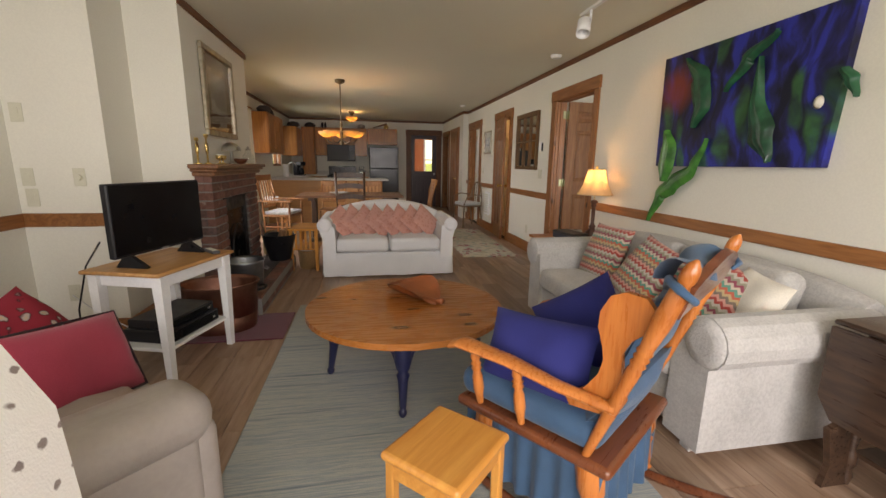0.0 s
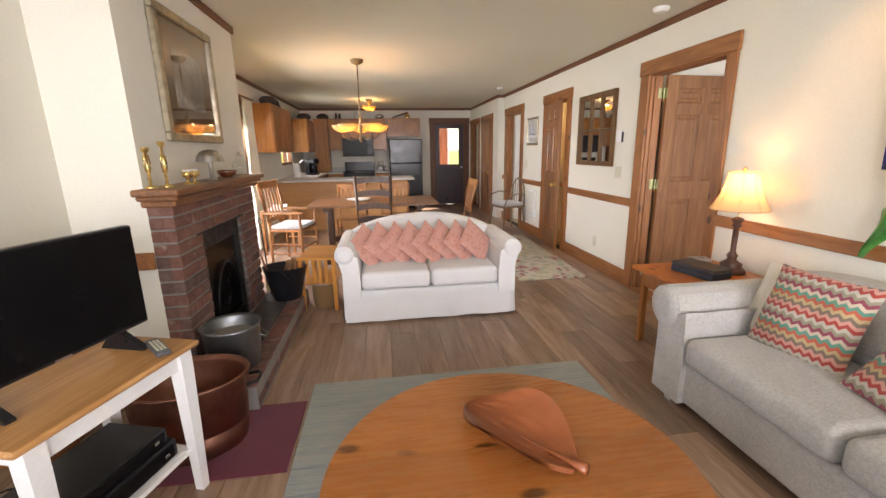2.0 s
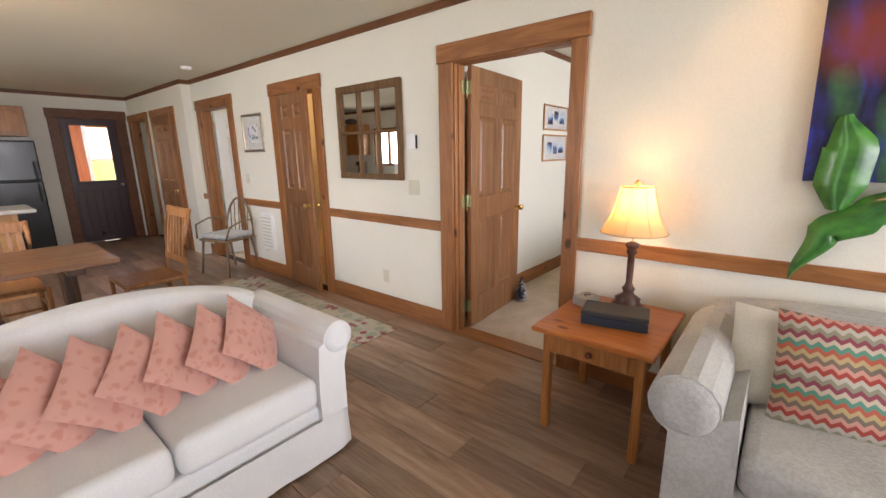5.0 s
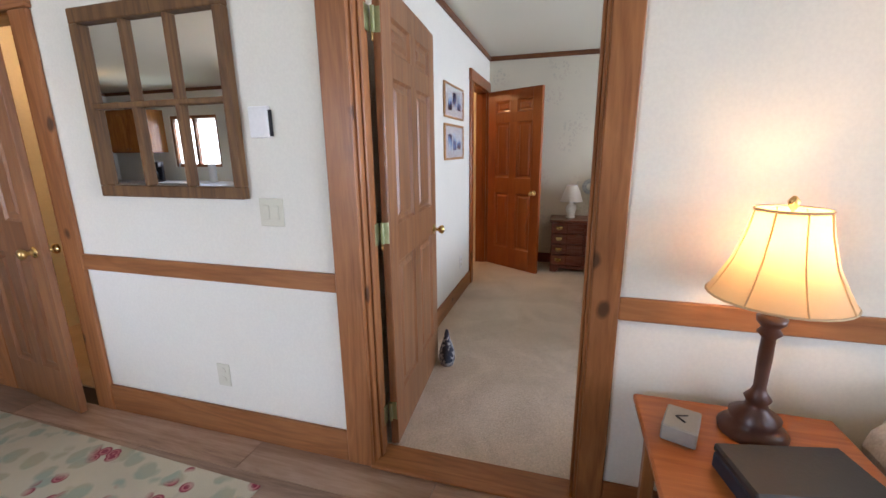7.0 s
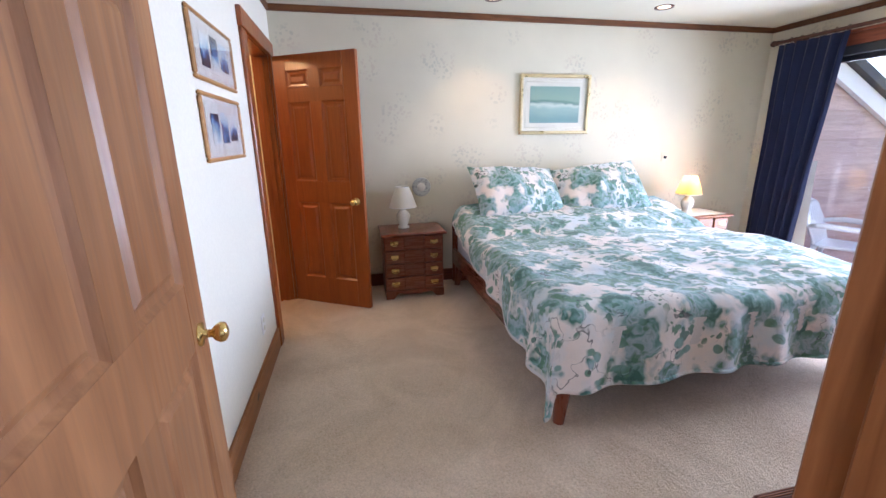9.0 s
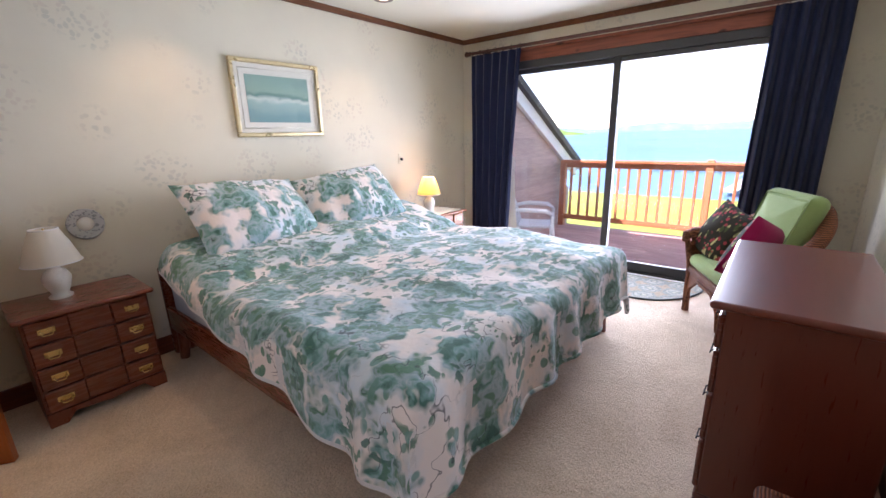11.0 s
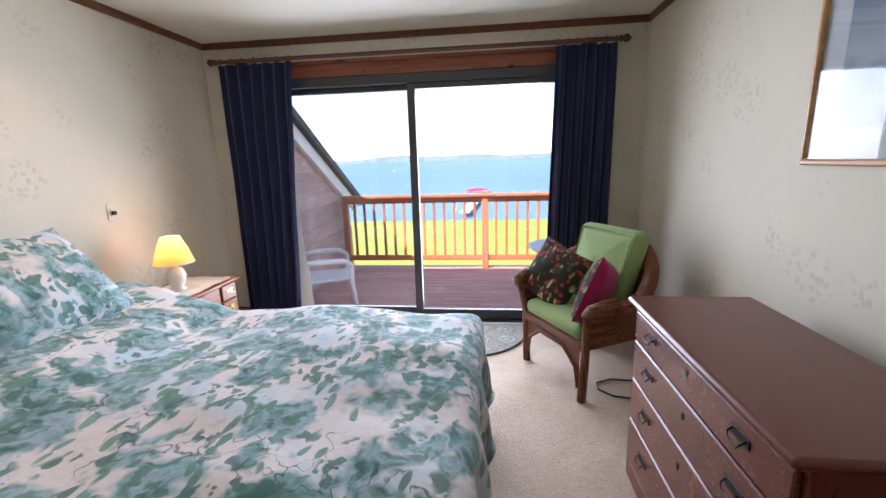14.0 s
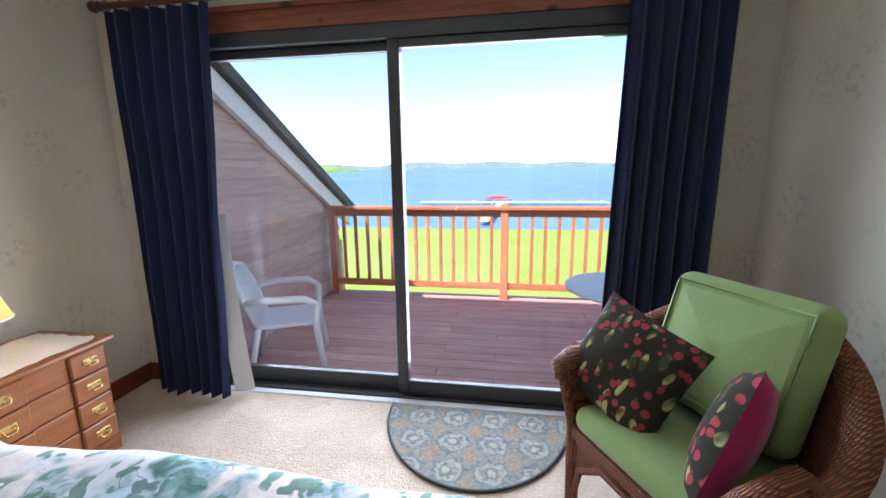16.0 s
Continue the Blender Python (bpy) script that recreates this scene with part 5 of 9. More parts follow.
pillow(pose(-1.10, 1.93, 0.565, 52, -14, 86), floral_red(), "dark red floral pillow on the recliner", 0.38, 0.38, 0.15, seed=4)

# printed armchair beside the start
def sprig():
    t = NT("white_sprig_cloth", 0.9, 0, 0.2, 0, 0.3)
    v = t.coords(rand=False)
    mp = t.n("ShaderNodeMapping")
    mp.inputs["Scale"].default_value = (0.55, 1.0, 1.6)
    mp.inputs["Rotation"].default_value = (0, 0.5, 0)
    t.link(t.warp(v, 60.0, 0.012), mp.inputs["Vector"])
    s_ = t.ramp(t.voro(mp.outputs[0], 26.0, rand=0.25), [(0.17, 1.0), (0.24, 0.0)])
    t.color(t.mix(t.math('MULTIPLY', s_, 0.9), (0.80, 0.79, 0.75, 1), (0.16, 0.11, 0.09, 1)))
    t.bump(t.noise(v, 300.0, 1.0), 0.3, 0.003)
    return t.mat
SPRIG = sprig()
ac = thing("wing_chair", pose(-0.495, 0.165, 0, 0, 0, 4), "white wing chair with small brown sprigs", "armchair")
part("seat_base", MB().slab(0.60, 0.72, 0.34, 0.04, m=Matrix.Translation((0, 0, 0.05))), SPRIG, ac)
part("seat_cushion", MB().slab(0.52, 0.58, 0.14, 0.05, m=Matrix.Translation((0, -0.06, 0.38)), crown=0.03), SPRIG, ac)
wing = [(-0.38, 0.0), (0.38, 0.0), (0.375, 0.30), (0.355, 0.60), (0.33, 0.76), (0.27, 0.86), (0.0, 0.92), (-0.27, 0.86), (-0.33, 0.76), (-0.355, 0.60), (-0.375, 0.30)]
part("backrest", MB().prism(wing, -0.075, 0.075, "y", m=pose(0, 0.40, 0.22, -8)), SPRIG, ac)
for s in (-1, 1):
    part("armrest", MB().slab(0.14, 0.72, 0.60, 0.05, m=Matrix.Translation((s * 0.36, -0.05, 0.05))), SPRIG, ac)
for x in (-0.3, 0.3):
    for y in (-0.28, 0.28):
        part("foot", MB().rod((x, y, 0), (x, y, 0.06), 0.022), MAPLE_D, ac)
# television corner
OAKTOP = wood("oak_top", srgb(190, 142, 92), srgb(160, 112, 66), 0, 0.4, 0.1, bump=0.06)
tt = thing("tv_table", pose(-1.055, 2.957, 0, 0, 0, 73), "small table with oak top and white legs", "table")
part("tabletop", MB().slab(0.66, 0.475, 0.022, 0.008, 2, Matrix.Translation((0, 0, 0.638)), k=3), OAKTOP, tt)
for s in (-1, 1):
    part("apron", MB().box(-0.262, 0.262, s * 0.195 - 0.009, s * 0.195 + 0.009, 0.565, 0.637, 0.003), WHITE_PAINT, tt)
    part("apron", MB().box(s * 0.267 - 0.009, s * 0.267 + 0.009, -0.18, 0.18, 0.565, 0.637, 0.003), WHITE_PAINT, tt)
    for r in (-1, 1):
        lg = MB()
        lg.add([(s * 0.27 + a * w_, r * 0.192 + b * w_, z) for z, w_ in ((0, 0.018), (0.55, 0.028), (0.638, 0.028)) for a, b in ((-1, -1), (1, -1), (1, 1), (-1, 1))],
               [(3, 2, 1, 0)] + [(i * 4 + j, i * 4 + (j + 1) % 4, i * 4 + 4 + (j + 1) % 4, i * 4 + 4 + j) for i in (0, 1) for j in range(4)] + [(8, 9, 10, 11)])
        part("leg", lg, WHITE_PAINT, tt)
part("lower_shelf", MB().box(-0.27, 0.27, -0.19, 0.19, 0.185, 0.205, 0.003), WHITE_PAINT, tt)
for nm, z0, h, wx, dy, lab in (("video_recorder", 0.206, 0.075, 0.43, 0.30, "black video recorder on the lower shelf"), ("disc_player", 0.282, 0.055, 0.40, 0.26, "black disc player stacked on the recorder")):
    o = thing(nm, pose(-1.045, 2.957, z0, 0, 0, 73), lab, "video player")
    part("case", MB().box(-wx / 2, wx / 2, -dy / 2, dy / 2, 0, h, 0.006), BLACK, o)
    part("front_panel", MB().box(-wx / 2 + 0.02, wx / 2 - 0.02, -dy / 2 - 0.006, -dy / 2, 0.008, h - 0.01, 0.003), SCREEN, o)
    part("button", MB().box(wx / 2 - 0.07, wx / 2 - 0.05, -dy / 2 - 0.010, -dy / 2 - 0.006, h / 2 - 0.008, h / 2 + 0.004, 0.002), STEEL, o)
tv = thing("television", pose(-1.06, 2.96, 0.661, 0, 0, 72) @ Matrix.Diagonal((1.06, 1, 1, 1)), "flat black television on two angled feet", "television")
part("case", MB().box(-0.315, 0.315, -0.018, 0.022, 0.068, 0.465, 0.006).box(-0.19, 0.19, 0.02, 0.05, 0.10, 0.32, 0.01), BLACK, tv)
part("screen", MB().box(-0.307, 0.307, -0.0215, -0.0185, 0.083, 0.458, 0.001), SCREEN, tv)
for s in (-1, 1):
    part("stand_foot", MB().prism([(-0.10, 0), (0.09, 0), (0.03, 0.072), (0.0, 0.072), (-0.10, 0.008)], s * 0.21 - 0.013, s * 0.21 + 0.013, "x"), BLACK, tv)
part("badge", MB().box(-0.025, 0.025, -0.0205, -0.018, 0.071, 0.078), STEEL, tv)
rm = thing("remote_control", pose(-0.85, 3.13, 0.661, 0, 0, 40), "grey remote control on the oak top", "remote")
part("case", MB().slab(0.05, 0.17, 0.02, 0.009, 3), plain("grey_plastic", (0.09, 0.09, 0.095, 1), 0.4), rm)
for i in range(6):
    for j in range(3):
        part("button", MB().box(-0.016 + j * 0.012, -0.008 + j * 0.012, -0.06 + i * 0.02, -0.05 + i * 0.02, 0.02, 0.022), IVORY, rm)
solid("power_cord", MB().tube([(-1.30, 2.80, 0.80), (-1.40, 2.82, 0.66), (-1.52, 2.90, 0.38), (-1.62, 3.05, 0.10), (-1.60, 3.25, 0.02), (-1.42, 3.28, 0.015), (-1.2, 3.30, 0.02)], 0.005), BLACK, ONE, "black power cord hanging behind the table", "cable")
solid("phone_cord", MB().tube([(-1.86, 3.40, 0.32), (-1.70, 3.36, 0.20), (-1.50, 3.34, 0.08), (-1.36, 3.25, 0.02), (-1.15, 3.22, 0.015)], 0.004), WHITE_PAINT, ONE, "thin white cord along the wall", "cable")


def plate(m, label, kind="switch", w=0.075, h=0.118, n=1, mat=None):
    """A wall plate whose face looks along -y of its pose."""
    p = thing("wall_" + kind, m, label, kind)
    part("cover", MB().box(-w / 2, w / 2, -0.006, 0, -h / 2, h / 2, 0.003), mat or IVORY, p)
    for k in range(n):
        x = (k - (n - 1) / 2) * 0.046
        if kind == "outlet":
            for z in (-0.024, 0.024):
                part("socket", MB().lathe([(0.016, 0), (0.015, 0.003)], 14, pose(x, -0.006, z, 90)), IVORY, p)
        elif kind == "dial":
            part("dial_knob", MB().lathe([(0.02, 0), (0.018, 0.018)], 16, pose(x, -0.006, 0, 90)), IVORY, p)
        else:
            part("rocker_switch", MB().box(x - 0.015, x + 0.015, -0.010, -0.006, -0.03, 0.03, 0.002), IVORY, p)
    return p


EAST = -90  # faces -x
plate(pose(-1.72, 3.43, 1.13), "ivory dimmer dial on cream wall", "dial")
plate(pose(-2.018, 3.43, 1.535), "ivory blank wall plate", "switch")
plate(pose(-2.018, 3.43, 1.13), "ivory double switch beside the corner", "switch")
plate(pose(-2.01, 3.43, 0.995), "ivory switch under another plate", "switch")
plate(pose(-1.86, 3.43, 0.33), "ivory wall outlet near the floor", "outlet")
plate(pose(XW, 5.60, 1.14, 0, 0, EAST), "ivory two-gang rocker switch", "switch", 0.118, 0.118, 2)
plate(pose(XW, 5.98, 0.33, 0, 0, EAST), "ivory outlet above the baseboard", "outlet")
plate(pose(XW, 8.42, 1.14, 0, 0, EAST), "ivory switch beside the doorway", "switch")
plate(pose(XW, 8.10, 0.33, 0, 0, EAST), "white outlet near hall chair", "outlet")
tm = thing("thermostat", pose(XW, 5.60, 1.50, 0, 0, EAST), "white thermostat with dark side slot", "thermostat")
part("case", MB().box(-0.045, 0.045, -0.028, 0, -0.06, 0.06, 0.005), WHITE_PAINT, tm)
part("dark_slot", MB().box(0.045, 0.049, -0.022, -0.002, -0.055, 0.045, 0.001), BLACK, tm)

# fireplace
BRICK = NT("old_brick", 0.85, 0, 0.3)
v = BRICK.coords()
oi = BRICK.n("ShaderNodeObjectInfo")
bc = BRICK.ramp(oi.outputs["Random"], [(0.0, (0.10, 0.070, 0.066, 1)), (0.3, (0.17, 0.082, 0.064, 1)), (0.55, (0.25, 0.105, 0.075, 1)), (0.8, (0.12, 0.095, 0.092, 1)), (1.0, (0.28, 0.135, 0.10, 1))])
bn = BRICK.noise(v, 26.0, 5.0)
sp = BRICK.ramp(BRICK.noise(v, 9.0, 3.0), [(0.66, 0.0), (0.74, 0.55)])
BRICK.color(BRICK.mix(sp, BRICK.mix(0.45, bc, BRICK.ramp(bn, [(0.3, (0.05, 0.03, 0.028, 1)), (0.7, (0.26, 0.13, 0.10, 1))])), (0.42, 0.36, 0.32, 1)))
BRICK.bump(bn, 0.6, 0.01)
BRICK = BRICK.mat
MORTAR = plain("grey_mortar", (0.23, 0.21, 0.195, 1), 0.95, 0.15, 12, 0.4, 80)
SOOT = plain("black_soot", (0.012, 0.011, 0.010, 1), 0.9, 0.3, 8, 0.3, 30)
fp = tagged(thing("fireplace", ONE, "dark red brick fireplace with wooden mantel", "fireplace"), kind="structure")
FX0, FX1, FY0, FY1, FZ = -1.17, -1.045, 3.835, 5.19, 1.13
OY0, OY1, OZ = 4.14, 4.84, 0.93
core = cuts(MB(), "y", FY0 + 0.008, FY1 - 0.008, FX0, FX1 - 0.008, 0.0, FZ, [(OY0, OY1, 0.0, OZ)])
part("mortar_core", core, MORTAR, fp)
def brick_mesh(lx, ly, lz):
    me = MB().box(0, lx, 0, ly, 0, lz, 0.004).mesh("brick")
    me.materials.append(BRICK)
    return me
BL, BH, BG = 0.198, 0.058, 0.0125
course = 0
rb = random.Random(5)
cache = {}
z = 0.164
while z + BH < FZ + 0.012:
    y = FY0 - (0.105 if course % 2 else 0.0)
    while y < FY1 - 0.02:
        a, b_ = max(y, FY0), min(y + BL, FY1)
        y += BL + BG
        segs = [(a, b_)]
        if z < OZ - 0.005:
            segs = [(p, q_) for p, q_ in ((a, min(b_, OY0)), (max(a, OY1), b_)) if q_ - p > 0.03]
        for p, q_ in segs:
            if q_ - p < 0.03:
                continue
            key = round(q_ - p, 3)
            if key not in cache:
                cache[key] = brick_mesh(0.06, key, BH)
            part("brick", cache[key], None, fp, m=pose(FX1 - 0.058 + rb.uniform(-0.002, 0.002), p, z))
    # end face towards the alcove
    key = ("end", course % 2)
    if key not in cache:
        cache[key] = brick_mesh(0.068, 0.06, BH)
    part("brick", cache[key], None, fp, m=pose(FX0 + 0.001, FY0 + 0.001 - 0.002, z))
    z += BH + BG
    course += 1
part("lintel", MB().box(FX1 - 0.07, FX1 + 0.002, OY0 - 0.06, OY1 + 0.06, OZ - 0.004, OZ + 0.006), DARK_METAL, fp, "thin black steel lintel")
# firebox
fbx = MB()
fbx.box(-1.62, -1.17, OY0 - 0.04, OY0, 0.14, OZ).box(-1.62, -1.17, OY1, OY1 + 0.04, 0.14, OZ).box(-1.66, -1.62, OY0, OY1, 0.14, OZ).box(-1.66, -1.17, OY0, OY1, OZ, OZ + 0.04)
part("metal_insert", cuts(MB(), "y", OY0, OY1, FX1 - 0.06, FX1 - 0.03, 0.15, OZ, [(OY0 + 0.07, OY1 - 0.07, 0.24, OZ - 0.12)]), DARK_METAL, fp, "black metal surround")
part("glass_door", MB().box(FX1 - 0.05, FX1 - 0.045, OY0 + 0.07, OY1 - 0.07, 0.24, OZ - 0.12), SCREEN, fp, "smoked glass doors")
ga = MB()
for k in range(7):
    yy = OY0 + 0.10 + k * (OY1 - OY0 - 0.2) / 6
    ga.rod((FX1 - 0.02, yy, 0.15), (FX1 - 0.02, yy, 0.26), 0.006)
ga.rod((FX1 - 0.02, OY0 + 0.06, 0.26), (FX1 - 0.02, OY1 - 0.06, 0.26), 0.008).rod((FX1 - 0.02, OY0 + 0.06, 0.16), (FX1 - 0.02, OY1 - 0.06, 0.16), 0.008)
ga.tube([(FX1 - 0.026, OY0 + 0.13 + 0.5 * i / 12, 0.30 + 0.36 * math.sin(math.pi * i / 12) ** 0.5) for i in range(13)], 0.007)
part("grate", ga, DARK_METAL, fp)
MANTEL = wood("mantel_wood", srgb(146, 98, 64), srgb(108, 68, 42), 1, 0.4, 0.15)
mt = MB()
mt.box(FX0, FX1 + 0.095, FY0 - 0.12, FY1 + 0.06, 1.19, 1.225, 0.008)
mt.box(FX0, FX1 + 0.07, FY0 - 0.085, FY1 + 0.045, 1.165, 1.19, 0.008)
mt.box(FX0, FX1 + 0.04, FY0 - 0.05, FY1 + 0.03, 1.13, 1.165, 0.008)
part("mantel_shelf", mt, MANTEL, fp, "stepped wooden mantel shelf")
# hearth
he = tagged(thing("hearth", ONE, "raised hearth of dark tile with brick edge", "hearth"), kind="structure")
part("hearth_core", MB().box(FX1 - 0.03, -0.70, 3.68, 5.36, 0.0, 0.145), MORTAR, he)
TILE = plain("charcoal_tile", (0.075, 0.068, 0.066, 1), 0.55, 0.25, 9, 0.2, 40)
for i in range(5):
    part("tile", MB().box(FX1 + 0.003, -0.82, 3.69 + i * 0.334, 4.015 + i * 0.334, 0.140, 0.156, 0.003), TILE, he)
hb = brick_mesh(0.105, 0.092, 0.06)
hb2 = brick_mesh(0.05, 0.20, 0.056)
for i in range(16):
    part("brick", hb, None, he, m=pose(-0.81, 3.685 + i * 0.1045, 0.098 + rb.uniform(-0.002, 0.002), 0, 0, rb.uniform(-1, 1)))
for i in range(8):
    part("brick", hb2, None, he, m=pose(-0.747, 3.685 + i * 0.2095, 0.02))

# on and round the hearth
COPPER = metal("aged_copper", (0.40, 0.19, 0.13, 1), 0.36, 0.45, 7.0, 0.25)
cb_ = thing("copper_boiler", pose(-0.93, 3.455, 0.010, 0, 0, 10) @ Matrix.Diagonal((0.96, 0.94, 1.08, 1.0)), "oval dented copper boiler", "boiler")
body = MB().lathe([(0.20, 0.0), (0.205, 0.02), (0.212, 0.10), (0.208, 0.105), (0.214, 0.11), (0.222, 0.30), (0.232, 0.315), (0.232, 0.328), (0.222, 0.33), (0.218, 0.31), (0.205, 0.04), (0.0, 0.035)], 28, sx=1.2, sy=0.92, cap=False)
part("body", body, COPPER, cb_)
part("rim", MB().tube([(0.282 * math.cos(a), 0.216 * math.sin(a), 0.328) for a in [2 * math.pi * i / 32 for i in range(32)]], 0.007, closed=True), COPPER, cb_)
for s in (-1, 1):
    part("handle", MB().tube([(s * 0.27, -0.06, 0.27), (s * 0.32, -0.055, 0.275), (s * 0.335, 0, 0.28), (s * 0.32, 0.055, 0.275), (s * 0.27, 0.06, 0.27)], 0.008), DARK_METAL, cb_)
part("kindling", MB().slab(0.40, 0.28, 0.10, 0.05, 3, Matrix.Translation((0, 0, 0.05))), plain("straw_kindling", (0.42, 0.32, 0.17, 1), 0.9, 0.4, 20, 0.5, 40), cb_)
GALV = metal("galvanised_steel", (0.30, 0.32, 0.34, 1), 0.42, 0.35, 9.0, 0.1)
ap = thing("ash_pot", pose(-0.885, 3.94, 0.157) @ Matrix.Diagonal((1.16, 1.16, 1.02, 1.0)), "galvanised metal pot streaked with ash", "pot")
part("body", MB().lathe([(0.115, 0.0), (0.122, 0.01), (0.135, 0.24), (0.145, 0.26), (0.140, 0.265), (0.130, 0.245), (0.112, 0.02), (0, 0.018)], 24, cap=False), GALV, ap)
part("ash", MB().lathe([(0.124, 0.19), (0.06, 0.21), (0.0, 0.205)], 20, cap=False), plain("grey_ash", (0.25, 0.24, 0.23, 1), 1.0), ap)
part("handle", MB().tube([(0.14, -0.03, 0.2), (0.165, -0.02, 0.18), (0.165, 0.02, 0.18), (0.14, 0.03, 0.2)], 0.006), GALV, ap)
bk_ = thing("coal_scuttle", pose(-0.83, 5.12, 0.157), "black tapered coal scuttle", "bucket")
part("body", MB().lathe([(0.115, 0.0), (0.12, 0.01), (0.182, 0.28), (0.19, 0.285), (0.186, 0.29), (0.175, 0.28), (0.11, 0.02), (0, 0.018)], 24, cap=False, sy=0.9), BLACK, bk_)
part("handle", MB().tube([(0.0, -0.165, 0.28), (0.03, -0.172, 0.25), (0.06, -0.15, 0.20)], 0.005), DARK_METAL, bk_)
lg_ = MB()
for i, (x, y, rx, ry) in enumerate(((0.02, 0.0, 18, 10), (-0.05, 0.03, -12, 20))):
    lg_.rod((x, y, 0.06), (x + 0.10 * math.sin(radians(ry)) * 3, y + 0.1 * math.sin(radians(rx)) * 3, 0.33), 0.035, n=10)
solid("split_log", lg_, wood("bark_wood", srgb(150, 112, 76), srgb(92, 64, 44), 2, 0.9, 0.0), pose(-0.83, 5.12, 0.157), "split kindling logs standing in the scuttle", "logs")
bs = thing("hearth_broom", pose(-0.95, 5.14, 0.22, -4, -14, 0), "hearth broom with twisted handle leaning", "broom")
part("handle", MB().turned((0, 0, 0.16), (0, 0, 0.60), [(0, 0.010), (0.3, 0.008), (0.5, 0.011), (0.7, 0.008), (0.95, 0.012), (1, 0.006)]), MAPLE_D, bs)
part("bristles", MB().lathe([(0.055, 0.0), (0.05, 0.05), (0.03, 0.14), (0.012, 0.18)], 12, sy=0.5), plain("broom_straw", (0.40, 0.29, 0.13, 1), 0.9, 0.3, 30, 0.6, 60), bs)
pk = MB().rod((0, 0, 0), (0, 0, 0.62), 0.007).tube([(0, 0, 0.62), (0.02, 0, 0.66), (0, 0, 0.69), (-0.02, 0, 0.66), (0, 0, 0.62)], 0.005)
solid("fire_poker", pk, DARK_METAL, pose(-1.00, 5.24, 0.157, -3, -3, 0), "black iron poker leaning on brick", "poker")

# mantel things
SILVER = metal("tarnished_silver", (0.55, 0.53, 0.49, 1), 0.3)
CLEAR = glassy("clear_glass", (0.94, 0.96, 0.95, 1))
WAX = plain("cream_wax", (0.72, 0.68, 0.58, 1), 0.5)
for k, y in enumerate((4.01, 4.07)):
    c = thing("candlestick", pose(-1.13 + 0.05 * k, y - 0.17, 1.226), "tall slim brass candlestick", "candlestick", "candlesticks on the mantel")
    part("stem", MB().lathe([(0.028, 0), (0.028, 0.006), (0.008, 0.012), (0.006, 0.17 + 0.03 * k), (0.016, 0.18 + 0.03 * k), (0.018, 0.20 + 0.03 * k)], 14), BRASS, c)
    part("ring_handle", MB().tube([(0, 0.03 * math.cos(a), 0.12 + 0.05 * math.sin(a)) for a in [2 * math.pi * i / 14 for i in range(14)]], 0.004, closed=True), BRASS, c)
for k in range(2):
    c = thing("votive_holder", pose(-1.04, 4.05 + 0.085 * k, 1.226), "small brass and glass votive holder", "candle holder", "votives on the mantel")
    part("holder", MB().lathe([(0.024, 0), (0.022, 0.005), (0.008, 0.012), (0.008, 0.032), (0.026, 0.04), (0.03, 0.07), (0.027, 0.07), (0.022, 0.042), (0, 0.04)], 16, cap=False), BRASS, c)
    part("candle", MB().lathe([(0.022, 0.042), (0.022, 0.078), (0.018, 0.08)], 14), WAX, c)
c = thing("mushroom_lamp", pose(-1.06, 4.45, 1.226), "small silver mushroom-shaped lamp", "lamp")
part("stem", MB().lathe([(0.030, 0), (0.030, 0.006), (0.018, 0.012), (0.014, 0.12)], 16), SILVER, c)
part("shade", MB().lathe([(0.085, 0.115), (0.083, 0.12), (0.078, 0.145), (0.06, 0.172), (0.032, 0.188), (0.006, 0.193)], 22), SILVER, c)
solid("wooden_bowl", MB().lathe([(0.03, 0), (0.055, 0.02), (0.066, 0.045), (0.062, 0.05), (0.05, 0.022), (0, 0.012)], 20, cap=False), MAPLE_D, pose(-1.06, 4.72, 1.226), "small dark wooden bowl on the mantel", "bowl")
c = thing("glass_jug", pose(-1.07, 5.05, 1.226), "squat glass jug with metal stopper", "jug")
part("body", MB().lathe([(0.045, 0), (0.058, 0.02), (0.058, 0.08), (0.03, 0.12), (0.026, 0.14)], 18), CLEAR, c)
part("stopper", MB().lathe([(0.03, 0.14), (0.03, 0.15), (0.012, 0.155), (0.012, 0.17), (0.004, 0.18)], 14), SILVER, c)
part("lever", MB().tube([(0.0, -0.035, 0.155), (0, 0, 0.165), (0, 0.035, 0.155)], 0.005), SILVER, c)


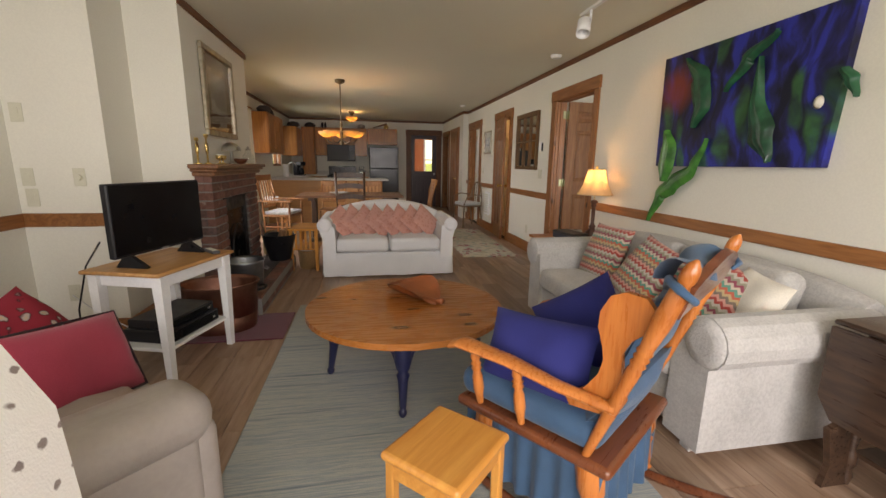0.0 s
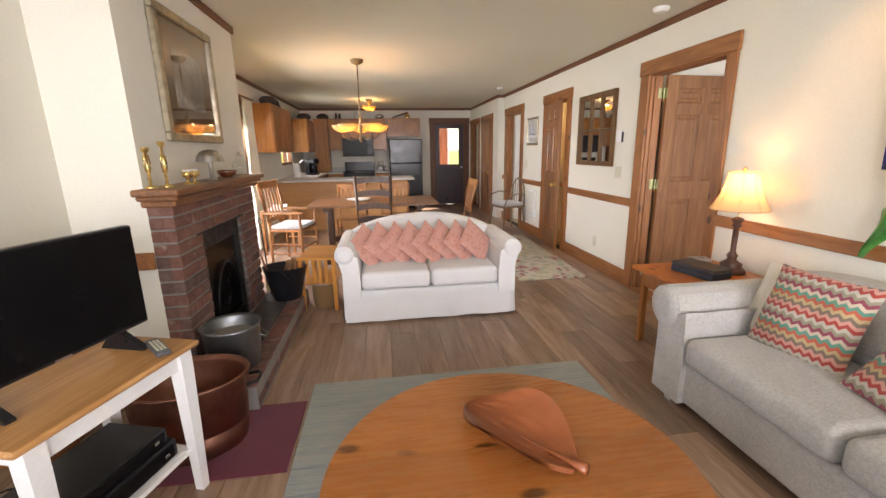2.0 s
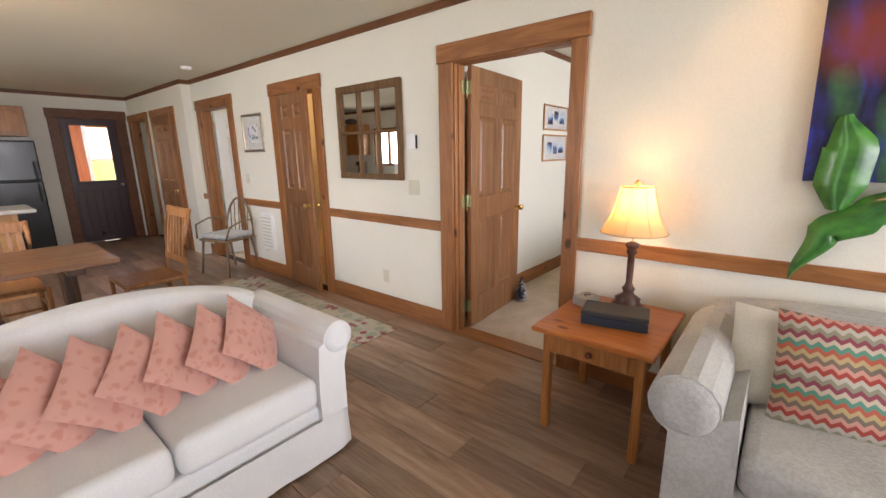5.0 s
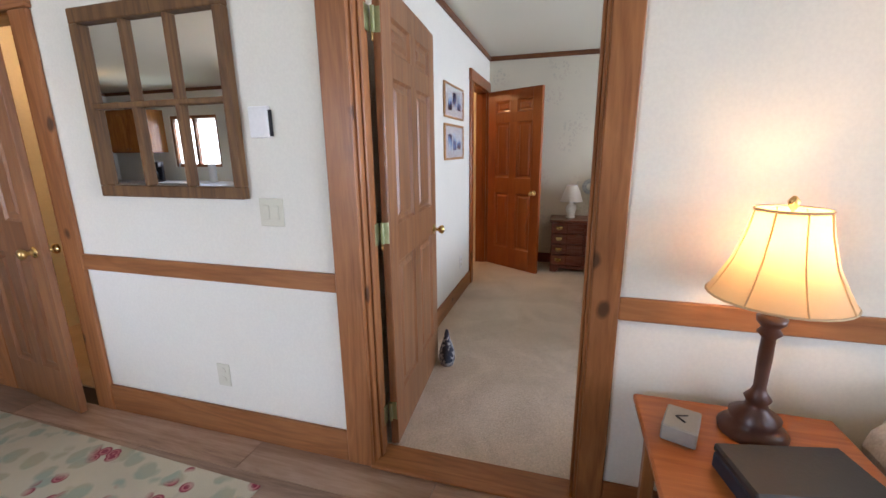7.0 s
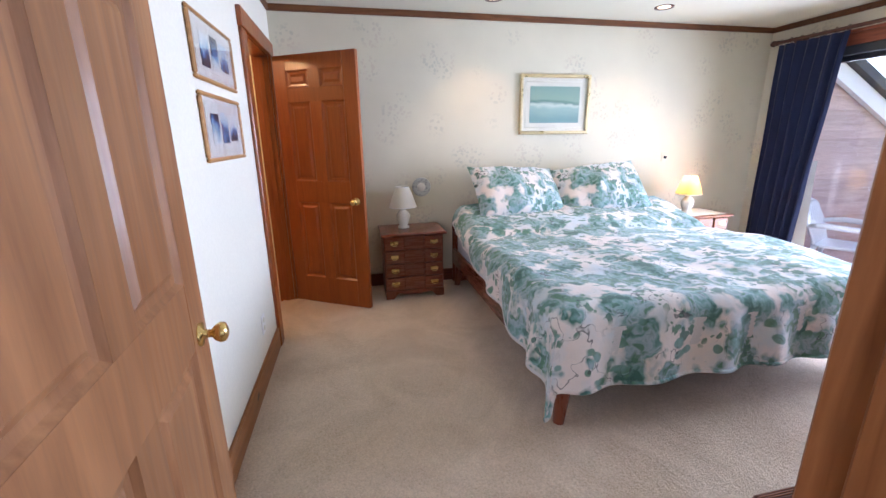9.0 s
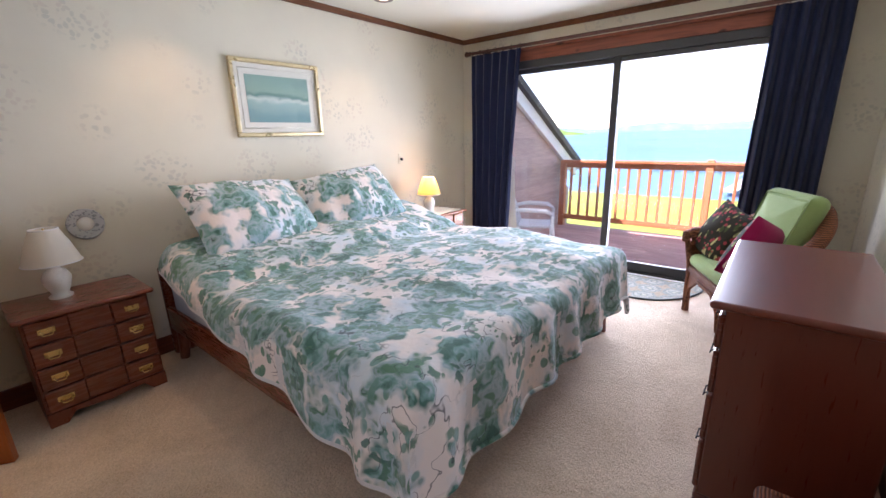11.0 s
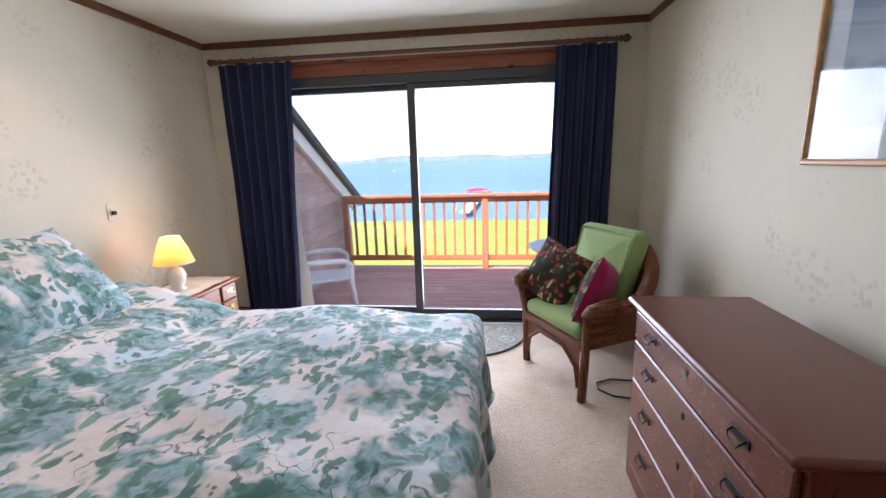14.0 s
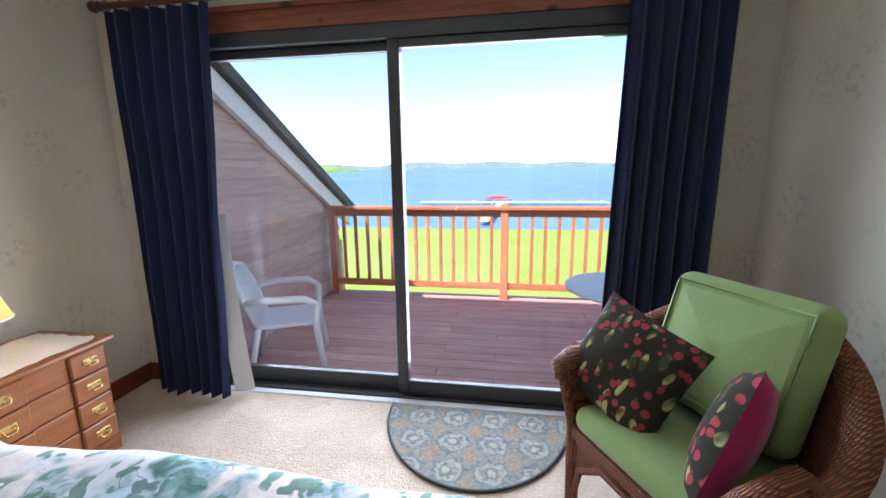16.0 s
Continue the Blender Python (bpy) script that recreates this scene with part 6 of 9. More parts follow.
def framed(name, m, w, h, art, frame_mat, label, fw=0.04, ft=0.025, mat_w=0.0, mat_mat=None, glass=True, lip=None):
    """A framed picture whose face looks along -y of its pose, centred."""
    p = thing(name, m, label, "picture")
    f = MB()
    for x0, x1, z0, z1 in ((-w / 2, w / 2, h / 2 - fw, h / 2), (-w / 2, w / 2, -h / 2, -h / 2 + fw), (-w / 2, -w / 2 + fw, -h / 2 + fw, h / 2 - fw), (w / 2 - fw, w / 2, -h / 2 + fw, h / 2 - fw)):
        f.box(x0, x1, -ft, 0, z0, z1, 0.006)
    part("frame", f, frame_mat, p)
    iw, ih = w / 2 - fw, h / 2 - fw
    if mat_w:
        part("mount", MB().box(-iw, iw, -0.008, -0.002, -ih, ih), mat_mat or IVORY, p)
    part("print", MB().box(-iw + mat_w, iw - mat_w, -0.0105 if mat_w else -0.009, -0.0085 if mat_w else -0.002, -ih + mat_w, ih - mat_w), art, p)
    if lip:
        for s in (1,):
            g = MB()
            a, b_ = iw - mat_w * 0.45, ih - mat_w * 0.45
            g.tube([(-a, -0.009, -b_), (a, -0.009, -b_), (a, -0.009, b_), (-a, -0.009, b_)], 0.003, 5, closed=True)
            part("mount_line", g, lip, p)
    if glass:
        part("glass", MB().box(-iw, iw, -0.016, -0.014, -ih, ih), GLASS, p).visible_shadow = False
    return p


def art_waterfall(t, v):
    n = t.noise(t.warp(v, 5.0, 0.1), 3.2, 5.0)
    x, y, z = t.xyz(v)
    r = t.ramp(t.math('ADD', n, t.math('MULTIPLY', z, -0.25)), [(0.35, srgb(78, 62, 44)), (0.5, srgb(122, 112, 100)), (0.62, srgb(176, 172, 166)), (0.75, srgb(86, 74, 62))])
    return r
def art_sea(t, v):
    x, y, z = t.xyz(v)
    f = t.math('ADD', t.math('MULTIPLY', z, 3.2), t.math('ADD', t.math('MULTIPLY', t.noise(v, 7.0), 0.35), 0.33))
    return t.ramp(f, [(0.1, srgb(112, 150, 150)), (0.42, srgb(150, 178, 172)), (0.5, srgb(196, 206, 196)), (0.58, srgb(92, 132, 122)), (0.66, srgb(140, 168, 152)), (0.9, srgb(128, 160, 150))])
def art_ink(t, v):
    w_ = t.voro(v, 17.0, out="Color")
    return t.mix(t.ramp(t.voro(v, 17.0), [(0.28, 1.0), (0.38, 0.0)]), srgb(226, 228, 230), t.ramp(t.noise(v, 26.0), [(0.4, srgb(34, 44, 70)), (0.6, srgb(120, 160, 206))]))
def art_shore(t, v):
    x, y, z = t.xyz(v)
    f = t.math('ADD', t.math('MULTIPLY', z, 1.6), t.math('ADD', t.math('MULTIPLY', t.noise(v, 6.0), 0.3), 0.3))
    return t.ramp(f, [(0.1, srgb(92, 104, 118)), (0.3, srgb(70, 84, 96)), (0.42, srgb(130, 140, 146)), (0.7, srgb(96, 112, 130))])


SILVERFRAME = metal("worn_silver_frame", (0.55, 0.48, 0.36, 1), 0.35, 0.35, 20)
framed("mantel_picture", pose(-1.165, 4.55, 1.835, 0, 0, 90), 0.80, 0.74, pictured("waterfall_print", art_waterfall).mat, SILVERFRAME, "framed waterfall print in worn silver frame", 0.05, 0.035, 0.15, plain("brown_mount", srgb(108, 82, 54), 0.8))
framed("hall_picture", pose(XW, 8.15, 1.665, 0, 0, EAST), 0.48, 0.43, pictured("ink_print", art_ink).mat, SILVERFRAME, "small framed grey print in the hall", 0.03, 0.02, 0.09, plain("white_mount", (0.7, 0.7, 0.66, 1), 0.8))

# window-frame mirror
OLDWOOD = wood("aged_frame_wood", srgb(124, 90, 54), srgb(86, 58, 34), 2, 0.6, 0.0)
wm = thing("window_mirror", pose(XW, 6.10, 1.59, 0, 0, EAST), "old six-pane window frame used as mirror", "mirror")
fm = MB()
for x0, x1, z0, z1 in ((-0.40, 0.40, 0.335, 0.395), (-0.40, 0.40, -0.395, -0.345), (-0.40, -0.355, -0.345, 0.335), (0.355, 0.40, -0.345, 0.335)):
    fm.box(x0, x1, -0.04, 0, z0, z1, 0.004)
part("frame", fm, OLDWOOD, wm)
part("glazing_bar", MB().box(-0.355, 0.355, -0.036, 0, -0.012, 0.012, 0.004), OLDWOOD, wm)
for x in (-0.118, 0.118):
    part("glazing_bar", MB().box(x - 0.013, x + 0.013, -0.035, 0, -0.345, 0.335, 0.004), OLDWOOD, wm)
for i in range(3):
    for j in range(2):
        part("mirror_pane", MB().box(-0.353 + 0.237 * i, -0.120 + 0.237 * i, -0.012, -0.004, -0.343 + 0.33 * j, -0.012 + 0.345 * j), MIRROR, wm)

# relief painting
def art_jungle(t, v):
    w_ = t.warp(v, 3.0, 0.25)
    mp = t.n("ShaderNodeMapping")
    mp.inputs["Scale"].default_value = (4.2, 1.0, 1.3)
    mp.inputs["Rotation"].default_value = (0, 0.5, 0)
    t.link(w_, mp.inputs["Vector"])
    d = t.voro(mp.outputs[0], 1.5)
    n = t.noise(mp.outputs[0], 2.6, 4.0)
    blue = t.ramp(n, [(0.38, (0.004, 0.005, 0.02, 1)), (0.5, (0.012, 0.014, 0.10, 1)), (0.62, (0.02, 0.03, 0.32, 1))])
    green = t.ramp(t.noise(w_, 8.0, 3.0), [(0.35, (0.006, 0.03, 0.02, 1)), (0.65, (0.03, 0.14, 0.04, 1))])
    c = t.mix(t.ramp(d, [(0.22, 0.85), (0.36, 0.0)]), blue, green)
    x, y, z = t.xyz(v)
    px, pz = t.math('ADD', x, 0.48), t.math('SUBTRACT', z, 0.16)
    rr = t.math('SQRT', t.math('ADD', t.math('MULTIPLY', px, px), t.math('MULTIPLY', pz, pz)))
    return t.mix(t.ramp(t.math('ADD', rr, t.math('MULTIPLY', n, 0.1)), [(0.12, 0.85), (0.24, 0.0)]), c, (0.20, 0.03, 0.012, 1))


pt = thing("relief_painting", pose(XW, 2.62, 1.65, 0, 0, EAST), "blue and green jungle painting with carved leaves", "painting")
ART = pictured("jungle_paint", art_jungle, 0.6, 0.0).mat
part("panel", MB().prism([(-0.62, -0.385), (0.62, -0.385), (0.66, 0.41), (-0.64, 0.41)], -0.045, 0, "y"), ART, pt)
GREENS = []
for nm, a, b_ in (("bright_leaf_paint", (0.015, 0.10, 0.02, 1), (0.06, 0.26, 0.04, 1)), ("deep_leaf_paint", (0.004, 0.04, 0.02, 1), (0.012, 0.11, 0.05, 1))):
    t = NT(nm, 0.35, 0, 0.4, 0.2)
    v = t.coords((1, 1, 1))
    t.color(t.ramp(t.noise(v, 9.0, 3.0), [(0.35, a), (0.65, b_)]))
    GREENS.append(t.mat)
def relief_leaf(pts, widths, mat, y0=-0.05, lab="carved green leaf"):
    mb = MB()
    def fn(u, q):
        f = u * (len(pts) - 1)
        i = min(int(f), len(pts) - 2)
        fr = f - i
        sm = fr * fr * (3 - 2 * fr)
        x = pts[i][0] + (pts[i + 1][0] - pts[i][0]) * sm
        z_ = pts[i][1] + (pts[i + 1][1] - pts[i][1]) * fr
        w_ = widths[i] + (widths[i + 1] - widths[i]) * fr
        dx, dz = pts[i + 1][0] - pts[i][0], pts[i + 1][1] - pts[i][1]
        L = math.hypot(dx, dz)
        b2 = 2 * q - 1
        return x - dz / L * b2 * w_, y0 - 0.035 * (1 - b2 * b2) * (w_ > 0.002) + (0.012 if abs(b2) < 0.1 else 0), z_ + dx / L * b2 * w_
    mb.grid(fn, 24, 10)
    part("leaf_relief", mb, mat, pt, lab)
relief_leaf([(-0.12, -0.20), (-0.22, -0.40), (-0.40, -0.52), (-0.52, -0.60), (-0.61, -0.82)], [0.004, 0.045, 0.07, 0.06, 0.004], GREENS[0])
relief_leaf([(-0.52, -0.12), (-0.49, -0.25), (-0.50, -0.40), (-0.50, -0.50)], [0.02, 0.085, 0.085, 0.03], GREENS[0])
relief_leaf([(-0.38, 0.36), (-0.26, 0.2), (-0.22, 0.02), (-0.26, -0.12)], [0.004, 0.085, 0.08, 0.01], GREENS[1])
relief_leaf([(0.20, 0.24), (0.20, 0.0), (0.26, -0.2), (0.34, -0.36)], [0.004, 0.05, 0.09, 0.01], GREENS[1])
relief_leaf([(0.65, 0.08), (0.69, 0.02), (0.73, -0.06)], [0.02, 0.035, 0.003], GREENS[1])
relief_leaf([(0.28, 0.36), (0.10, 0.25), (-0.02, 0.08)], [0.01, 0.05, 0.004], GREENS[1])
part("carved_petal", MB().lathe([(0.0, 0), (0.034, 0.008), (0.02, 0.02), (0.0, 0.024)], 14, pose(0.56, -0.05, -0.06, 90), cap=False, sx=0.8), WAX, pt, "pale carved petal")

# ceiling fittings of the living room
def puck(x, y, r=0.06):
    s_ = thing("smoke_detector", pose(x, y, H - 0.034), "white round smoke detector on the ceiling", "smoke detector", "smoke detectors")
    part("body", MB().lathe([(r * 0.7, 0), (r * 0.9, 0.008), (r, 0.02), (r, 0.034)], 20), WHITE_PAINT, s_)
    part("vent_ring", MB().tube([(r * 0.75 * math.cos(a), r * 0.75 * math.sin(a), 0.002) for a in [2 * math.pi * i / 20 for i in range(20)]], 0.003, 5, closed=True), IVORY, s_)
puck(2.22, 4.76)
puck(2.12, 8.85)
tr = thing("track_light", pose(1.86, 3.40, H - 0.03), "white track light aimed at the painting", "track light")
part("track", MB().box(-0.016, 0.016, -1.9, 0.15, 0.008, 0.03, 0.003), WHITE_PAINT, tr)
part("stem", MB().rod((0, 0, 0.01), (0, 0, -0.06), 0.01), WHITE_PAINT, tr)
hd = part("lamp_head", MB().lathe([(0.03, 0.0), (0.05, 0.02), (0.052, 0.14), (0.048, 0.14), (0.046, 0.03), (0, 0.025)], 18, pose(-0.03, 0.03, -0.05, 155, 18, 0), cap=False), WHITE_PAINT, tr)
lamp("track_spot", 'SPOT', (1.84, 3.35, H - 0.22), 2.6, (1.0, 0.55, 0.22), 0.04, (2.5, 3.35, 1.6), spot=80)

# end table with lamp
PINE_T = wood("amber_pine", srgb(196, 118, 58), srgb(164, 88, 38), 1, 0.35, 0.2, knots=1.0)
PINE_L = wood("amber_pine_upright", srgb(186, 124, 70), srgb(150, 92, 46), 2, 0.4, 0.15)
et = thing("end_table", pose(2.12, 3.89, 0), "amber pine end table with one drawer", "side table")
part("tabletop", MB().box(-0.34, 0.31, -0.28, 0.28, 0.545, 0.57, 0.006), PINE_T, et)
part("case", MB().box(-0.28, 0.27, -0.23, 0.23, 0.43, 0.545, 0.003), PINE_L, et)
dr_ = part("drawer", MB().box(-0.292, -0.28, -0.17, 0.17, 0.44, 0.535, 0.005), PINE_L, et)
part("drawer_knob", MB().lathe([(0.008, 0), (0.008, 0.012), (0.018, 0.02), (0.014, 0.03)], 12, pose(-0.292, 0, 0.487, 0, -90, 0)), MAPLE_D, dr_)
for sx in (-1, 1):
    for sy in (-1, 1):
        part("leg", MB().box(sx * 0.262 - 0.02, sx * 0.262 + 0.02, sy * 0.218 - 0.02, sy * 0.218 + 0.02, 0, 0.545, 0.004), PINE_L, et)
SHADE = shade_mat("cream_lampshade", (0.70, 0.58, 0.38, 1), (0.90, 0.66, 0.34, 1), 0.5)
BRONZEW = plain("bronze_brown_wood", (0.085, 0.028, 0.014, 1), 0.42, 0.3, 14, 0.1, coat=0.1)
def table_lamp(name, m, label, base_prof, base_mat, shade_prof, power, sides=0, finial=True, shade=SHADE, color=WARM, ribs=True, bulb=0.03):
    l = thing(name, m, label, "table lamp")
    part("base", MB().lathe(base_prof, 20), base_mat, l)
    n = 28
    part("shade", MB().lathe(shade_prof, n, cap=False), shade, l, "cream cloth lampshade")
    z0, z1 = shade_prof[0][1], shade_prof[-1][1]
    for r_, z_ in ((shade_prof[0][0], z0), (shade_prof[-1][0], z1)):
        part("shade_trim", MB().tube([(r_ * math.cos(a), r_ * math.sin(a), z_) for a in [2 * math.pi * i / n for i in range(n)]], 0.0035, 5, closed=True), plain("cream_shade_braid", (0.55, 0.42, 0.25, 1), 0.8) if finial else WHITE_PAINT, l)
    for i in range(sides):
        a = 2 * math.pi * i / sides
        part("shade_rib", MB().tube([((r_ + 0.001) * math.cos(a), (r_ + 0.001) * math.sin(a), z_) for r_, z_ in shade_prof], 0.0025, 5), shade, l)
    part("harp", MB().rod((0, 0, base_prof[-1][1]), (0, 0, z1 + 0.004), 0.004), BRASS, l)
    if finial:
        part("finial", MB().lathe([(0.006, z1), (0.012, z1 + 0.012), (0.014, z1 + 0.022), (0.004, z1 + 0.035)], 12), BRASS, l)
    part("bulb", MB().lathe([(0.012, 0), (0.03, 0.03), (0.03, 0.05), (0.005, 0.075)], 12, Matrix.Translation((0, 0, (z0 + z1) / 2 - 0.05))), glow(name + "_bulb", (1.0, 0.72, 0.38, 1), 1.2) if power else WHITE_PAINT, l)
    if power:
        p = m.translation
        lamp(name + "_light", 'POINT', (p.x, p.y, p.z + (z0 + z1) / 2 + 0.045), power, color, bulb)
    return l
BELL = [(0.162, 0.42), (0.140, 0.46), (0.112, 0.52), (0.090, 0.60), (0.080, 0.655)]
table_lamp("sofa_lamp", pose(2.30, 3.87, 0.571), "lit bell-shaped lamp on turned bronze base", [(0.085, 0), (0.088, 0.015), (0.075, 0.03), (0.06, 0.045), (0.065, 0.06), (0.03, 0.085), (0.026, 0.10), (0.034, 0.115), (0.02, 0.135), (0.016, 0.15), (0.018, 0.24), (0.017, 0.30), (0.03, 0.315), (0.02, 0.33), (0.034, 0.345), (0.036, 0.36), (0.012, 0.37)], BRONZEW, BELL, 1.7, 8)
bx_ = thing("cash_box", pose(2.07, 3.86, 0.571, 0, 0, -78), "dark blue-grey flat metal box", "box")
NAVYBOX = plain("slate_blue_box", (0.02, 0.032, 0.05, 1), 0.45, 0.2)
part("body", MB().box(-0.15, 0.15, -0.085, 0.085, 0, 0.045, 0.004), NAVYBOX, bx_)
part("lid", MB().box(-0.152, 0.152, -0.087, 0.087, 0.046, 0.07, 0.006), plain("charcoal_lid", (0.035, 0.035, 0.036, 1), 0.5, 0.2), bx_)
sb_ = thing("coaster_box", pose(2.24, 4.07, 0.571, 0, 0, -20), "small grey box with a painted mark", "box")
part("body", MB().box(-0.06, 0.06, -0.045, 0.045, 0, 0.05, 0.004), plain("grey_card", (0.33, 0.32, 0.29, 1), 0.8), sb_)
part("mark", MB().tube([(-0.02, -0.01, 0.051), (0.0, 0.015, 0.051), (0.02, -0.012, 0.051)], 0.003, 5), BLACK, sb_)

# pine table with a basket beside the loveseat
bt_ = thing("magazine_table", pose(-0.545, 5.38, 0, 0, 0, -6), "pale pine side table with slatted sides", "side table")
part("tabletop", MB().box(-0.17, 0.17, -0.25, 0.25, 0.475, 0.50, 0.006), HONEY, bt_)
for sx in (-1, 1):
    for sy in (-1, 1):
        part("leg", MB().box(sx * 0.145 - 0.018, sx * 0.145 + 0.018, sy * 0.22 - 0.018, sy * 0.22 + 0.018, 0, 0.475, 0.004), HONEY_Z, bt_)
part("shelf", MB().box(-0.14, 0.14, -0.22, 0.22, 0.245, 0.26, 0.003), HONEY, bt_)
for i in range(4):
    part("slat", MB().box(-0.10 + 0.055 * i, -0.075 + 0.055 * i, -0.232, -0.222, 0.26, 0.475, 0.002), HONEY_Z, bt_)
WICKER = NT("woven_wicker", 0.7)
v = WICKER.coords()
wv = WICKER.n("ShaderNodeTexWave", Scale=38.0, Distortion=1.5)
WICKER.link(v, wv.inputs["Vector"])
wz = WICKER.n("ShaderNodeTexWave", Scale=30.0, Distortion=1.0)
wz.bands_direction = 'Z'
WICKER.link(v, wz.inputs["Vector"])
wk = WICKER.math('MULTIPLY', wv.outputs["Fac"], wz.outputs["Fac"])
WICKER.color(WICKER.ramp(wk, [(0.1, srgb(150, 110, 66)), (0.6, srgb(224, 190, 136))]))
WICKER.bump(wk, 0.9, 0.01)
WICKER = WICKER.mat
solid("wicker_basket", MB().lathe([(0.15, 0), (0.17, 0.02), (0.19, 0.215), (0.20, 0.225), (0.19, 0.23), (0.175, 0.21), (0.15, 0.02), (0, 0.015)], 24, cap=False, sx=0.66, sy=1.12), WICKER, pose(-0.545, 5.37, 0.001), "pale wicker basket full of magazines", "basket")
for k in range(5):
    solid("magazine", MB().box(-0.10, 0.10, -0.004, 0.004, 0, 0.20, 0.001), plain("magazine_paper_%d" % k, ((0.6, 0.6, 0.62, 1), (0.3, 0.32, 0.4, 1), (0.5, 0.35, 0.3, 1), (0.7, 0.68, 0.6, 1), (0.2, 0.25, 0.35, 1))[k], 0.5), pose(-0.545, 5.28 + 0.04 * k, 0.02, 8 - 4 * k, 0, 3 * k), "glossy magazine standing in the basket", "magazine", "magazines in the basket")

# drop-leaf table at the near end of the sofa
WALNUT = wood("dark_walnut", srgb(84, 62, 48), srgb(54, 38, 30), 1, 0.3, 0.3)
gt = thing("drop_leaf_table", pose(2.16, 1.05, 0), "dark walnut drop-leaf table on turned legs", "table")
part("tabletop", MB().slab(0.42, 0.86, 0.022, 0.01, 2, Matrix.Translation((0.02, 0, 0.66)), k=3), WALNUT, gt)
part("drop_leaf", MB().prism([(-0.42, 0.655), (0.42, 0.655), (0.42, 0.36), (0.36, 0.28), (-0.36, 0.28), (-0.42, 0.36)], -0.205, -0.188, "x"), WALNUT, gt)
for y in (-0.34, 0.34):
    part("leg", MB().turned((-0.09, y, 0), (-0.09, y, 0.66), [(0, 0.016), (0.06, 0.024), (0.1, 0.014), (0.14, 0.026), (0.2, 0.026), (0.24, 0.014), (0.4, 0.028), (0.6, 0.016), (0.64, 0.026), (0.68, 0.016), (0.74, 0.026), (1, 0.026)], 12), WALNUT, gt)
    part("leg", MB().turned((0.16, y, 0), (0.16, y, 0.66), [(0, 0.016), (0.06, 0.024), (0.1, 0.014), (0.14, 0.026), (0.2, 0.026), (0.24, 0.014), (0.4, 0.028), (0.6, 0.016), (0.64, 0.026), (0.68, 0.016), (0.74, 0.026), (1, 0.026)], 12), WALNUT, gt)
    part("foot_bracket", MB().prism([(-0.10, 0), (-0.22, 0), (-0.20, 0.10), (-0.24, 0.26), (-0.14, 0.30)], y - 0.012, y + 0.012, "y"), WALNUT, gt)
part("stretcher", MB().box(-0.09, 0.16, -0.34, 0.34, 0.13, 0.15, 0.004), WALNUT, gt)
# ---- dining ----
OAK = wood("worn_oak", srgb(176, 122, 76), srgb(136, 88, 50), 2, 0.4, 0.1)
OAKX = wood("worn_oak_board", srgb(150, 108, 76), srgb(112, 76, 52), 0, 0.35, 0.15)
DARKOAK = wood("dark_oak", srgb(92, 64, 46), srgb(60, 40, 28), 2, 0.4, 0.1)
dt = thing("dining_table", pose(-0.08, 7.07, 0), "long worn oak trestle dining table", "dining table")
for k in range(4):
    part("plank", MB().box(-0.80, 0.80, -0.44 + 0.22 * k, -0.222 + 0.22 * k, 0.73, 0.762, 0.004), OAKX, dt)
for s in (-1, 1):
    part("trestle_leg", MB().box(s * 0.58 - 0.04, s * 0.58 + 0.04, -0.07, 0.07, 0.06, 0.70, 0.008), DARKOAK, dt)
    part("trestle_foot", MB().box(s * 0.58 - 0.045, s * 0.58 + 0.045, -0.34, 0.34, 0, 0.07, 0.01), DARKOAK, dt)
    part("trestle_top", MB().box(s * 0.58 - 0.045, s * 0.58 + 0.045, -0.38, 0.38, 0.68, 0.73, 0.006), DARKOAK, dt)
part("stretcher", MB().box(-0.58, 0.58, -0.02, 0.02, 0.22, 0.30, 0.005), DARKOAK, dt)
solid("serving_plate", MB().lathe([(0.07, 0), (0.13, 0.012), (0.16, 0.022), (0.155, 0.024), (0.12, 0.014), (0, 0.008)], 28, cap=False), WHITE_PAINT, pose(-0.28, 7.12, 0.763), "white oval plate on the dining table", "plate")


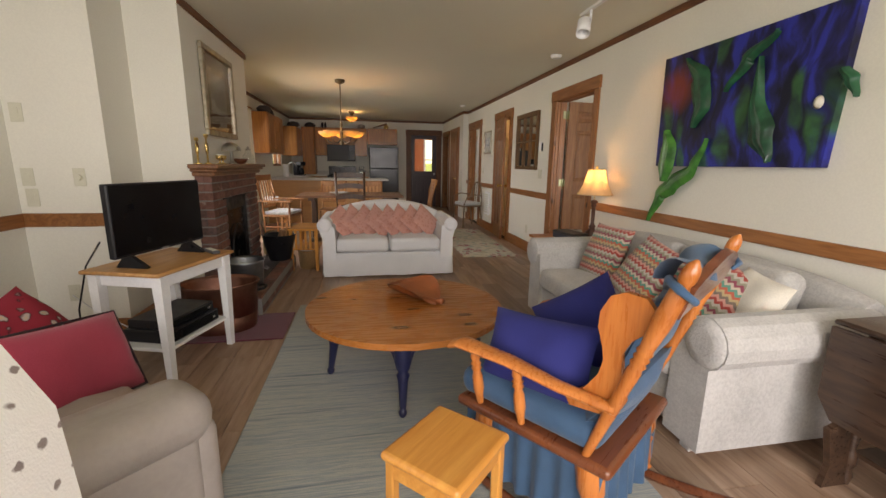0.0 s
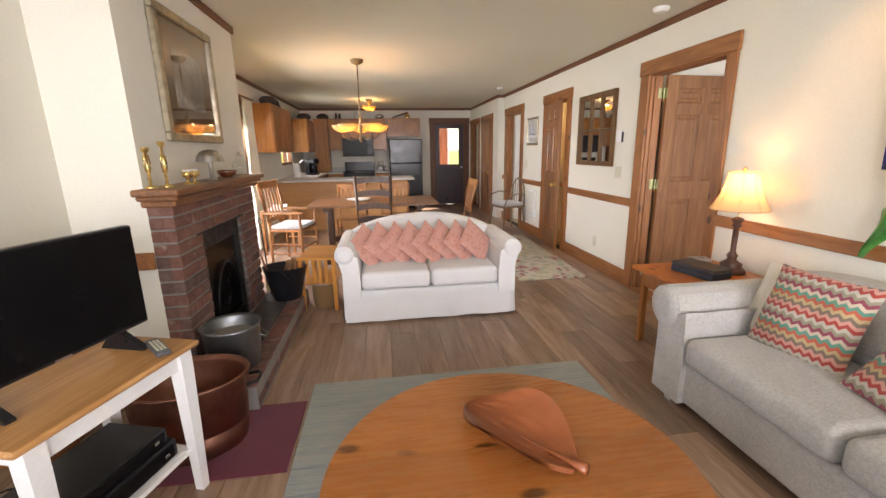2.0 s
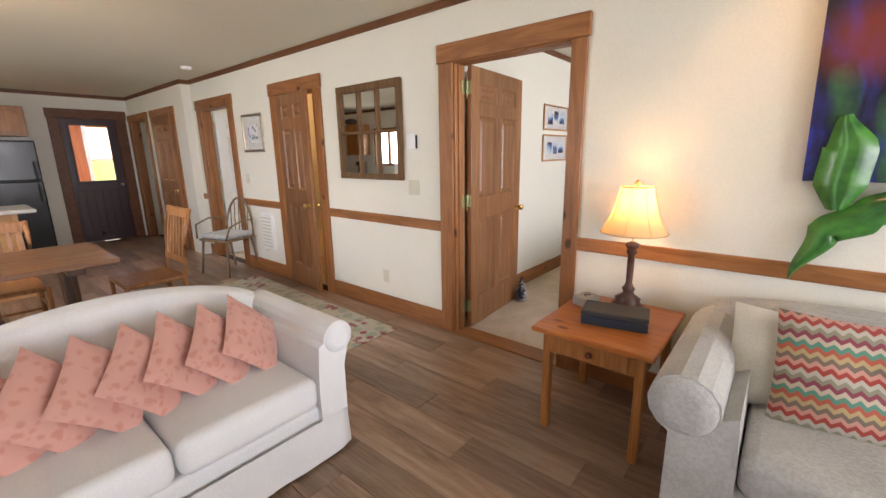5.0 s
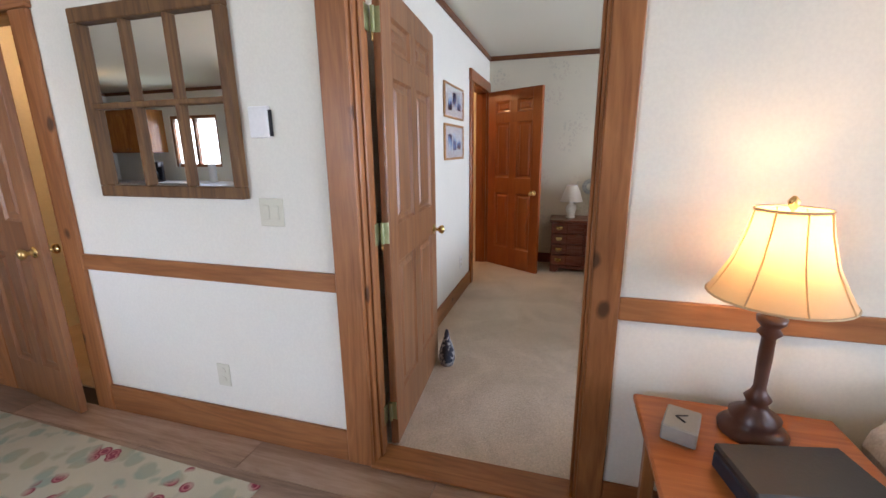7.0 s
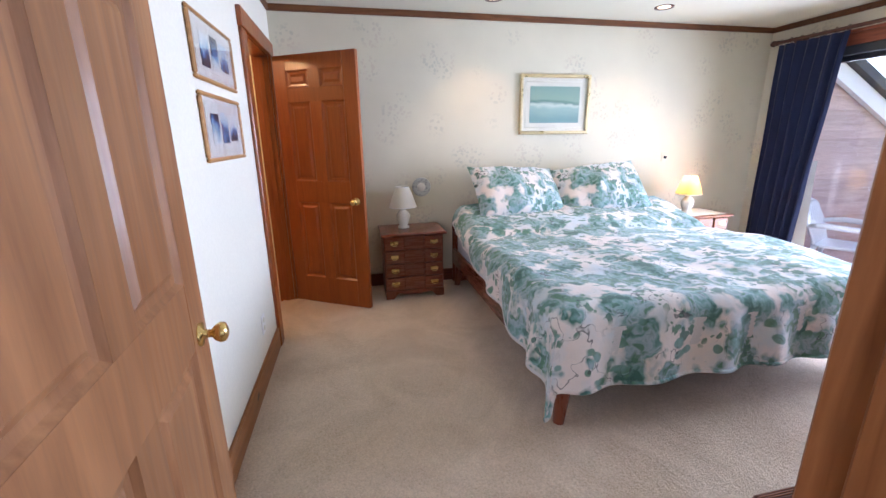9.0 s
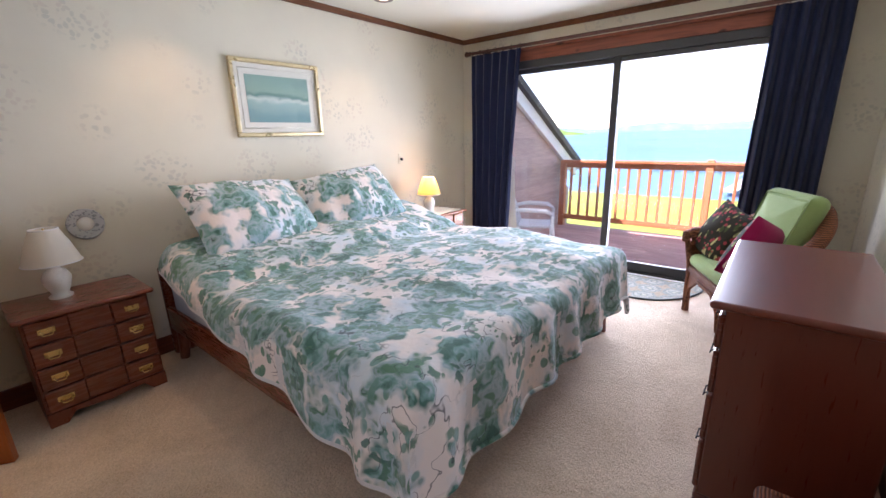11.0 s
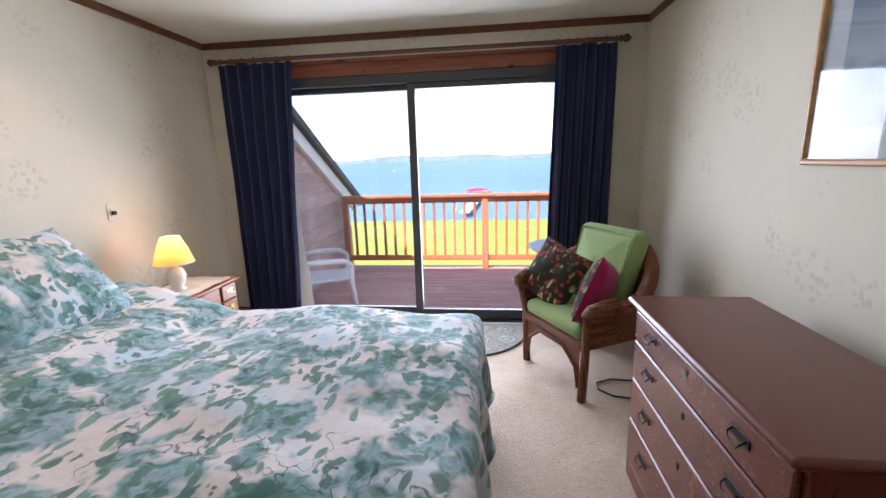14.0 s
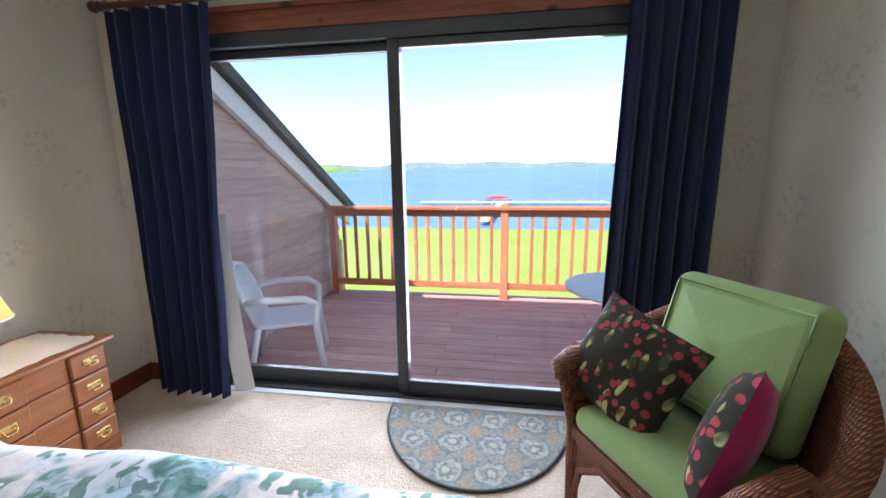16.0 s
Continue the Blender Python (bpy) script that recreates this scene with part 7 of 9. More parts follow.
def dining_chair(name, m, label, mat, slats="ladder", arms=False, cushion=None, h=1.08, w=0.44, group=""):
    """Faces -y, on its base."""
    c = thing(name, m, label, "chair", group)
    hw = w / 2
    for s in (-1, 1):
        part("leg", MB().rod((s * hw, -0.20, 0), (s * hw, -0.20, 0.46 if not arms else 0.66), 0.017), mat, c)
        part("back_post", MB().tube([(s * hw * 0.95, 0.20, 0), (s * hw * 0.95, 0.20, 0.46), (s * hw * 0.97, 0.24, 0.8), (s * hw, 0.30, h)], 0.018, 8), mat, c)
        part("stretcher", MB().rod((s * hw, -0.20, 0.16), (s * hw * 0.95, 0.20, 0.16), 0.010), mat, c)
        part("stretcher", MB().rod((s * hw, -0.20, 0.28), (s * hw * 0.95, 0.20, 0.28), 0.010), mat, c)
        if arms:
            part("armrest", MB().box(s * hw - 0.03, s * hw + 0.03, -0.25, 0.25, 0.655, 0.68, 0.006), mat, c)
    part("stretcher", MB().rod((-hw, -0.20, 0.22), (hw, -0.20, 0.22), 0.011), mat, c)
    part("stretcher", MB().rod((-hw, 0.20, 0.20), (hw, 0.20, 0.20), 0.011), mat, c)
    part("seat", MB().slab(w, 0.43, 0.035, 0.014, 3, Matrix.Translation((0, 0, 0.43))), mat, c)
    if slats == "ladder":
        for i in range(4):
            z = 0.57 + i * (h - 0.66) / 3
            y = 0.205 + 0.085 * max(0, (z - 0.5) / (h - 0.5))
            pts = [(-hw, z)] + [(-hw + w * k / 10, z + 0.065 + 0.022 * math.sin(math.pi * k / 10)) for k in range(11)] + [(hw, z)] + [(hw - w * k / 10, z + 0.018 * math.sin(math.pi * k / 10)) for k in range(1, 10)]
            part("slat", MB().prism(pts, y - 0.007, y + 0.007, "y"), mat, c)
    else:
        part("top_rail", MB().box(-hw, hw, 0.27, 0.295, h - 0.09, h, 0.006), mat, c)
        part("lower_rail", MB().box(-hw, hw, 0.205, 0.225, 0.55, 0.60, 0.004), mat, c)
        for i in range(6):
            x = -hw + 0.05 + i * (w - 0.1) / 5
            part("slat", MB().box(x - 0.014, x + 0.014, -0.006, 0.006, 0, h - 0.66, 0.002, m=pose(0, 0.215, 0.59, -8.5)), mat, c)
    if cushion:
        part("seat_cushion", MB().slab(w - 0.03, 0.40, 0.05, 0.022, 3, Matrix.Translation((0, -0.01, 0.465)), crown=0.015), cushion, c)
    return c


BLUECUSH = fabric("slate_cushion", (0.14, 0.17, 0.21, 1), 0.9)
PALECUSH = damask("pale_floral_cushion", (0.70, 0.70, 0.68, 1), (0.42, 0.44, 0.46, 1), 30.0)
dining_chair("ladder_chair", pose(-0.07, 6.62, 0, 0, 0, 180), "dark ladder-back chair with slate cushion", DARKOAK, "ladder", False, BLUECUSH, 1.12, 0.40, "dining chairs")
dining_chair("slat_chair", pose(1.00, 7.22, 0, 0, 0, -90), "pale oak slat-back dining chair", OAK, "slats", False, None, 1.0, 0.44, "dining chairs")
dining_chair("carver_chair", pose(-1.13, 7.02, 0, 0, 0, 78), "pale oak armchair with floral seat cushion", OAK, "slats", True, PALECUSH, 1.05, 0.50, "dining chairs")
dining_chair("slat_chair", pose(-0.42, 7.72, 0, 0, 0, 0), "pale oak chair behind the dining table", OAK, "slats", False, None, 0.92, 0.42, "dining chairs")
dining_chair("slat_chair", pose(0.22, 7.72, 0, 0, 0, 0), "pale oak chair behind the dining table", OAK, "slats", False, None, 0.92, 0.42, "dining chairs")
# low stand with papers by the patio window
sd = thing("window_stand", pose(-1.42, 7.62, 0), "oak stand with papers by the window", "side table")
part("tabletop", MB().box(-0.22, 0.22, -0.22, 0.22, 0.60, 0.62, 0.005), OAKX, sd)
for a in (-1, 1):
    for b_ in (-1, 1):
        part("leg", MB().box(a * 0.19 - 0.018, a * 0.19 + 0.018, b_ * 0.19 - 0.018, b_ * 0.19 + 0.018, 0, 0.60, 0.004), OAK, sd)
solid("paper_stack", MB().box(-0.11, 0.11, -0.15, 0.15, 0, 0.03, 0.002).box(-0.09, 0.11, -0.13, 0.14, 0.031, 0.05, 0.002), plain("paper", (0.7, 0.7, 0.7, 1), 0.8, 0.1, 20), pose(-1.42, 7.60, 0.621, 0, 0, 10), "stack of papers and books", "papers")

# bentwood hall chair
hc = thing("bentwood_chair", pose(2.20, 8.55, 0, 0, 0, -75), "bent-twig chair with pale cushion", "chair")
TWIG = wood("twig_wood", srgb(150, 128, 104), srgb(96, 78, 62), 2, 0.6, 0.0)
part("back_hoop", MB().tube([(-0.24 * math.cos(a), 0.18 + 0.05 * math.sin(a), 0.42 + 0.48 * math.sin(a)) for a in [math.pi * i / 16 for i in range(17)]], 0.013, 8), TWIG, hc)
for i in range(5):
    x = -0.14 + 0.07 * i
    part("back_spindle", MB().rod((x, 0.18, 0.43), (x * 1.1, 0.22, 0.42 + 0.48 * math.sqrt(max(0, 1 - (x * 1.1 / 0.24) ** 2))), 0.006), TWIG, hc)
for s in (-1, 1):
    part("arm_hoop", MB().tube([(s * 0.23, 0.18, 0.64), (s * 0.30, 0.0, 0.66), (s * 0.30, -0.18, 0.60), (s * 0.25, -0.22, 0.44)], 0.011, 8), TWIG, hc)
    part("leg", MB().tube([(s * 0.20, -0.18, 0.42), (s * 0.24, -0.22, 0)], 0.014, 8), TWIG, hc)
    part("leg", MB().tube([(s * 0.20, 0.18, 0.42), (s * 0.22, 0.24, 0)], 0.014, 8), TWIG, hc)
part("seat", MB().slab(0.46, 0.44, 0.03, 0.012, 3, Matrix.Translation((0, 0, 0.41))), TWIG, hc)
part("seat_cushion", MB().slab(0.42, 0.40, 0.06, 0.028, 3, Matrix.Translation((0, 0, 0.44)), crown=0.02), PALECUSH, hc)
# wall heater behind it
wh = thing("wall_heater", pose(XW, 8.02, 0.52, 0, 0, EAST), "small white wall heater grille", "heater")
part("case", MB().box(-0.13, 0.13, -0.03, 0, -0.22, 0.22, 0.006), WHITE_PAINT, wh)
for i in range(9):
    part("louvre", MB().box(-0.11, 0.11, -0.036, -0.03, -0.18 + i * 0.042, -0.16 + i * 0.042, 0.001), IVORY, wh)

# curtain of the patio window
SHEER = fabric("cream_curtain", (0.72, 0.68, 0.56, 1), 0.95, 300, 0.06)
def drape(w, h, pleats, depth, gather=1.0, n=90, seed=0.0, slide=0.0):
    mb = MB()
    def fn(u, q):
        g = 1.0 + (gather - 1.0) * (1 - q) ** 0.8
        x = (u - 0.5) * w * g + slide * (1 - q)
        am = depth * (0.55 + 0.45 * (1 - q)) * (0.8 + 0.4 * noise.noise((u * 5 + seed, q * 1.2, seed)))
        y = am * math.sin(2 * math.pi * pleats * u + 0.7 * math.sin(3 * u + seed)) + 0.02 * noise.noise((u * 3, q * 3, seed))
        return x, y, h * q
    mb.grid(fn, n, 14)
    q2 = MB()
    q2.grid(lambda u, q: tuple(Vector(fn(u, q)) + Vector((0, 0.004, 0))), n, 14)
    return mb.add(q2.v, [f[::-1] for f in q2.f], True)
pc_ = thing("patio_curtain", pose(-1.74, 7.82, 0.04, 0, 0, 90), "cream curtain gathered beside the patio window", "curtain")
part("cloth", drape(0.34, 2.06, 4, 0.035), SHEER, pc_)
part("rod", MB().rod((-1.75, 0, 2.09), (0.26, 0, 2.09), 0.012), OAK, pc_)

# ceiling lights
AMBERGLASS = shade_mat("amber_glass", (0.80, 0.60, 0.32, 1), (1.0, 0.72, 0.36, 1), 0.65, 0.3)
ANTIQUE = metal("antique_brass", (0.20, 0.15, 0.09, 1), 0.4)
ch = thing("chandelier", pose(-0.19, 6.78, 0), "brass chandelier with amber glass bowls", "chandelier")
part("canopy", MB().lathe([(0.02, H - 0.06), (0.07, H - 0.035), (0.075, H)], 20), ANTIQUE, ch)
part("chain_rod", MB().rod((0, 0, 1.80), (0, 0, H - 0.05), 0.007), ANTIQUE, ch)
part("hub", MB().lathe([(0.006, 1.50), (0.02, 1.52), (0.03, 1.56), (0.014, 1.60), (0.024, 1.68), (0.014, 1.78), (0.02, 1.80), (0.008, 1.83)], 16), ANTIQUE, ch)
for k in range(5):
    a = radians(72 * k + 20)
    c_, s_ = math.cos(a), math.sin(a)
    arm_ = part("arm", MB().tube([(0.02 * c_, 0.02 * s_, 1.58), (0.10 * c_, 0.10 * s_, 1.53), (0.19 * c_, 0.19 * s_, 1.55), (0.235 * c_, 0.235 * s_, 1.60), (0.22 * c_, 0.22 * s_, 1.63)], 0.007, 8), ANTIQUE, ch)
    part("glass_bowl", MB().lathe([(0.02, 1.62), (0.055, 1.63), (0.10, 1.66), (0.125, 1.70), (0.122, 1.702), (0.095, 1.665), (0.05, 1.638), (0.0, 1.63)], 20, Matrix.Translation((0.23 * c_, 0.23 * s_, 0)), cap=False), AMBERGLASS, arm_, "amber glass bowl shade")
    lamp("chandelier_light", 'POINT', (-0.19 + 0.23 * c_, 6.78 + 0.23 * s_, 1.69), 0.9, (1.0, 0.62, 0.25), 0.025)
fl = thing("flush_light", pose(-0.15, 10.6, 0), "amber glass flush ceiling light", "ceiling light")
part("canopy", MB().lathe([(0.03, H - 0.10), (0.07, H - 0.02), (0.08, H)], 20), ANTIQUE, fl)
part("glass_bowl", MB().lathe([(0.0, H - 0.22), (0.06, H - 0.215), (0.12, H - 0.18), (0.155, H - 0.13), (0.15, H - 0.128), (0.11, H - 0.175), (0.0, H - 0.205)], 24, cap=False), AMBERGLASS, fl)
part("finial", MB().lathe([(0.004, H - 0.245), (0.012, H - 0.23), (0.008, H - 0.22)], 10), ANTIQUE, fl)
lamp("flush_light_bulb", 'POINT', (-0.15, 10.6, H - 0.13), 3.0, (1.0, 0.64, 0.28), 0.03)

# ---- kitchen ----
CAB = wood("honey_oak_cabinet", srgb(180, 118, 56), srgb(142, 86, 36), 2, 0.35, 0.2)
PANELW = wood("light_oak_panel", srgb(206, 158, 106), srgb(180, 130, 82), 0, 0.4, 0.1, rings=2.0)
LAMINATE = plain("pale_laminate", (0.58, 0.56, 0.52, 1), 0.4, 0.1, 30, 0.02)


def cabinet(name, m, w, d, h, doors, label, arch=True, drawer=0.0, toe=0.0, group="kitchen cabinets"):
    """A cupboard that faces -y; its back at y = 0, left bottom corner at the origin."""
    c = thing(name, m, label, "cabinet", group)
    part("body", MB().box(0, w, -d, 0, toe, h, 0.002), CAB, c)
    if toe:
        part("toe_kick", MB().box(0.002, w - 0.002, -d + 0.06, 0, 0, toe), DARKOAK, c)
    dw = w / doors
    for k in range(doors):
        x0, x1 = k * dw + 0.006, (k + 1) * dw - 0.006
        z0, z1 = toe + 0.012, h - 0.012 - drawer
        dr = part("door", MB().box(x0, x1, -d - 0.019, -d - 0.001, z0, z1, 0.004), CAB, c)
        e_ = 0.055
        top = z1 - e_
        pts = [(x0 + e_, z0 + e_), (x1 - e_, z0 + e_), (x1 - e_, top - (0.06 if arch else 0))]
        if arch:
            cx, hw = (x0 + x1) / 2, (x1 - x0) / 2 - e_
            pts += [(cx + hw * math.cos(a) * 0.85, top - 0.06 + 0.055 * math.sin(a)) for a in [math.pi * (0.02 + 0.96 * i / 10) for i in range(11)]]
            pts += [(x0 + e_, top - 0.06)]
        else:
            pts += [(x0 + e_, top)]
        if top - z0 > 0.12:
            part("raised_panel", MB().prism(pts, -d - 0.026, -d - 0.019, "y"), CAB, dr)
        if drawer:
            g = part("drawer", MB().box(x0, x1, -d - 0.019, -d - 0.001, h - drawer, h - 0.012, 0.004), CAB, c)
            part("drawer_knob", MB().lathe([(0.008, 0), (0.014, 0.02)], 10, pose((x0 + x1) / 2, -d - 0.019, h - drawer / 2, 90)), ANTIQUE, g)
        part("knob", MB().lathe([(0.007, 0), (0.013, 0.02)], 10, pose(x1 - 0.03 if k % 2 == 0 else x0 + 0.03, -d - 0.019, z0 + 0.05 if not toe else z1 - 0.05, 90)), ANTIQUE, dr)
    return c


cabinet("wall_cabinet", pose(-1.17, YB, 1.43), 0.30, 0.33, 0.73, 1, "oak wall cabinet with arched door")
cabinet("wall_cabinet", pose(-0.87, YB, 1.72), 0.74, 0.33, 0.44, 2, "short oak cabinet above the microwave")
cabinet("wall_cabinet", pose(-0.13, YB, 1.43), 0.32, 0.33, 0.73, 1, "oak wall cabinet with arched door")
cabinet("wall_cabinet", pose(0.21, YB, 1.74), 0.80, 0.36, 0.42, 2, "short oak cabinet above the refrigerator")
cabinet("corner_cabinet", pose(-1.50, YB - 0.02, 0.93), 0.32, 0.36, 1.23, 1, "tall amber oak corner cabinet", True)
cabinet("wall_cabinet", pose(XD, 8.15, 1.40, 0, 0, 90), 1.30, 0.33, 0.70, 3, "oak wall cabinets beside the window")
cabinet("wall_cabinet", pose(XD, 11.12, 1.40, 0, 0, 90), 0.85, 0.33, 0.70, 2, "oak wall cabinets in the corner")
cabinet("base_cabinet", pose(-1.22, YB, 0), 0.35, 0.60, 0.88, 1, "oak base cabinet with drawer", False, 0.15, 0.09)
cabinet("base_cabinet", pose(-0.10, YB, 0), 0.32, 0.60, 0.88, 1, "oak base cabinet with drawer", False, 0.15, 0.09)
cabinet("base_cabinet", pose(XD, 9.72, 0, 0, 0, 90), 2.60, 0.60, 0.88, 5, "oak sink base cabinets along the wall", False, 0.15, 0.09)
pn_ = thing("peninsula", pose(0, 0, 0), "light oak panelled kitchen peninsula", "kitchen counter")
part("body", MB().box(XD, 0.48, 9.27, 9.70, 0.0, 0.88, 0.004), PANELW, pn_)
part("end_post", MB().box(0.44, 0.49, 9.24, 9.29, 0.0, 0.88, 0.004), PANELW, pn_)
part("baseboard", MB().box(XD, 0.485, 9.255, 9.27, 0.0, 0.09, 0.003), PANELW, pn_)
wt = thing("worktop", pose(0, 0, 0), "pale speckled laminate worktop with rounded edge", "worktop")
part("bar_top", MB().box(XD + 0.002, 0.62, 9.05, 9.74, 0.885, 0.925, 0.012), LAMINATE, wt)
part("side_top", MB().box(XD + 0.002, -1.22, 9.742, YB - 0.002, 0.885, 0.923, 0.008), LAMINATE, wt)
part("back_top", MB().box(-1.219, -0.87, 11.72, YB - 0.002, 0.885, 0.923, 0.008), LAMINATE, wt)
part("back_top", MB().box(-0.115, 0.225, 11.72, YB - 0.002, 0.885, 0.923, 0.008), LAMINATE, wt)
part("backsplash", MB().box(-1.2, -0.87, YB - 0.018, YB - 0.001, 0.924, 1.02, 0.003), LAMINATE, wt)
part("backsplash", MB().box(-0.11, 0.22, YB - 0.018, YB - 0.001, 0.924, 1.02, 0.003), LAMINATE, wt)
GLOSSBLACK = plain("gloss_black_enamel", (0.010, 0.011, 0.013, 1), 0.2, 0.1, 6, 0.01, spec=0.35)
fr = thing("refrigerator", pose(0.245, 11.62, 0), "black two-door top-freezer refrigerator", "refrigerator")
part("case", MB().box(0, 0.77, 0.06, 0.70, 0.02, 1.67, 0.006), BLACK, fr)
for z0, z1, hz in ((0.06, 1.10, 0.86), (1.115, 1.665, 1.18)):
    d_ = part("door", MB().box(0.002, 0.768, 0.0, 0.058, z0, z1, 0.014), GLOSSBLACK, fr)
    part("handle", MB().box(0.70, 0.725, -0.035, -0.002, hz - 0.05, hz + 0.20, 0.008), BLACK, d_)
rg = thing("range", pose(-0.86, 11.70, 0), "black kitchen range with glass oven door", "stove")
part("body", MB().box(0, 0.735, 0.03, 0.63, 0, 0.90, 0.006), BLACK, rg)
part("cooktop", MB().box(0, 0.735, 0.0, 0.63, 0.901, 0.925, 0.006), GLOSSBLACK, rg)
part("oven_door", MB().box(0.01, 0.725, 0.0, 0.028, 0.20, 0.78, 0.008), GLOSSBLACK, rg)
part("oven_handle", MB().rod((0.06, -0.03, 0.74), (0.675, -0.03, 0.74), 0.011), STEEL, rg)
part("back_panel", MB().box(0, 0.735, 0.55, 0.63, 0.926, 1.15, 0.01), GLOSSBLACK, rg)
for i in range(4):
    part("control_knob", MB().lathe([(0.022, 0), (0.018, 0.02)], 12, pose(0.10 + 0.18 * i, 0.55, 1.06, 90)), BLACK, rg)
mw = thing("microwave", pose(-0.865, 11.95, 1.285), "black over-range microwave oven", "microwave")
part("body", MB().box(0, 0.735, 0.0, 0.39, 0, 0.43, 0.006), BLACK, mw)
part("door", MB().box(0.005, 0.56, -0.02, -0.001, 0.04, 0.42, 0.006), BLACK, mw)
part("control_panel", MB().box(0.575, 0.73, -0.015, -0.001, 0.04, 0.42, 0.004), SCREEN, mw)
part("vent_strip", MB().box(0.005, 0.73, -0.018, -0.001, 0.005, 0.035, 0.003), BLACK, mw)
for i in range(3):
    for j in range(4):
        part("button", MB().box(0.60 + i * 0.04, 0.625 + i * 0.04, -0.018, -0.015, 0.08 + j * 0.05, 0.11 + j * 0.05), plain("dark_button", (0.08, 0.08, 0.08, 1), 0.5) if i + j == 0 else bpy.data.materials["dark_button"], mw)
cm = thing("coffee_maker", pose(-1.45, 11.0, 0.924, 0, 0, 60), "black drip coffee maker on the counter", "coffee maker")
part("body", MB().box(-0.09, 0.09, 0.02, 0.12, 0, 0.33, 0.01).box(-0.09, 0.09, -0.12, 0.02, 0.24, 0.33, 0.01).box(-0.09, 0.09, -0.12, 0.02, 0, 0.025, 0.005), BLACK, cm)
part("carafe", MB().lathe([(0.06, 0.03), (0.07, 0.08), (0.055, 0.16), (0.05, 0.18)], 16, Matrix.Translation((0, -0.05, 0))), SCREEN, cm)
ft = thing("faucet", pose(-1.62, 10.45, 0.924), "tall chrome gooseneck faucet", "faucet")
part("spout", MB().tube([(0, 0, 0), (0, 0, 0.22), (0.04, 0, 0.30), (0.12, 0, 0.32), (0.18, 0, 0.28), (0.19, 0, 0.22)], 0.013, 10), STEEL, ft)
part("base", MB().lathe([(0.035, 0), (0.03, 0.02), (0.016, 0.03)], 14), STEEL, ft)
part("lever", MB().rod((0, 0.05, 0), (0.03, 0.07, 0.08), 0.008), STEEL, ft)
solid("paper_towel", MB().lathe([(0.06, 0), (0.06, 0.27)], 20), WHITE_PAINT, pose(-1.58, 9.95, 0.924), "white paper towel roll on the counter", "paper towel")
kt = thing("kettle", pose(0.03, 12.0, 0.924), "small steel kettle beside the range", "kettle")
part("body", MB().lathe([(0.085, 0), (0.095, 0.03), (0.08, 0.11), (0.04, 0.15), (0.01, 0.16)], 18), STEEL, kt)
part("handle", MB().tube([(-0.07, 0, 0.12), (-0.05, 0, 0.22), (0.05, 0, 0.22), (0.07, 0, 0.12)], 0.008), BLACK, kt)
part("spout", MB().rod((0.07, 0, 0.08), (0.13, 0, 0.14), 0.016, 0.009), STEEL, kt)
DARKPOT = plain("dark_pottery", (0.05, 0.035, 0.03, 1), 0.45, 0.3, 9)
for x, y, z, pr, lab, nm in ((-1.66, 8.6, 2.102, [(0.03, 0), (0.10, 0.03), (0.13, 0.09), (0.08, 0.14)], "dark woven basket on the cabinet", "basket"),
                             (-1.68, 9.2, 2.102, [(0.05, 0), (0.08, 0.05), (0.05, 0.13), (0.03, 0.16)], "small dark jar on the cabinet", "jar"),
                             (-1.62, 11.5, 2.102, [(0.10, 0), (0.16, 0.05), (0.12, 0.12), (0.03, 0.14)], "dark covered pot on the cabinet", "pot"),
                             (-1.30, 12.15, 2.162, [(0.12, 0), (0.15, 0.05), (0.09, 0.11), (0.02, 0.13)], "dark covered pot on the cabinet", "pot"),
                             (-0.98, 12.15, 2.162, [(0.03, 0), (0.03, 0.10), (0.012, 0.13), (0.012, 0.15)], "dark bottle on the cabinet", "bottle"),
                             (-0.90, 12.15, 2.162, [(0.03, 0), (0.03, 0.09), (0.012, 0.12), (0.012, 0.14)], "dark bottle on the cabinet", "bottle"),
                             (-0.50, 12.15, 2.162, [(0.04, 0), (0.05, 0.06), (0.03, 0.14), (0.02, 0.18)], "pale stoneware jug on the cabinet", "jug"),
                             (0.05, 12.15, 2.162, [(0.07, 0), (0.10, 0.04), (0.10, 0.08), (0.05, 0.11)], "steel pot on the cabinet", "pot"),
                             (0.72, 12.15, 2.162, [(0.06, 0), (0.07, 0.06), (0.05, 0.10), (0.03, 0.12)], "small brass pot on the cabinet", "pot")):
    solid(nm, MB().lathe(pr, 18), STEEL if "steel" in lab else WAX if "pale" in lab else BRASS if "brass" in lab else DARKPOT, pose(x, y, z), lab, nm)
mp_ = MB().rod((0.36, 12.14, 2.19), (0.72, 12.14, 2.30), 0.016, 0.02).rod((0.72, 12.14, 2.163), (0.72, 12.14, 2.32), 0.02)
solid("coffee_mill", mp_, MAPLE_D, ONE, "wooden long-handled mill on the cabinet", "mill")

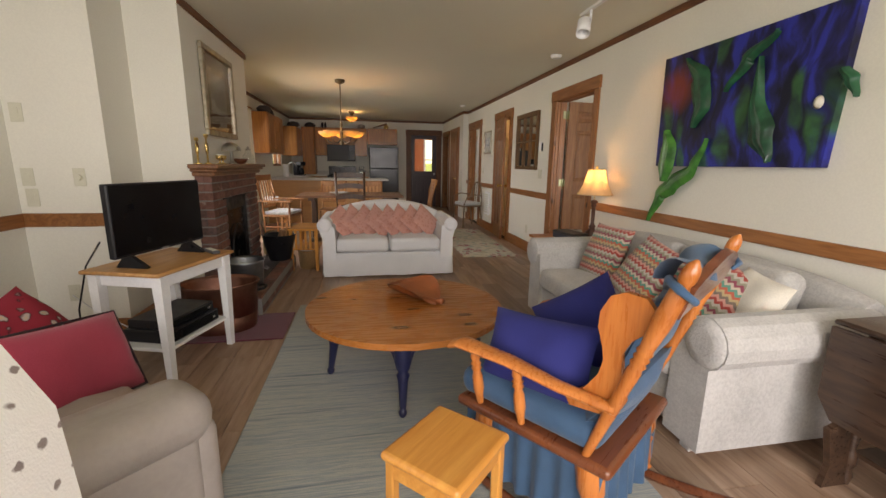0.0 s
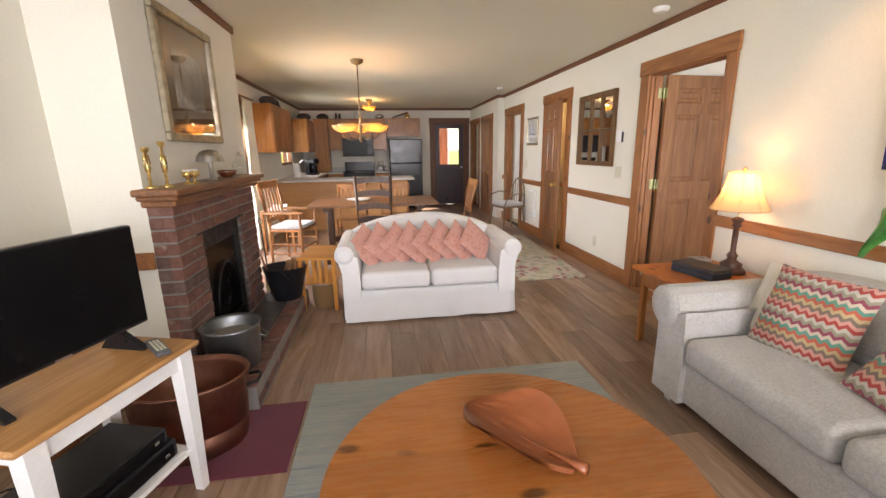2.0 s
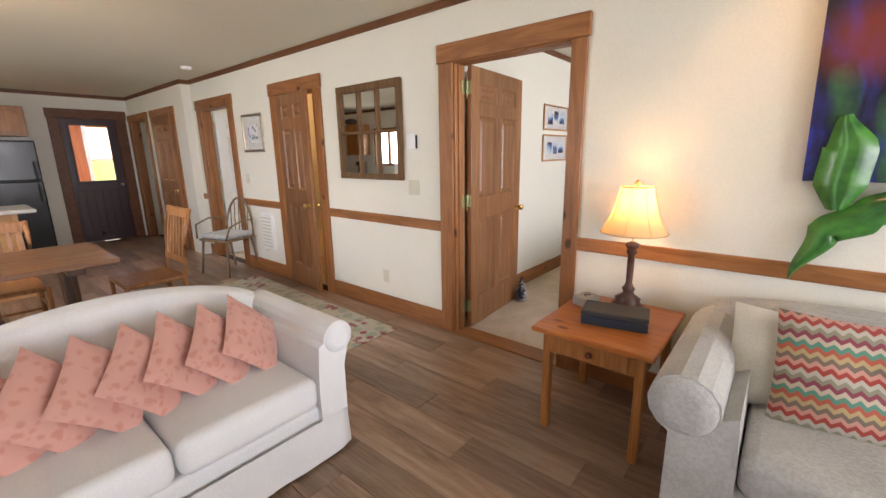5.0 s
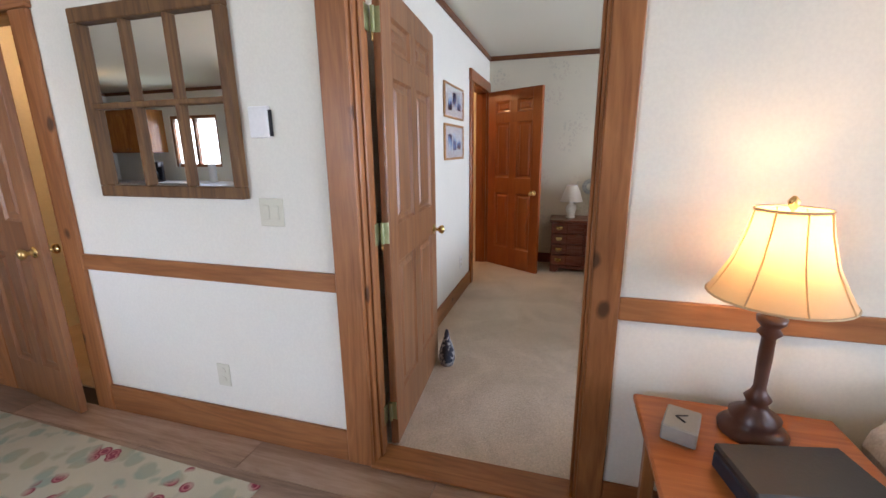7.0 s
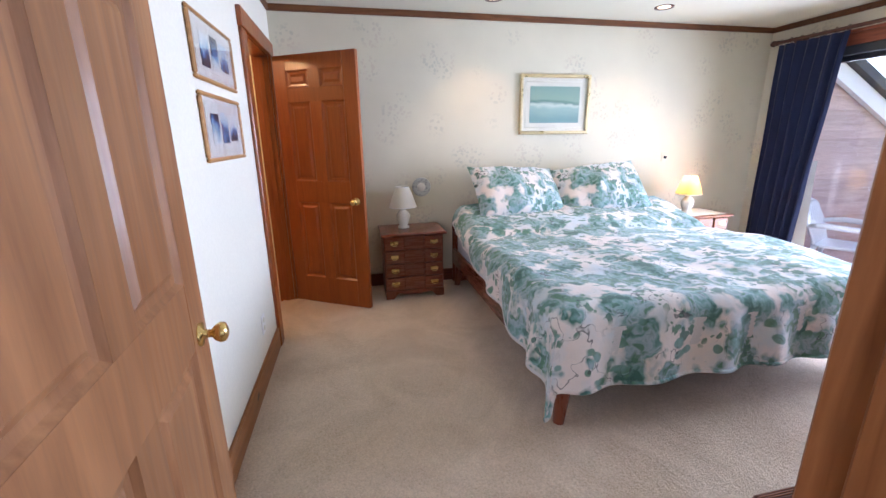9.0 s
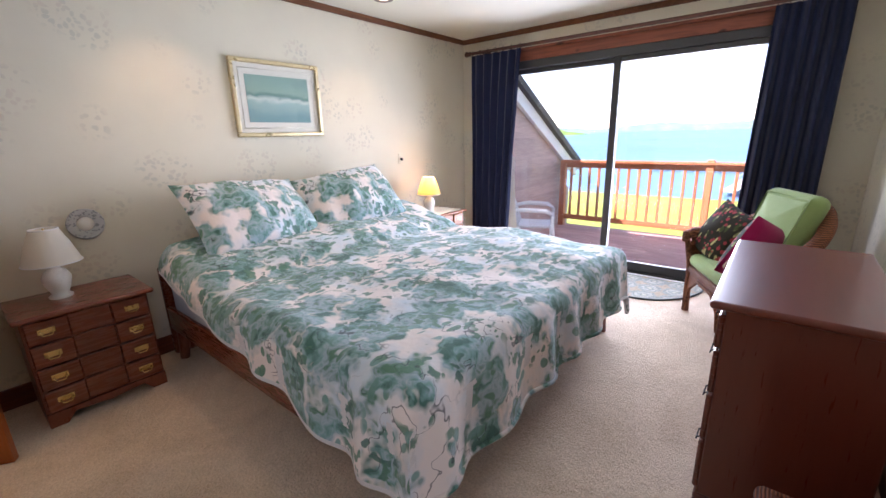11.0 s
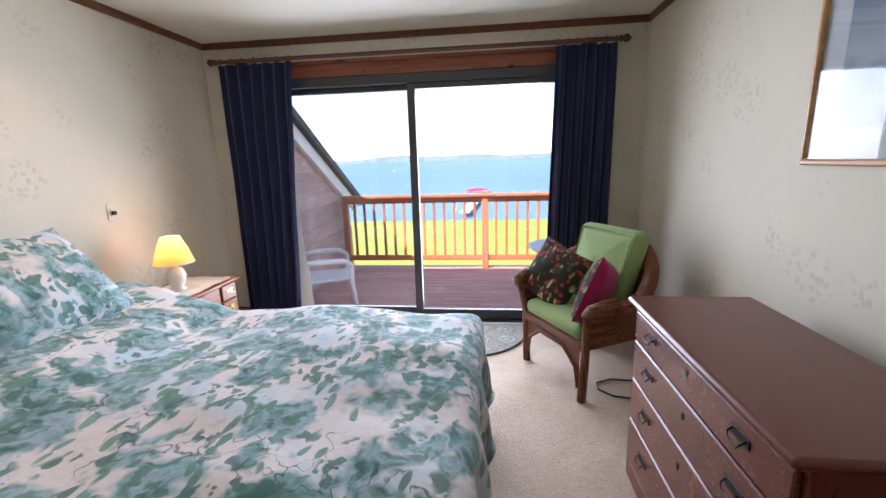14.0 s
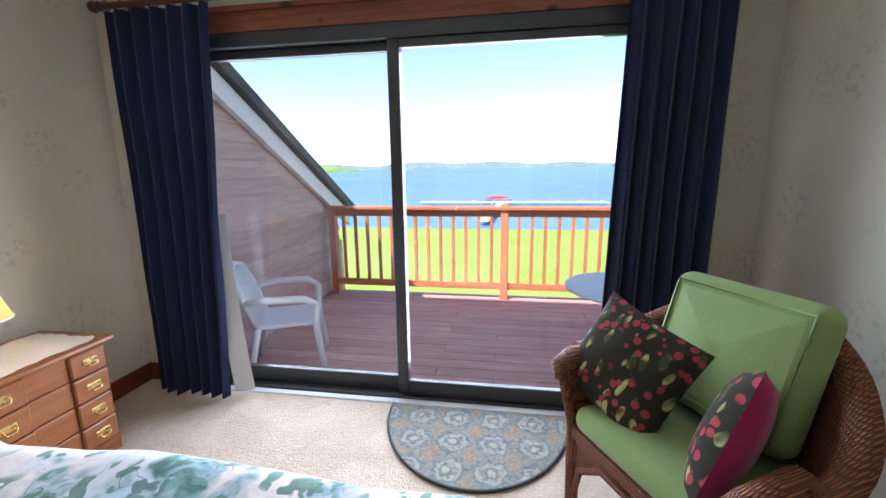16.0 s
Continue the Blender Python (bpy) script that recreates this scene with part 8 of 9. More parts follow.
# laundry behind the ajar door
CREAM = plain("cream_enamel", (0.62, 0.54, 0.40, 1), 0.35, 0.05)
for z0, nm, lab in ((0.0, "washer", "cream front-loading washer below the dryer"), (0.90, "dryer", "cream dryer stacked on the washer")):
    o = thing(nm, pose(2.98, 6.66, z0), lab, "laundry machine")
    part("case", MB().box(-0.30, 0.30, -0.30, 0.30, 0.0, 0.895, 0.012), CREAM, o)
    part("porthole", MB().lathe([(0.17, 0), (0.16, 0.03), (0.12, 0.04), (0.11, 0.02)], 24, pose(-0.30, 0.0, 0.45, 0, -90, 0)), SCREEN, o)
    part("dial", MB().lathe([(0.035, 0), (0.03, 0.02)], 16, pose(-0.30, 0.12, 0.78, 0, -90, 0)), IVORY, o)
    o.matrix_world = pose(2.98, 6.86, z0)
lamp("laundry_light", 'POINT', (3.0, 7.6, 2.3), 4.5, (1.0, 0.60, 0.26), 0.08)
# Added fill lamp inside the closed side room, which has no window.
lamp("side_room_sky", 'AREA', (4.45, 9.05, 1.5), 5, DAY, 0.8, (2.6, 9.05, 1.3), 1.0)
# ---- bedroom ----
CHERRY = wood("cherry_wood", srgb(118, 60, 39), srgb(106, 51, 33), 2, 0.3, 0.35, rings=2.5, bump=0.04)
CHERRYX = wood("cherry_wood_along", srgb(116, 58, 38), srgb(98, 46, 29), 0, 0.25, 0.4, rings=2.5, bump=0.04)
MAHOG = wood("mahogany_top", srgb(112, 56, 43), srgb(104, 51, 40), 1, 0.26, 0.4, rings=1.2, bump=0.005)
MAHOGZ = wood("mahogany_side", srgb(104, 50, 37), srgb(96, 45, 34), 2, 0.28, 0.35, rings=1.2, bump=0.01)


def leafprint(name, base, pal, scale, dark):
    """Cloth printed with loose brush-stroke leaves, blooms and thin stems."""
    t = NT(name, 0.85, 0, 0.2, 0, 0.25)
    v = t.coords(rand=False)
    w1 = t.warp(v, 9.0, 0.24)
    w2 = t.warp(v, 14.0, 0.14)
    big = t.voro(w1, scale)
    a = t.ramp(big, [(0.48, 1.0), (0.53, 0.5), (0.62, 0.0)])
    bl = t.ramp(t.noise(w1, scale * 1.7, 3.0), [(0.36, pal[0]), (0.46, pal[1]), (0.54, pal[2]), (0.64, pal[3])])
    mid = t.voro(w2, scale * 2.6)
    b_ = t.math('MULTIPLY', t.ramp(mid, [(0.36, 0.9), (0.42, 0.0)]), t.ramp(t.noise(v, scale * 0.8, 2.0), [(0.47, 0.0), (0.53, 1.0)]))
    c2 = t.ramp(t.noise(w2, scale * 3.0, 2.0), [(0.4, pal[3]), (0.6, pal[0])])
    stem = t.math('ABSOLUTE', t.math('SUBTRACT', t.noise(w1, scale * 1.1, 1.0), 0.5))
    stem = t.math('MULTIPLY', t.ramp(stem, [(0.003, 1.0), (0.010, 0.0)]), t.ramp(t.noise(v, scale * 0.9, 1.0), [(0.5, 0.0), (0.56, 0.8)]))
    wash = t.ramp(t.noise(v, scale * 0.6, 4.0), [(0.46, base), (0.68, dim(pal[2], 1.4))])
    c = t.mix(a, wash, bl)
    c = t.mix(b_, c, c2)
    for rot, sd in ((0.6, 0.0), (2.2, 3.7)):
        mp = t.n("ShaderNodeMapping")
        mp.inputs["Scale"].default_value = (scale * 3.6, scale * 1.35, scale * 2.0)
        mp.inputs["Rotation"].default_value = (0, 0, rot)
        mp.inputs["Location"].default_value = (sd, sd * 2, 0)
        t.link(t.warp(v, 5.0, 0.10), mp.inputs["Vector"])
        lm = t.math('MULTIPLY', t.ramp(t.voro(mp.outputs[0], 1.0, rand=0.8), [(0.27, 0.92), (0.31, 0.0)]), t.ramp(t.noise(v, scale * 0.7 + sd * 0.2, 1.0), [(0.50, 0.0), (0.54, 1.0)]))
        c = t.mix(lm, c, t.ramp(t.noise(v, scale * 1.5, 2.0), [(0.42, pal[3]), (0.58, pal[1])]))
    c = t.mix(stem, c, dark)
    t.color(c)
    t.bump(t.math('ADD', t.math('MULTIPLY', t.noise(v, 5.0, 4.0), 1.0), t.math('MULTIPLY', t.noise(v, 300.0, 1.0), 0.05)), 0.5, 0.03)
    return t.mat


DUVET = leafprint("green_leaf_print", (0.74, 0.66, 0.62, 1), ((0.055, 0.145, 0.12, 1), (0.17, 0.32, 0.30, 1), (0.33, 0.42, 0.48, 1), (0.09, 0.21, 0.14, 1)), 5.3, (0.03, 0.04, 0.05, 1))
SHEET = fabric("grey_blue_sheet", (0.30, 0.34, 0.42, 1), 0.9)
UNDERBED_BLACK = fabric("underbed_black", (0.010, 0.010, 0.014, 1), 0.95)
FX, HX, SY0, SY1, TOPZ = 3.93, 6.08, 1.86, 3.88, 0.60
bed = thing("bed", pose(0, 0, 0), "wooden bed with grey-blue fitted sheet", "bed")
part("side_rail", MB().box(FX, HX, SY1 - 0.03, SY1, 0.20, 0.36, 0.008), CHERRYX, bed)
part("side_rail", MB().box(FX, HX, SY0, SY0 + 0.03, 0.20, 0.36, 0.008), CHERRYX, bed)
part("foot_rail", MB().box(FX, FX + 0.03, SY0 + 0.03, SY1 - 0.03, 0.20, 0.34, 0.008), CHERRYX, bed)
part("headboard", MB().box(HX, HX + 0.04, SY0, SY1, 0.012, 0.62, 0.01), CHERRYX, bed)
for y in (SY0 + 0.05, SY1 - 0.05):
    for x in (FX + 0.03, HX - 0.06):
        part("leg", MB().turned((x - 0.03, y + (0.03 if y > 3 else -0.03), 0.012), (x - 0.01, y, 0.22), [(0, 0.028), (0.5, 0.034), (1, 0.042)], 12), CHERRY, bed)
# Black box between the rails, below the mattress.
part("underbed_cover", MB().box(FX + 0.08, HX - 0.05, SY0 + 0.08, SY1 - 0.08, 0.12, 0.24, 0.01), UNDERBED_BLACK, bed)
part("mattress", MB().slab(HX - FX - 0.04, SY1 - SY0 - 0.06, 0.26, 0.06, m=Matrix.Translation(((FX + HX) / 2, (SY0 + SY1) / 2, 0.30))), SHEET, bed)


def bend(o, r):
    if o <= 0:
        return o, 0.0
    if o < r * math.pi / 2:
        return r * math.sin(o / r), r * (1 - math.cos(o / r))
    e_ = o - r * math.pi / 2
    return r + 0.10 * e_, r + e_


def duvet_fn(u, q):
    ax = 2.36 * u              # along the bed from the head
    hang = 1.10 + 0.40 * u ** 1.3
    b_ = -hang + 2 * hang * q  # across
    px, dx_ = bend(ax - 1.93, 0.10)
    sgn = 1 if b_ >= 0 else -1
    py, dy_ = bend(abs(b_) - 0.97, 0.11)
    x = 5.86 - (1.93 + px)
    y = (SY0 + SY1) / 2 + sgn * (0.97 + py)
    drop = math.hypot(dx_, dy_) if (dx_ and dy_) else max(dx_, dy_)
    drop = min(drop, 0.50)
    z = TOPZ + 0.055 - drop
    top = 1.0 if drop == 0 else max(0.0, 1 - drop / 0.15)
    z += top * (0.035 * noise.noise((x * 1.6, y * 1.6, 2)) + 0.016 * noise.noise((x * 4.5, y * 4.5, 5)))
    z += top * 0.15 * max(0.0, 1 - ax / 0.60) ** 0.6
    if drop > 0.05:
        f = 0.022 * math.sin((x if dy_ > dx_ else y) * 19 + 3 * noise.noise((x * 2, y * 2, 0))) * min(1, (drop - 0.05) * 5)
        if dx_ >= dy_:
            x -= f
        if dy_ >= dx_:
            y += sgn * f
    return x, y, max(z, 0.06)


dv = MB()
dv.grid(duvet_fn, 90, 96)
dq = MB()
dq.grid(lambda u, q: tuple(Vector(duvet_fn(u, q)) - Vector((0, 0, 0.02))), 90, 96)
dq.f = [f[::-1] for f in dq.f]
duv = thing("duvet", ONE, "white duvet with green-blue leaf print", "duvet")
part("cover", dv, DUVET, duv)
part("underside", dq, fabric("pale_duvet_lining", (0.62, 0.60, 0.60, 1)), duv, "plain pale lining")
hem = [duvet_fn(1.0, i / 96) for i in range(97)]
part("hem", MB().tube([(x, y, z - 0.01) for x, y, z in hem], 0.011, 6), DUVET, duv)
for k, y in enumerate((3.34, 2.52)):
    solid("bed_pillow", MB().puff(0.86, 0.58, 0.26, 0.42, 1.0, 16, wob=0.04, seed=k + 1), DUVET, pose(5.80, y, 0.905, 47, (3, -5)[k], (-84, -93)[k]), "leaf-print pillow leaning on the wall", "pillow", "pillows on the bed")


def bail_pull(parent, x, y, z, mat=BRASS, w=0.03):
    p = part("drawer_pull", MB().box(x - w * 1.1, x + w * 1.1, y - 0.003, y, z - 0.013, z + 0.015, 0.002).tube([(x - w * 0.8, y - 0.004, z + 0.004), (x - w * 0.8, y - 0.016, z - 0.004), (x - w * 0.55, y - 0.018, z - 0.018), (x + w * 0.55, y - 0.018, z - 0.018), (x + w * 0.8, y - 0.016, z - 0.004), (x + w * 0.8, y - 0.004, z + 0.004)], 0.003, 6), mat, parent, "brass bail pull")
    return p


def nightstand(m, label, wz, wx, h=0.60):
    """A block-front chest that faces -y, centred on its base."""
    n = thing("nightstand", m, label, "nightstand", "nightstands")
    w, d = 0.52, 0.38
    part("case", MB().box(-w / 2, w / 2, -d / 2 + 0.03, d / 2, 0.07, h - 0.025, 0.004), wz, n)
    part("tabletop", MB().slab(w + 0.05, d + 0.05, 0.025, 0.012, 3, Matrix.Translation((0, -0.005, h - 0.025)), k=4), wx, n)
    foot = [(-w / 2, 0), (-w / 2 + 0.07, 0), (-w / 2 + 0.11, 0.05), (0, 0.035), (w / 2 - 0.11, 0.05), (w / 2 - 0.07, 0), (w / 2, 0), (w / 2, 0.075), (-w / 2, 0.075)]
    part("bracket_foot", MB().prism(foot, -d / 2 + 0.012, -d / 2 + 0.035, "y"), wz, n)
    for x in (-w / 2, w / 2 - 0.02):
        part("side_foot", MB().box(x, x + 0.02, -d / 2 + 0.036, d / 2, 0, 0.07), wz, n)
    hh = (h - 0.025 - 0.085) / 4
    for i in range(4):
        z0 = 0.083 + i * hh
        dr = part("drawer", MB().box(-w / 2 + 0.01, -w / 6, -d / 2, -d / 2 + 0.03, z0, z0 + hh - 0.008, 0.006).box(w / 6, w / 2 - 0.01, -d / 2, -d / 2 + 0.03, z0, z0 + hh - 0.008, 0.006).box(-w / 6, w / 6, -d / 2 + 0.014, -d / 2 + 0.03, z0, z0 + hh - 0.008, 0.004), wx, n)
        for s in (-1, 1):
            bail_pull(dr, s * w / 3, -d / 2, z0 + hh / 2)
    return n


nightstand(pose(5.94, 4.30, 0.012, 0, 0, -90), "dark cherry block-front nightstand with brass pulls", CHERRY, CHERRYX)
MAPLEN = wood("golden_maple", srgb(168, 104, 56), srgb(134, 76, 38), 0, 0.3, 0.3, rings=2.5, bump=0.04)
nightstand(pose(5.91, 1.35, 0.012, 0, 0, -90), "golden maple nightstand with brass pulls", MAPLEN, MAPLEN)
dl = MB()
def doily(u, q):
    a, r = 2 * math.pi * u, q
    k = 1 + 0.03 * math.sin(18 * a)
    x, y = 0.26 * r * k * max(-0.9, min(0.9, 1.25 * math.cos(a))), 0.19 * r * k * max(-0.92, min(0.92, 1.25 * math.sin(a)))
    return x, y, 0.003 + 0.002 * math.sin(7 * a) * r
dl.grid(doily, 64, 6)
solid("doily", dl, FRILL, pose(5.90, 1.35, 0.612, 0, 0, -90), "white lace cloth on the nightstand", "doily")
CERAM = plain("white_ceramic", (0.74, 0.72, 0.66, 1), 0.25, 0.03, 6, 0.02)
URN = [(0.05, 0), (0.052, 0.01), (0.035, 0.022), (0.055, 0.07), (0.062, 0.11), (0.045, 0.145), (0.022, 0.16), (0.026, 0.17), (0.012, 0.175)]
CONE = [(0.122, 0.19), (0.09, 0.29), (0.058, 0.365)]
WSHADE = shade_mat("white_lampshade", (0.76, 0.74, 0.68, 1), (0.9, 0.85, 0.7, 1), 0.5)
# Same white shade when lit: the lamplight's yellow is put into its colours.
LITSHADE = shade_mat("lamplit_white_shade", (0.76, 0.58, 0.26, 1), (1.0, 0.66, 0.22, 1), 0.6)
table_lamp("bedside_lamp", pose(5.98, 4.36, 0.612), "unlit white ceramic bedside lamp", URN, CERAM, CONE, 0, 0, False, WSHADE)
table_lamp("lit_bedside_lamp", pose(5.90, 1.45, 0.617), "lit bedside lamp, lamplight yellow put into its white shade", URN, CERAM, CONE, 1.3, 0, False, LITSHADE, (1.0, 0.60, 0.24))
wp = thing("wall_plate", pose(BX, 4.16, 0.95, 0, 0, EAST), "small painted plate hung on the wallpaper", "plate")
part("rim", MB().lathe([(0.045, 0.006), (0.08, 0.012), (0.088, 0.018), (0.082, 0.020), (0.04, 0.012)], 28, pose(0, 0, 0, 90), cap=False), damask("plate_rim", (0.25, 0.26, 0.27, 1), (0.55, 0.56, 0.55, 1), 60.0), wp)
part("centre", MB().lathe([(0.05, 0.0), (0.05, 0.010), (0.0, 0.010)], 24, pose(0, 0, 0, 90)), CERAM, wp)
GOLD = metal("pale_gold_frame", (0.78, 0.66, 0.40, 1), 0.28)
framed("bed_picture", pose(BX, 2.85, 1.68, 0, 0, EAST), 0.72, 0.54, pictured("misty_sea_print", art_sea).mat, GOLD, "misty green seascape in pale gold frame", 0.03, 0.03, 0.075, plain("cream_mount", (0.72, 0.70, 0.62, 1), 0.8), True, IVORY)
OAKFRAME = wood("thin_oak_frame", srgb(196, 150, 96), srgb(160, 112, 66), 0, 0.4, 0.1)
INKS = [pictured("ink_landscape_%d" % i, lambda t, v, i=i: t.ramp(t.math('ADD', t.math('MULTIPLY', t.xyz(v)[2], (5.0, -4.0, 3.0)[i]), t.math('ADD', t.math('MULTIPLY', t.noise(t.warp(v, 20.0, 0.03), 16.0, 3.0), 0.8), 0.1)), [(0.30, srgb(26, 38, 62)), (0.45, srgb(70, 120, 176)), (0.55, srgb(150, 188, 220)), (0.72, srgb(222, 230, 234))])).mat for i in range(3)]
BOARD = plain("white_board", (0.74, 0.74, 0.72, 1), 0.8)
for z, hgt in ((1.765, 0.265), (1.447, 0.285)):
    ip = framed("ink_picture", pose(4.515, BY1, z, 0, 0, 0), 0.61, hgt, BOARD, OAKFRAME, "three blue ink sketches in thin oak frame", 0.018, 0.018, 0.03, BOARD)
    for i, (x0, x1, z0, z1) in enumerate(((-0.20, -0.09, -0.07, 0.06), (-0.055, 0.045, -0.065, 0.07), (0.08, 0.20, -0.055, 0.065))):
        part("sketch", MB().box(x0, x1, -0.0125, -0.0106, z0, z1), INKS[(i + (z < 1.6)) % 3], ip, "blue ink sketch")
framed("wall_print", pose(XB + 0.006, 2.615, 1.73, 0, 0, 90), 0.84, 0.72, pictured("coast_print", art_shore).mat, OAKFRAME, "large glazed coastal print in oak frame", 0.022, 0.025, 0.10, plain("grey_mount", (0.42, 0.44, 0.46, 1), 0.8))
pj = plate(pose(BX, 1.57, 1.17, 0, 0, EAST), "small ivory phone jack on wallpaper", "jack", 0.065, 0.105)
part("plug", MB().box(-0.012, 0.012, -0.03, -0.01, -0.02, 0.005, 0.003), BLACK, pj)
plate(pose(4.75, BY1, 0.34, 0, 0, 0), "white outlet on the bedroom wall", "outlet", mat=WHITE_PAINT)
plate(pose(XB + 0.006, 3.95, 0.30, 0, 0, 90), "white outlet behind the dresser", "outlet", mat=WHITE_PAINT)

# dresser
ds = thing("dresser", pose(2.965, 2.69, 0.012, 0, 0, 90), "mahogany dresser with four drawers and bail pulls", "dresser")
W2, D2, HD = 0.94, 0.43, 0.84
part("case", MB().box(-W2 / 2, W2 / 2, -D2 / 2 + 0.01, D2 / 2, 0.09, HD - 0.028, 0.004), MAHOGZ, ds)
part("tabletop", MB().slab(W2 + 0.04, D2 + 0.05, 0.028, 0.013, 4, Matrix.Translation((0, -0.012, HD - 0.028)), k=5), wood("mahogany_slab", srgb(104, 51, 40), srgb(90, 42, 34), 0, 0.34, 0.2, rings=2.0, bump=0.02), ds)
part("plinth", MB().box(-W2 / 2 - 0.005, W2 / 2 + 0.005, -D2 / 2, D2 / 2, 0.0, 0.09, 0.005), MAHOGZ, ds)
zz = 0.10
for hh in (0.205, 0.19, 0.17, 0.13):
    dr = part("drawer", MB().box(-W2 / 2 + 0.015, W2 / 2 - 0.015, -D2 / 2 - 0.008, -D2 / 2 + 0.01, zz, zz + hh - 0.008, 0.005), MAHOG, ds)
    for s in (-1, 1):
        bail_pull(dr, s * 0.28, -D2 / 2 - 0.008, zz + hh / 2 + 0.01, DARK_METAL, 0.035)
    part("keyhole", MB().box(-0.006, 0.006, -D2 / 2 - 0.010, -D2 / 2 - 0.008, zz + hh / 2 + 0.012, zz + hh / 2 + 0.034), DARK_METAL, dr)
    zz += hh
# hamper by the door
hp = thing("wicker_hamper", pose(2.84, 3.62, 0.012), "reddish woven wicker hamper with lid", "hamper")
REDWICK = bpy.data.materials["woven_wicker"].copy()
REDWICK.name = "red_wicker"
REDWICK.node_tree.nodes["Color Ramp"].color_ramp.elements[0].color = srgb(88, 44, 26)
REDWICK.node_tree.nodes["Color Ramp"].color_ramp.elements[1].color = srgb(164, 98, 60)
part("body", MB().slab(0.36, 0.34, 0.40, 0.05, 3), REDWICK, hp)
part("lid", MB().slab(0.38, 0.36, 0.05, 0.022, 3, Matrix.Translation((0, 0, 0.402)), crown=0.015), REDWICK, hp)

# wicker armchair
WICKB = bpy.data.materials["woven_wicker"].copy()
WICKB.name = "brown_wicker"
WICKB.node_tree.nodes["Color Ramp"].color_ramp.elements[0].color = srgb(104, 56, 30)
WICKB.node_tree.nodes["Color Ramp"].color_ramp.elements[1].color = srgb(176, 108, 62)
LIME = fabric("lime_canvas", (0.26, 0.36, 0.125, 1), 0.85, 420, 0.08, 0.2, 0.4, 0.5)
wc = thing("wicker_armchair", pose(3.13, 1.26, 0.012, 0, 0, 118), "brown wicker armchair with lime cushions", "armchair")
wall_ = MB()
def shell(u, q):
    a = math.pi * (-0.02 + 1.04 * u)
    back = math.sin(a)
    top = 0.60 + 0.28 * max(0.0, back) ** 1.6
    z = 0.36 + (top - 0.36) * q
    flare = 1 + 0.26 * q * q
    return -0.345 * math.cos(a) * flare, (-0.16 + 0.42 * max(0, back) ** 0.8) * (1 + 0.12 * q) - 0.02, z
wall_.grid(shell, 40, 10)
w2 = MB()
w2.grid(lambda u, q: tuple(Vector(shell(u, q)) * 1.0 + Vector((0.03 * math.cos(math.pi * u), -0.035 * math.sin(math.pi * u), 0))), 40, 10)
wall_.add(w2.v, [f[::-1] for f in w2.f], True)
part("woven_shell", wall_, WICKB, wc)
rim = [Vector(shell(i / 40, 1.0)) for i in range(41)]
part("rolled_rim", MB().tube([tuple(p) for p in rim], 0.042, 10), WICKB, wc)
for s in (-1, 1):
    part("armrest", MB().tube([(s * 0.385, -0.16, 0.60), (s * 0.39, -0.26, 0.605), (s * 0.37, -0.33, 0.59), (s * 0.34, -0.34, 0.55)], [0.05, 0.045, 0.036, 0.028], 10), WICKB, wc)
    part("front_post", MB().tube([(s * 0.34, -0.33, 0.56), (s * 0.31, -0.30, 0.36), (s * 0.29, -0.30, 0.0)], [0.022, 0.024, 0.026], 8), WICKB, wc)
    part("rear_leg", MB().rod((s * 0.24, 0.22, 0.36), (s * 0.27, 0.27, 0.0), 0.024), WICKB, wc)
    part("side_panel", MB().grid(lambda u, q, s=s: (s * (0.35 - 0.03 * (1 - q)), -0.30 + 0.20 * u, 0.36 + 0.23 * q), 6, 6), WICKB, wc)
part("seat_frame", MB().slab(0.60, 0.60, 0.06, 0.02, 3, Matrix.Translation((0, -0.02, 0.31))), WICKB, wc)
arch = MB()
arch.tube([(-0.27, -0.31, 0.08), (-0.24, -0.31, 0.20), (-0.12, -0.31, 0.29), (0.12, -0.31, 0.29), (0.24, -0.31, 0.20), (0.27, -0.31, 0.08)], 0.014, 8)
part("arched_apron", arch, WICKB, wc)
part("apron_weave", MB().grid(lambda u, q: (-0.27 + 0.54 * u, -0.308, 0.32 - (0.03 + 0.20 * (2 * u - 1) ** 4) * q), 20, 4), WICKB, wc)
sc_ = thing("seat_cushion", pose(3.13, 1.26, 0.382, 0, 0, 118), "lime green canvas seat cushion on wicker chair", "cushion")
part("cover", MB().slab(0.56, 0.58, 0.10, 0.045, 4, Matrix.Translation((0, -0.04, 0.0)), crown=0.02), LIME, sc_)
sc2 = thing("back_cushion", pose(3.13, 1.26, 0.382, 0, 0, 118), "lime green canvas back cushion on wicker chair", "cushion")
part("cover", MB().slab(0.53, 0.48, 0.12, 0.058, 6, m=pose(0, 0.15, 0.35, 72), crown=0.035), LIME, sc2)
part("piping", MB().tube([tuple((pose(0, 0.15, 0.35, 72) @ Vector((a * 0.225, b_ * 0.20, 0.121)))) for a, b_ in ((-1, -1), (1, -1), (1, 1), (-1, 1))], 0.005, 5, closed=True), LIME, sc2)


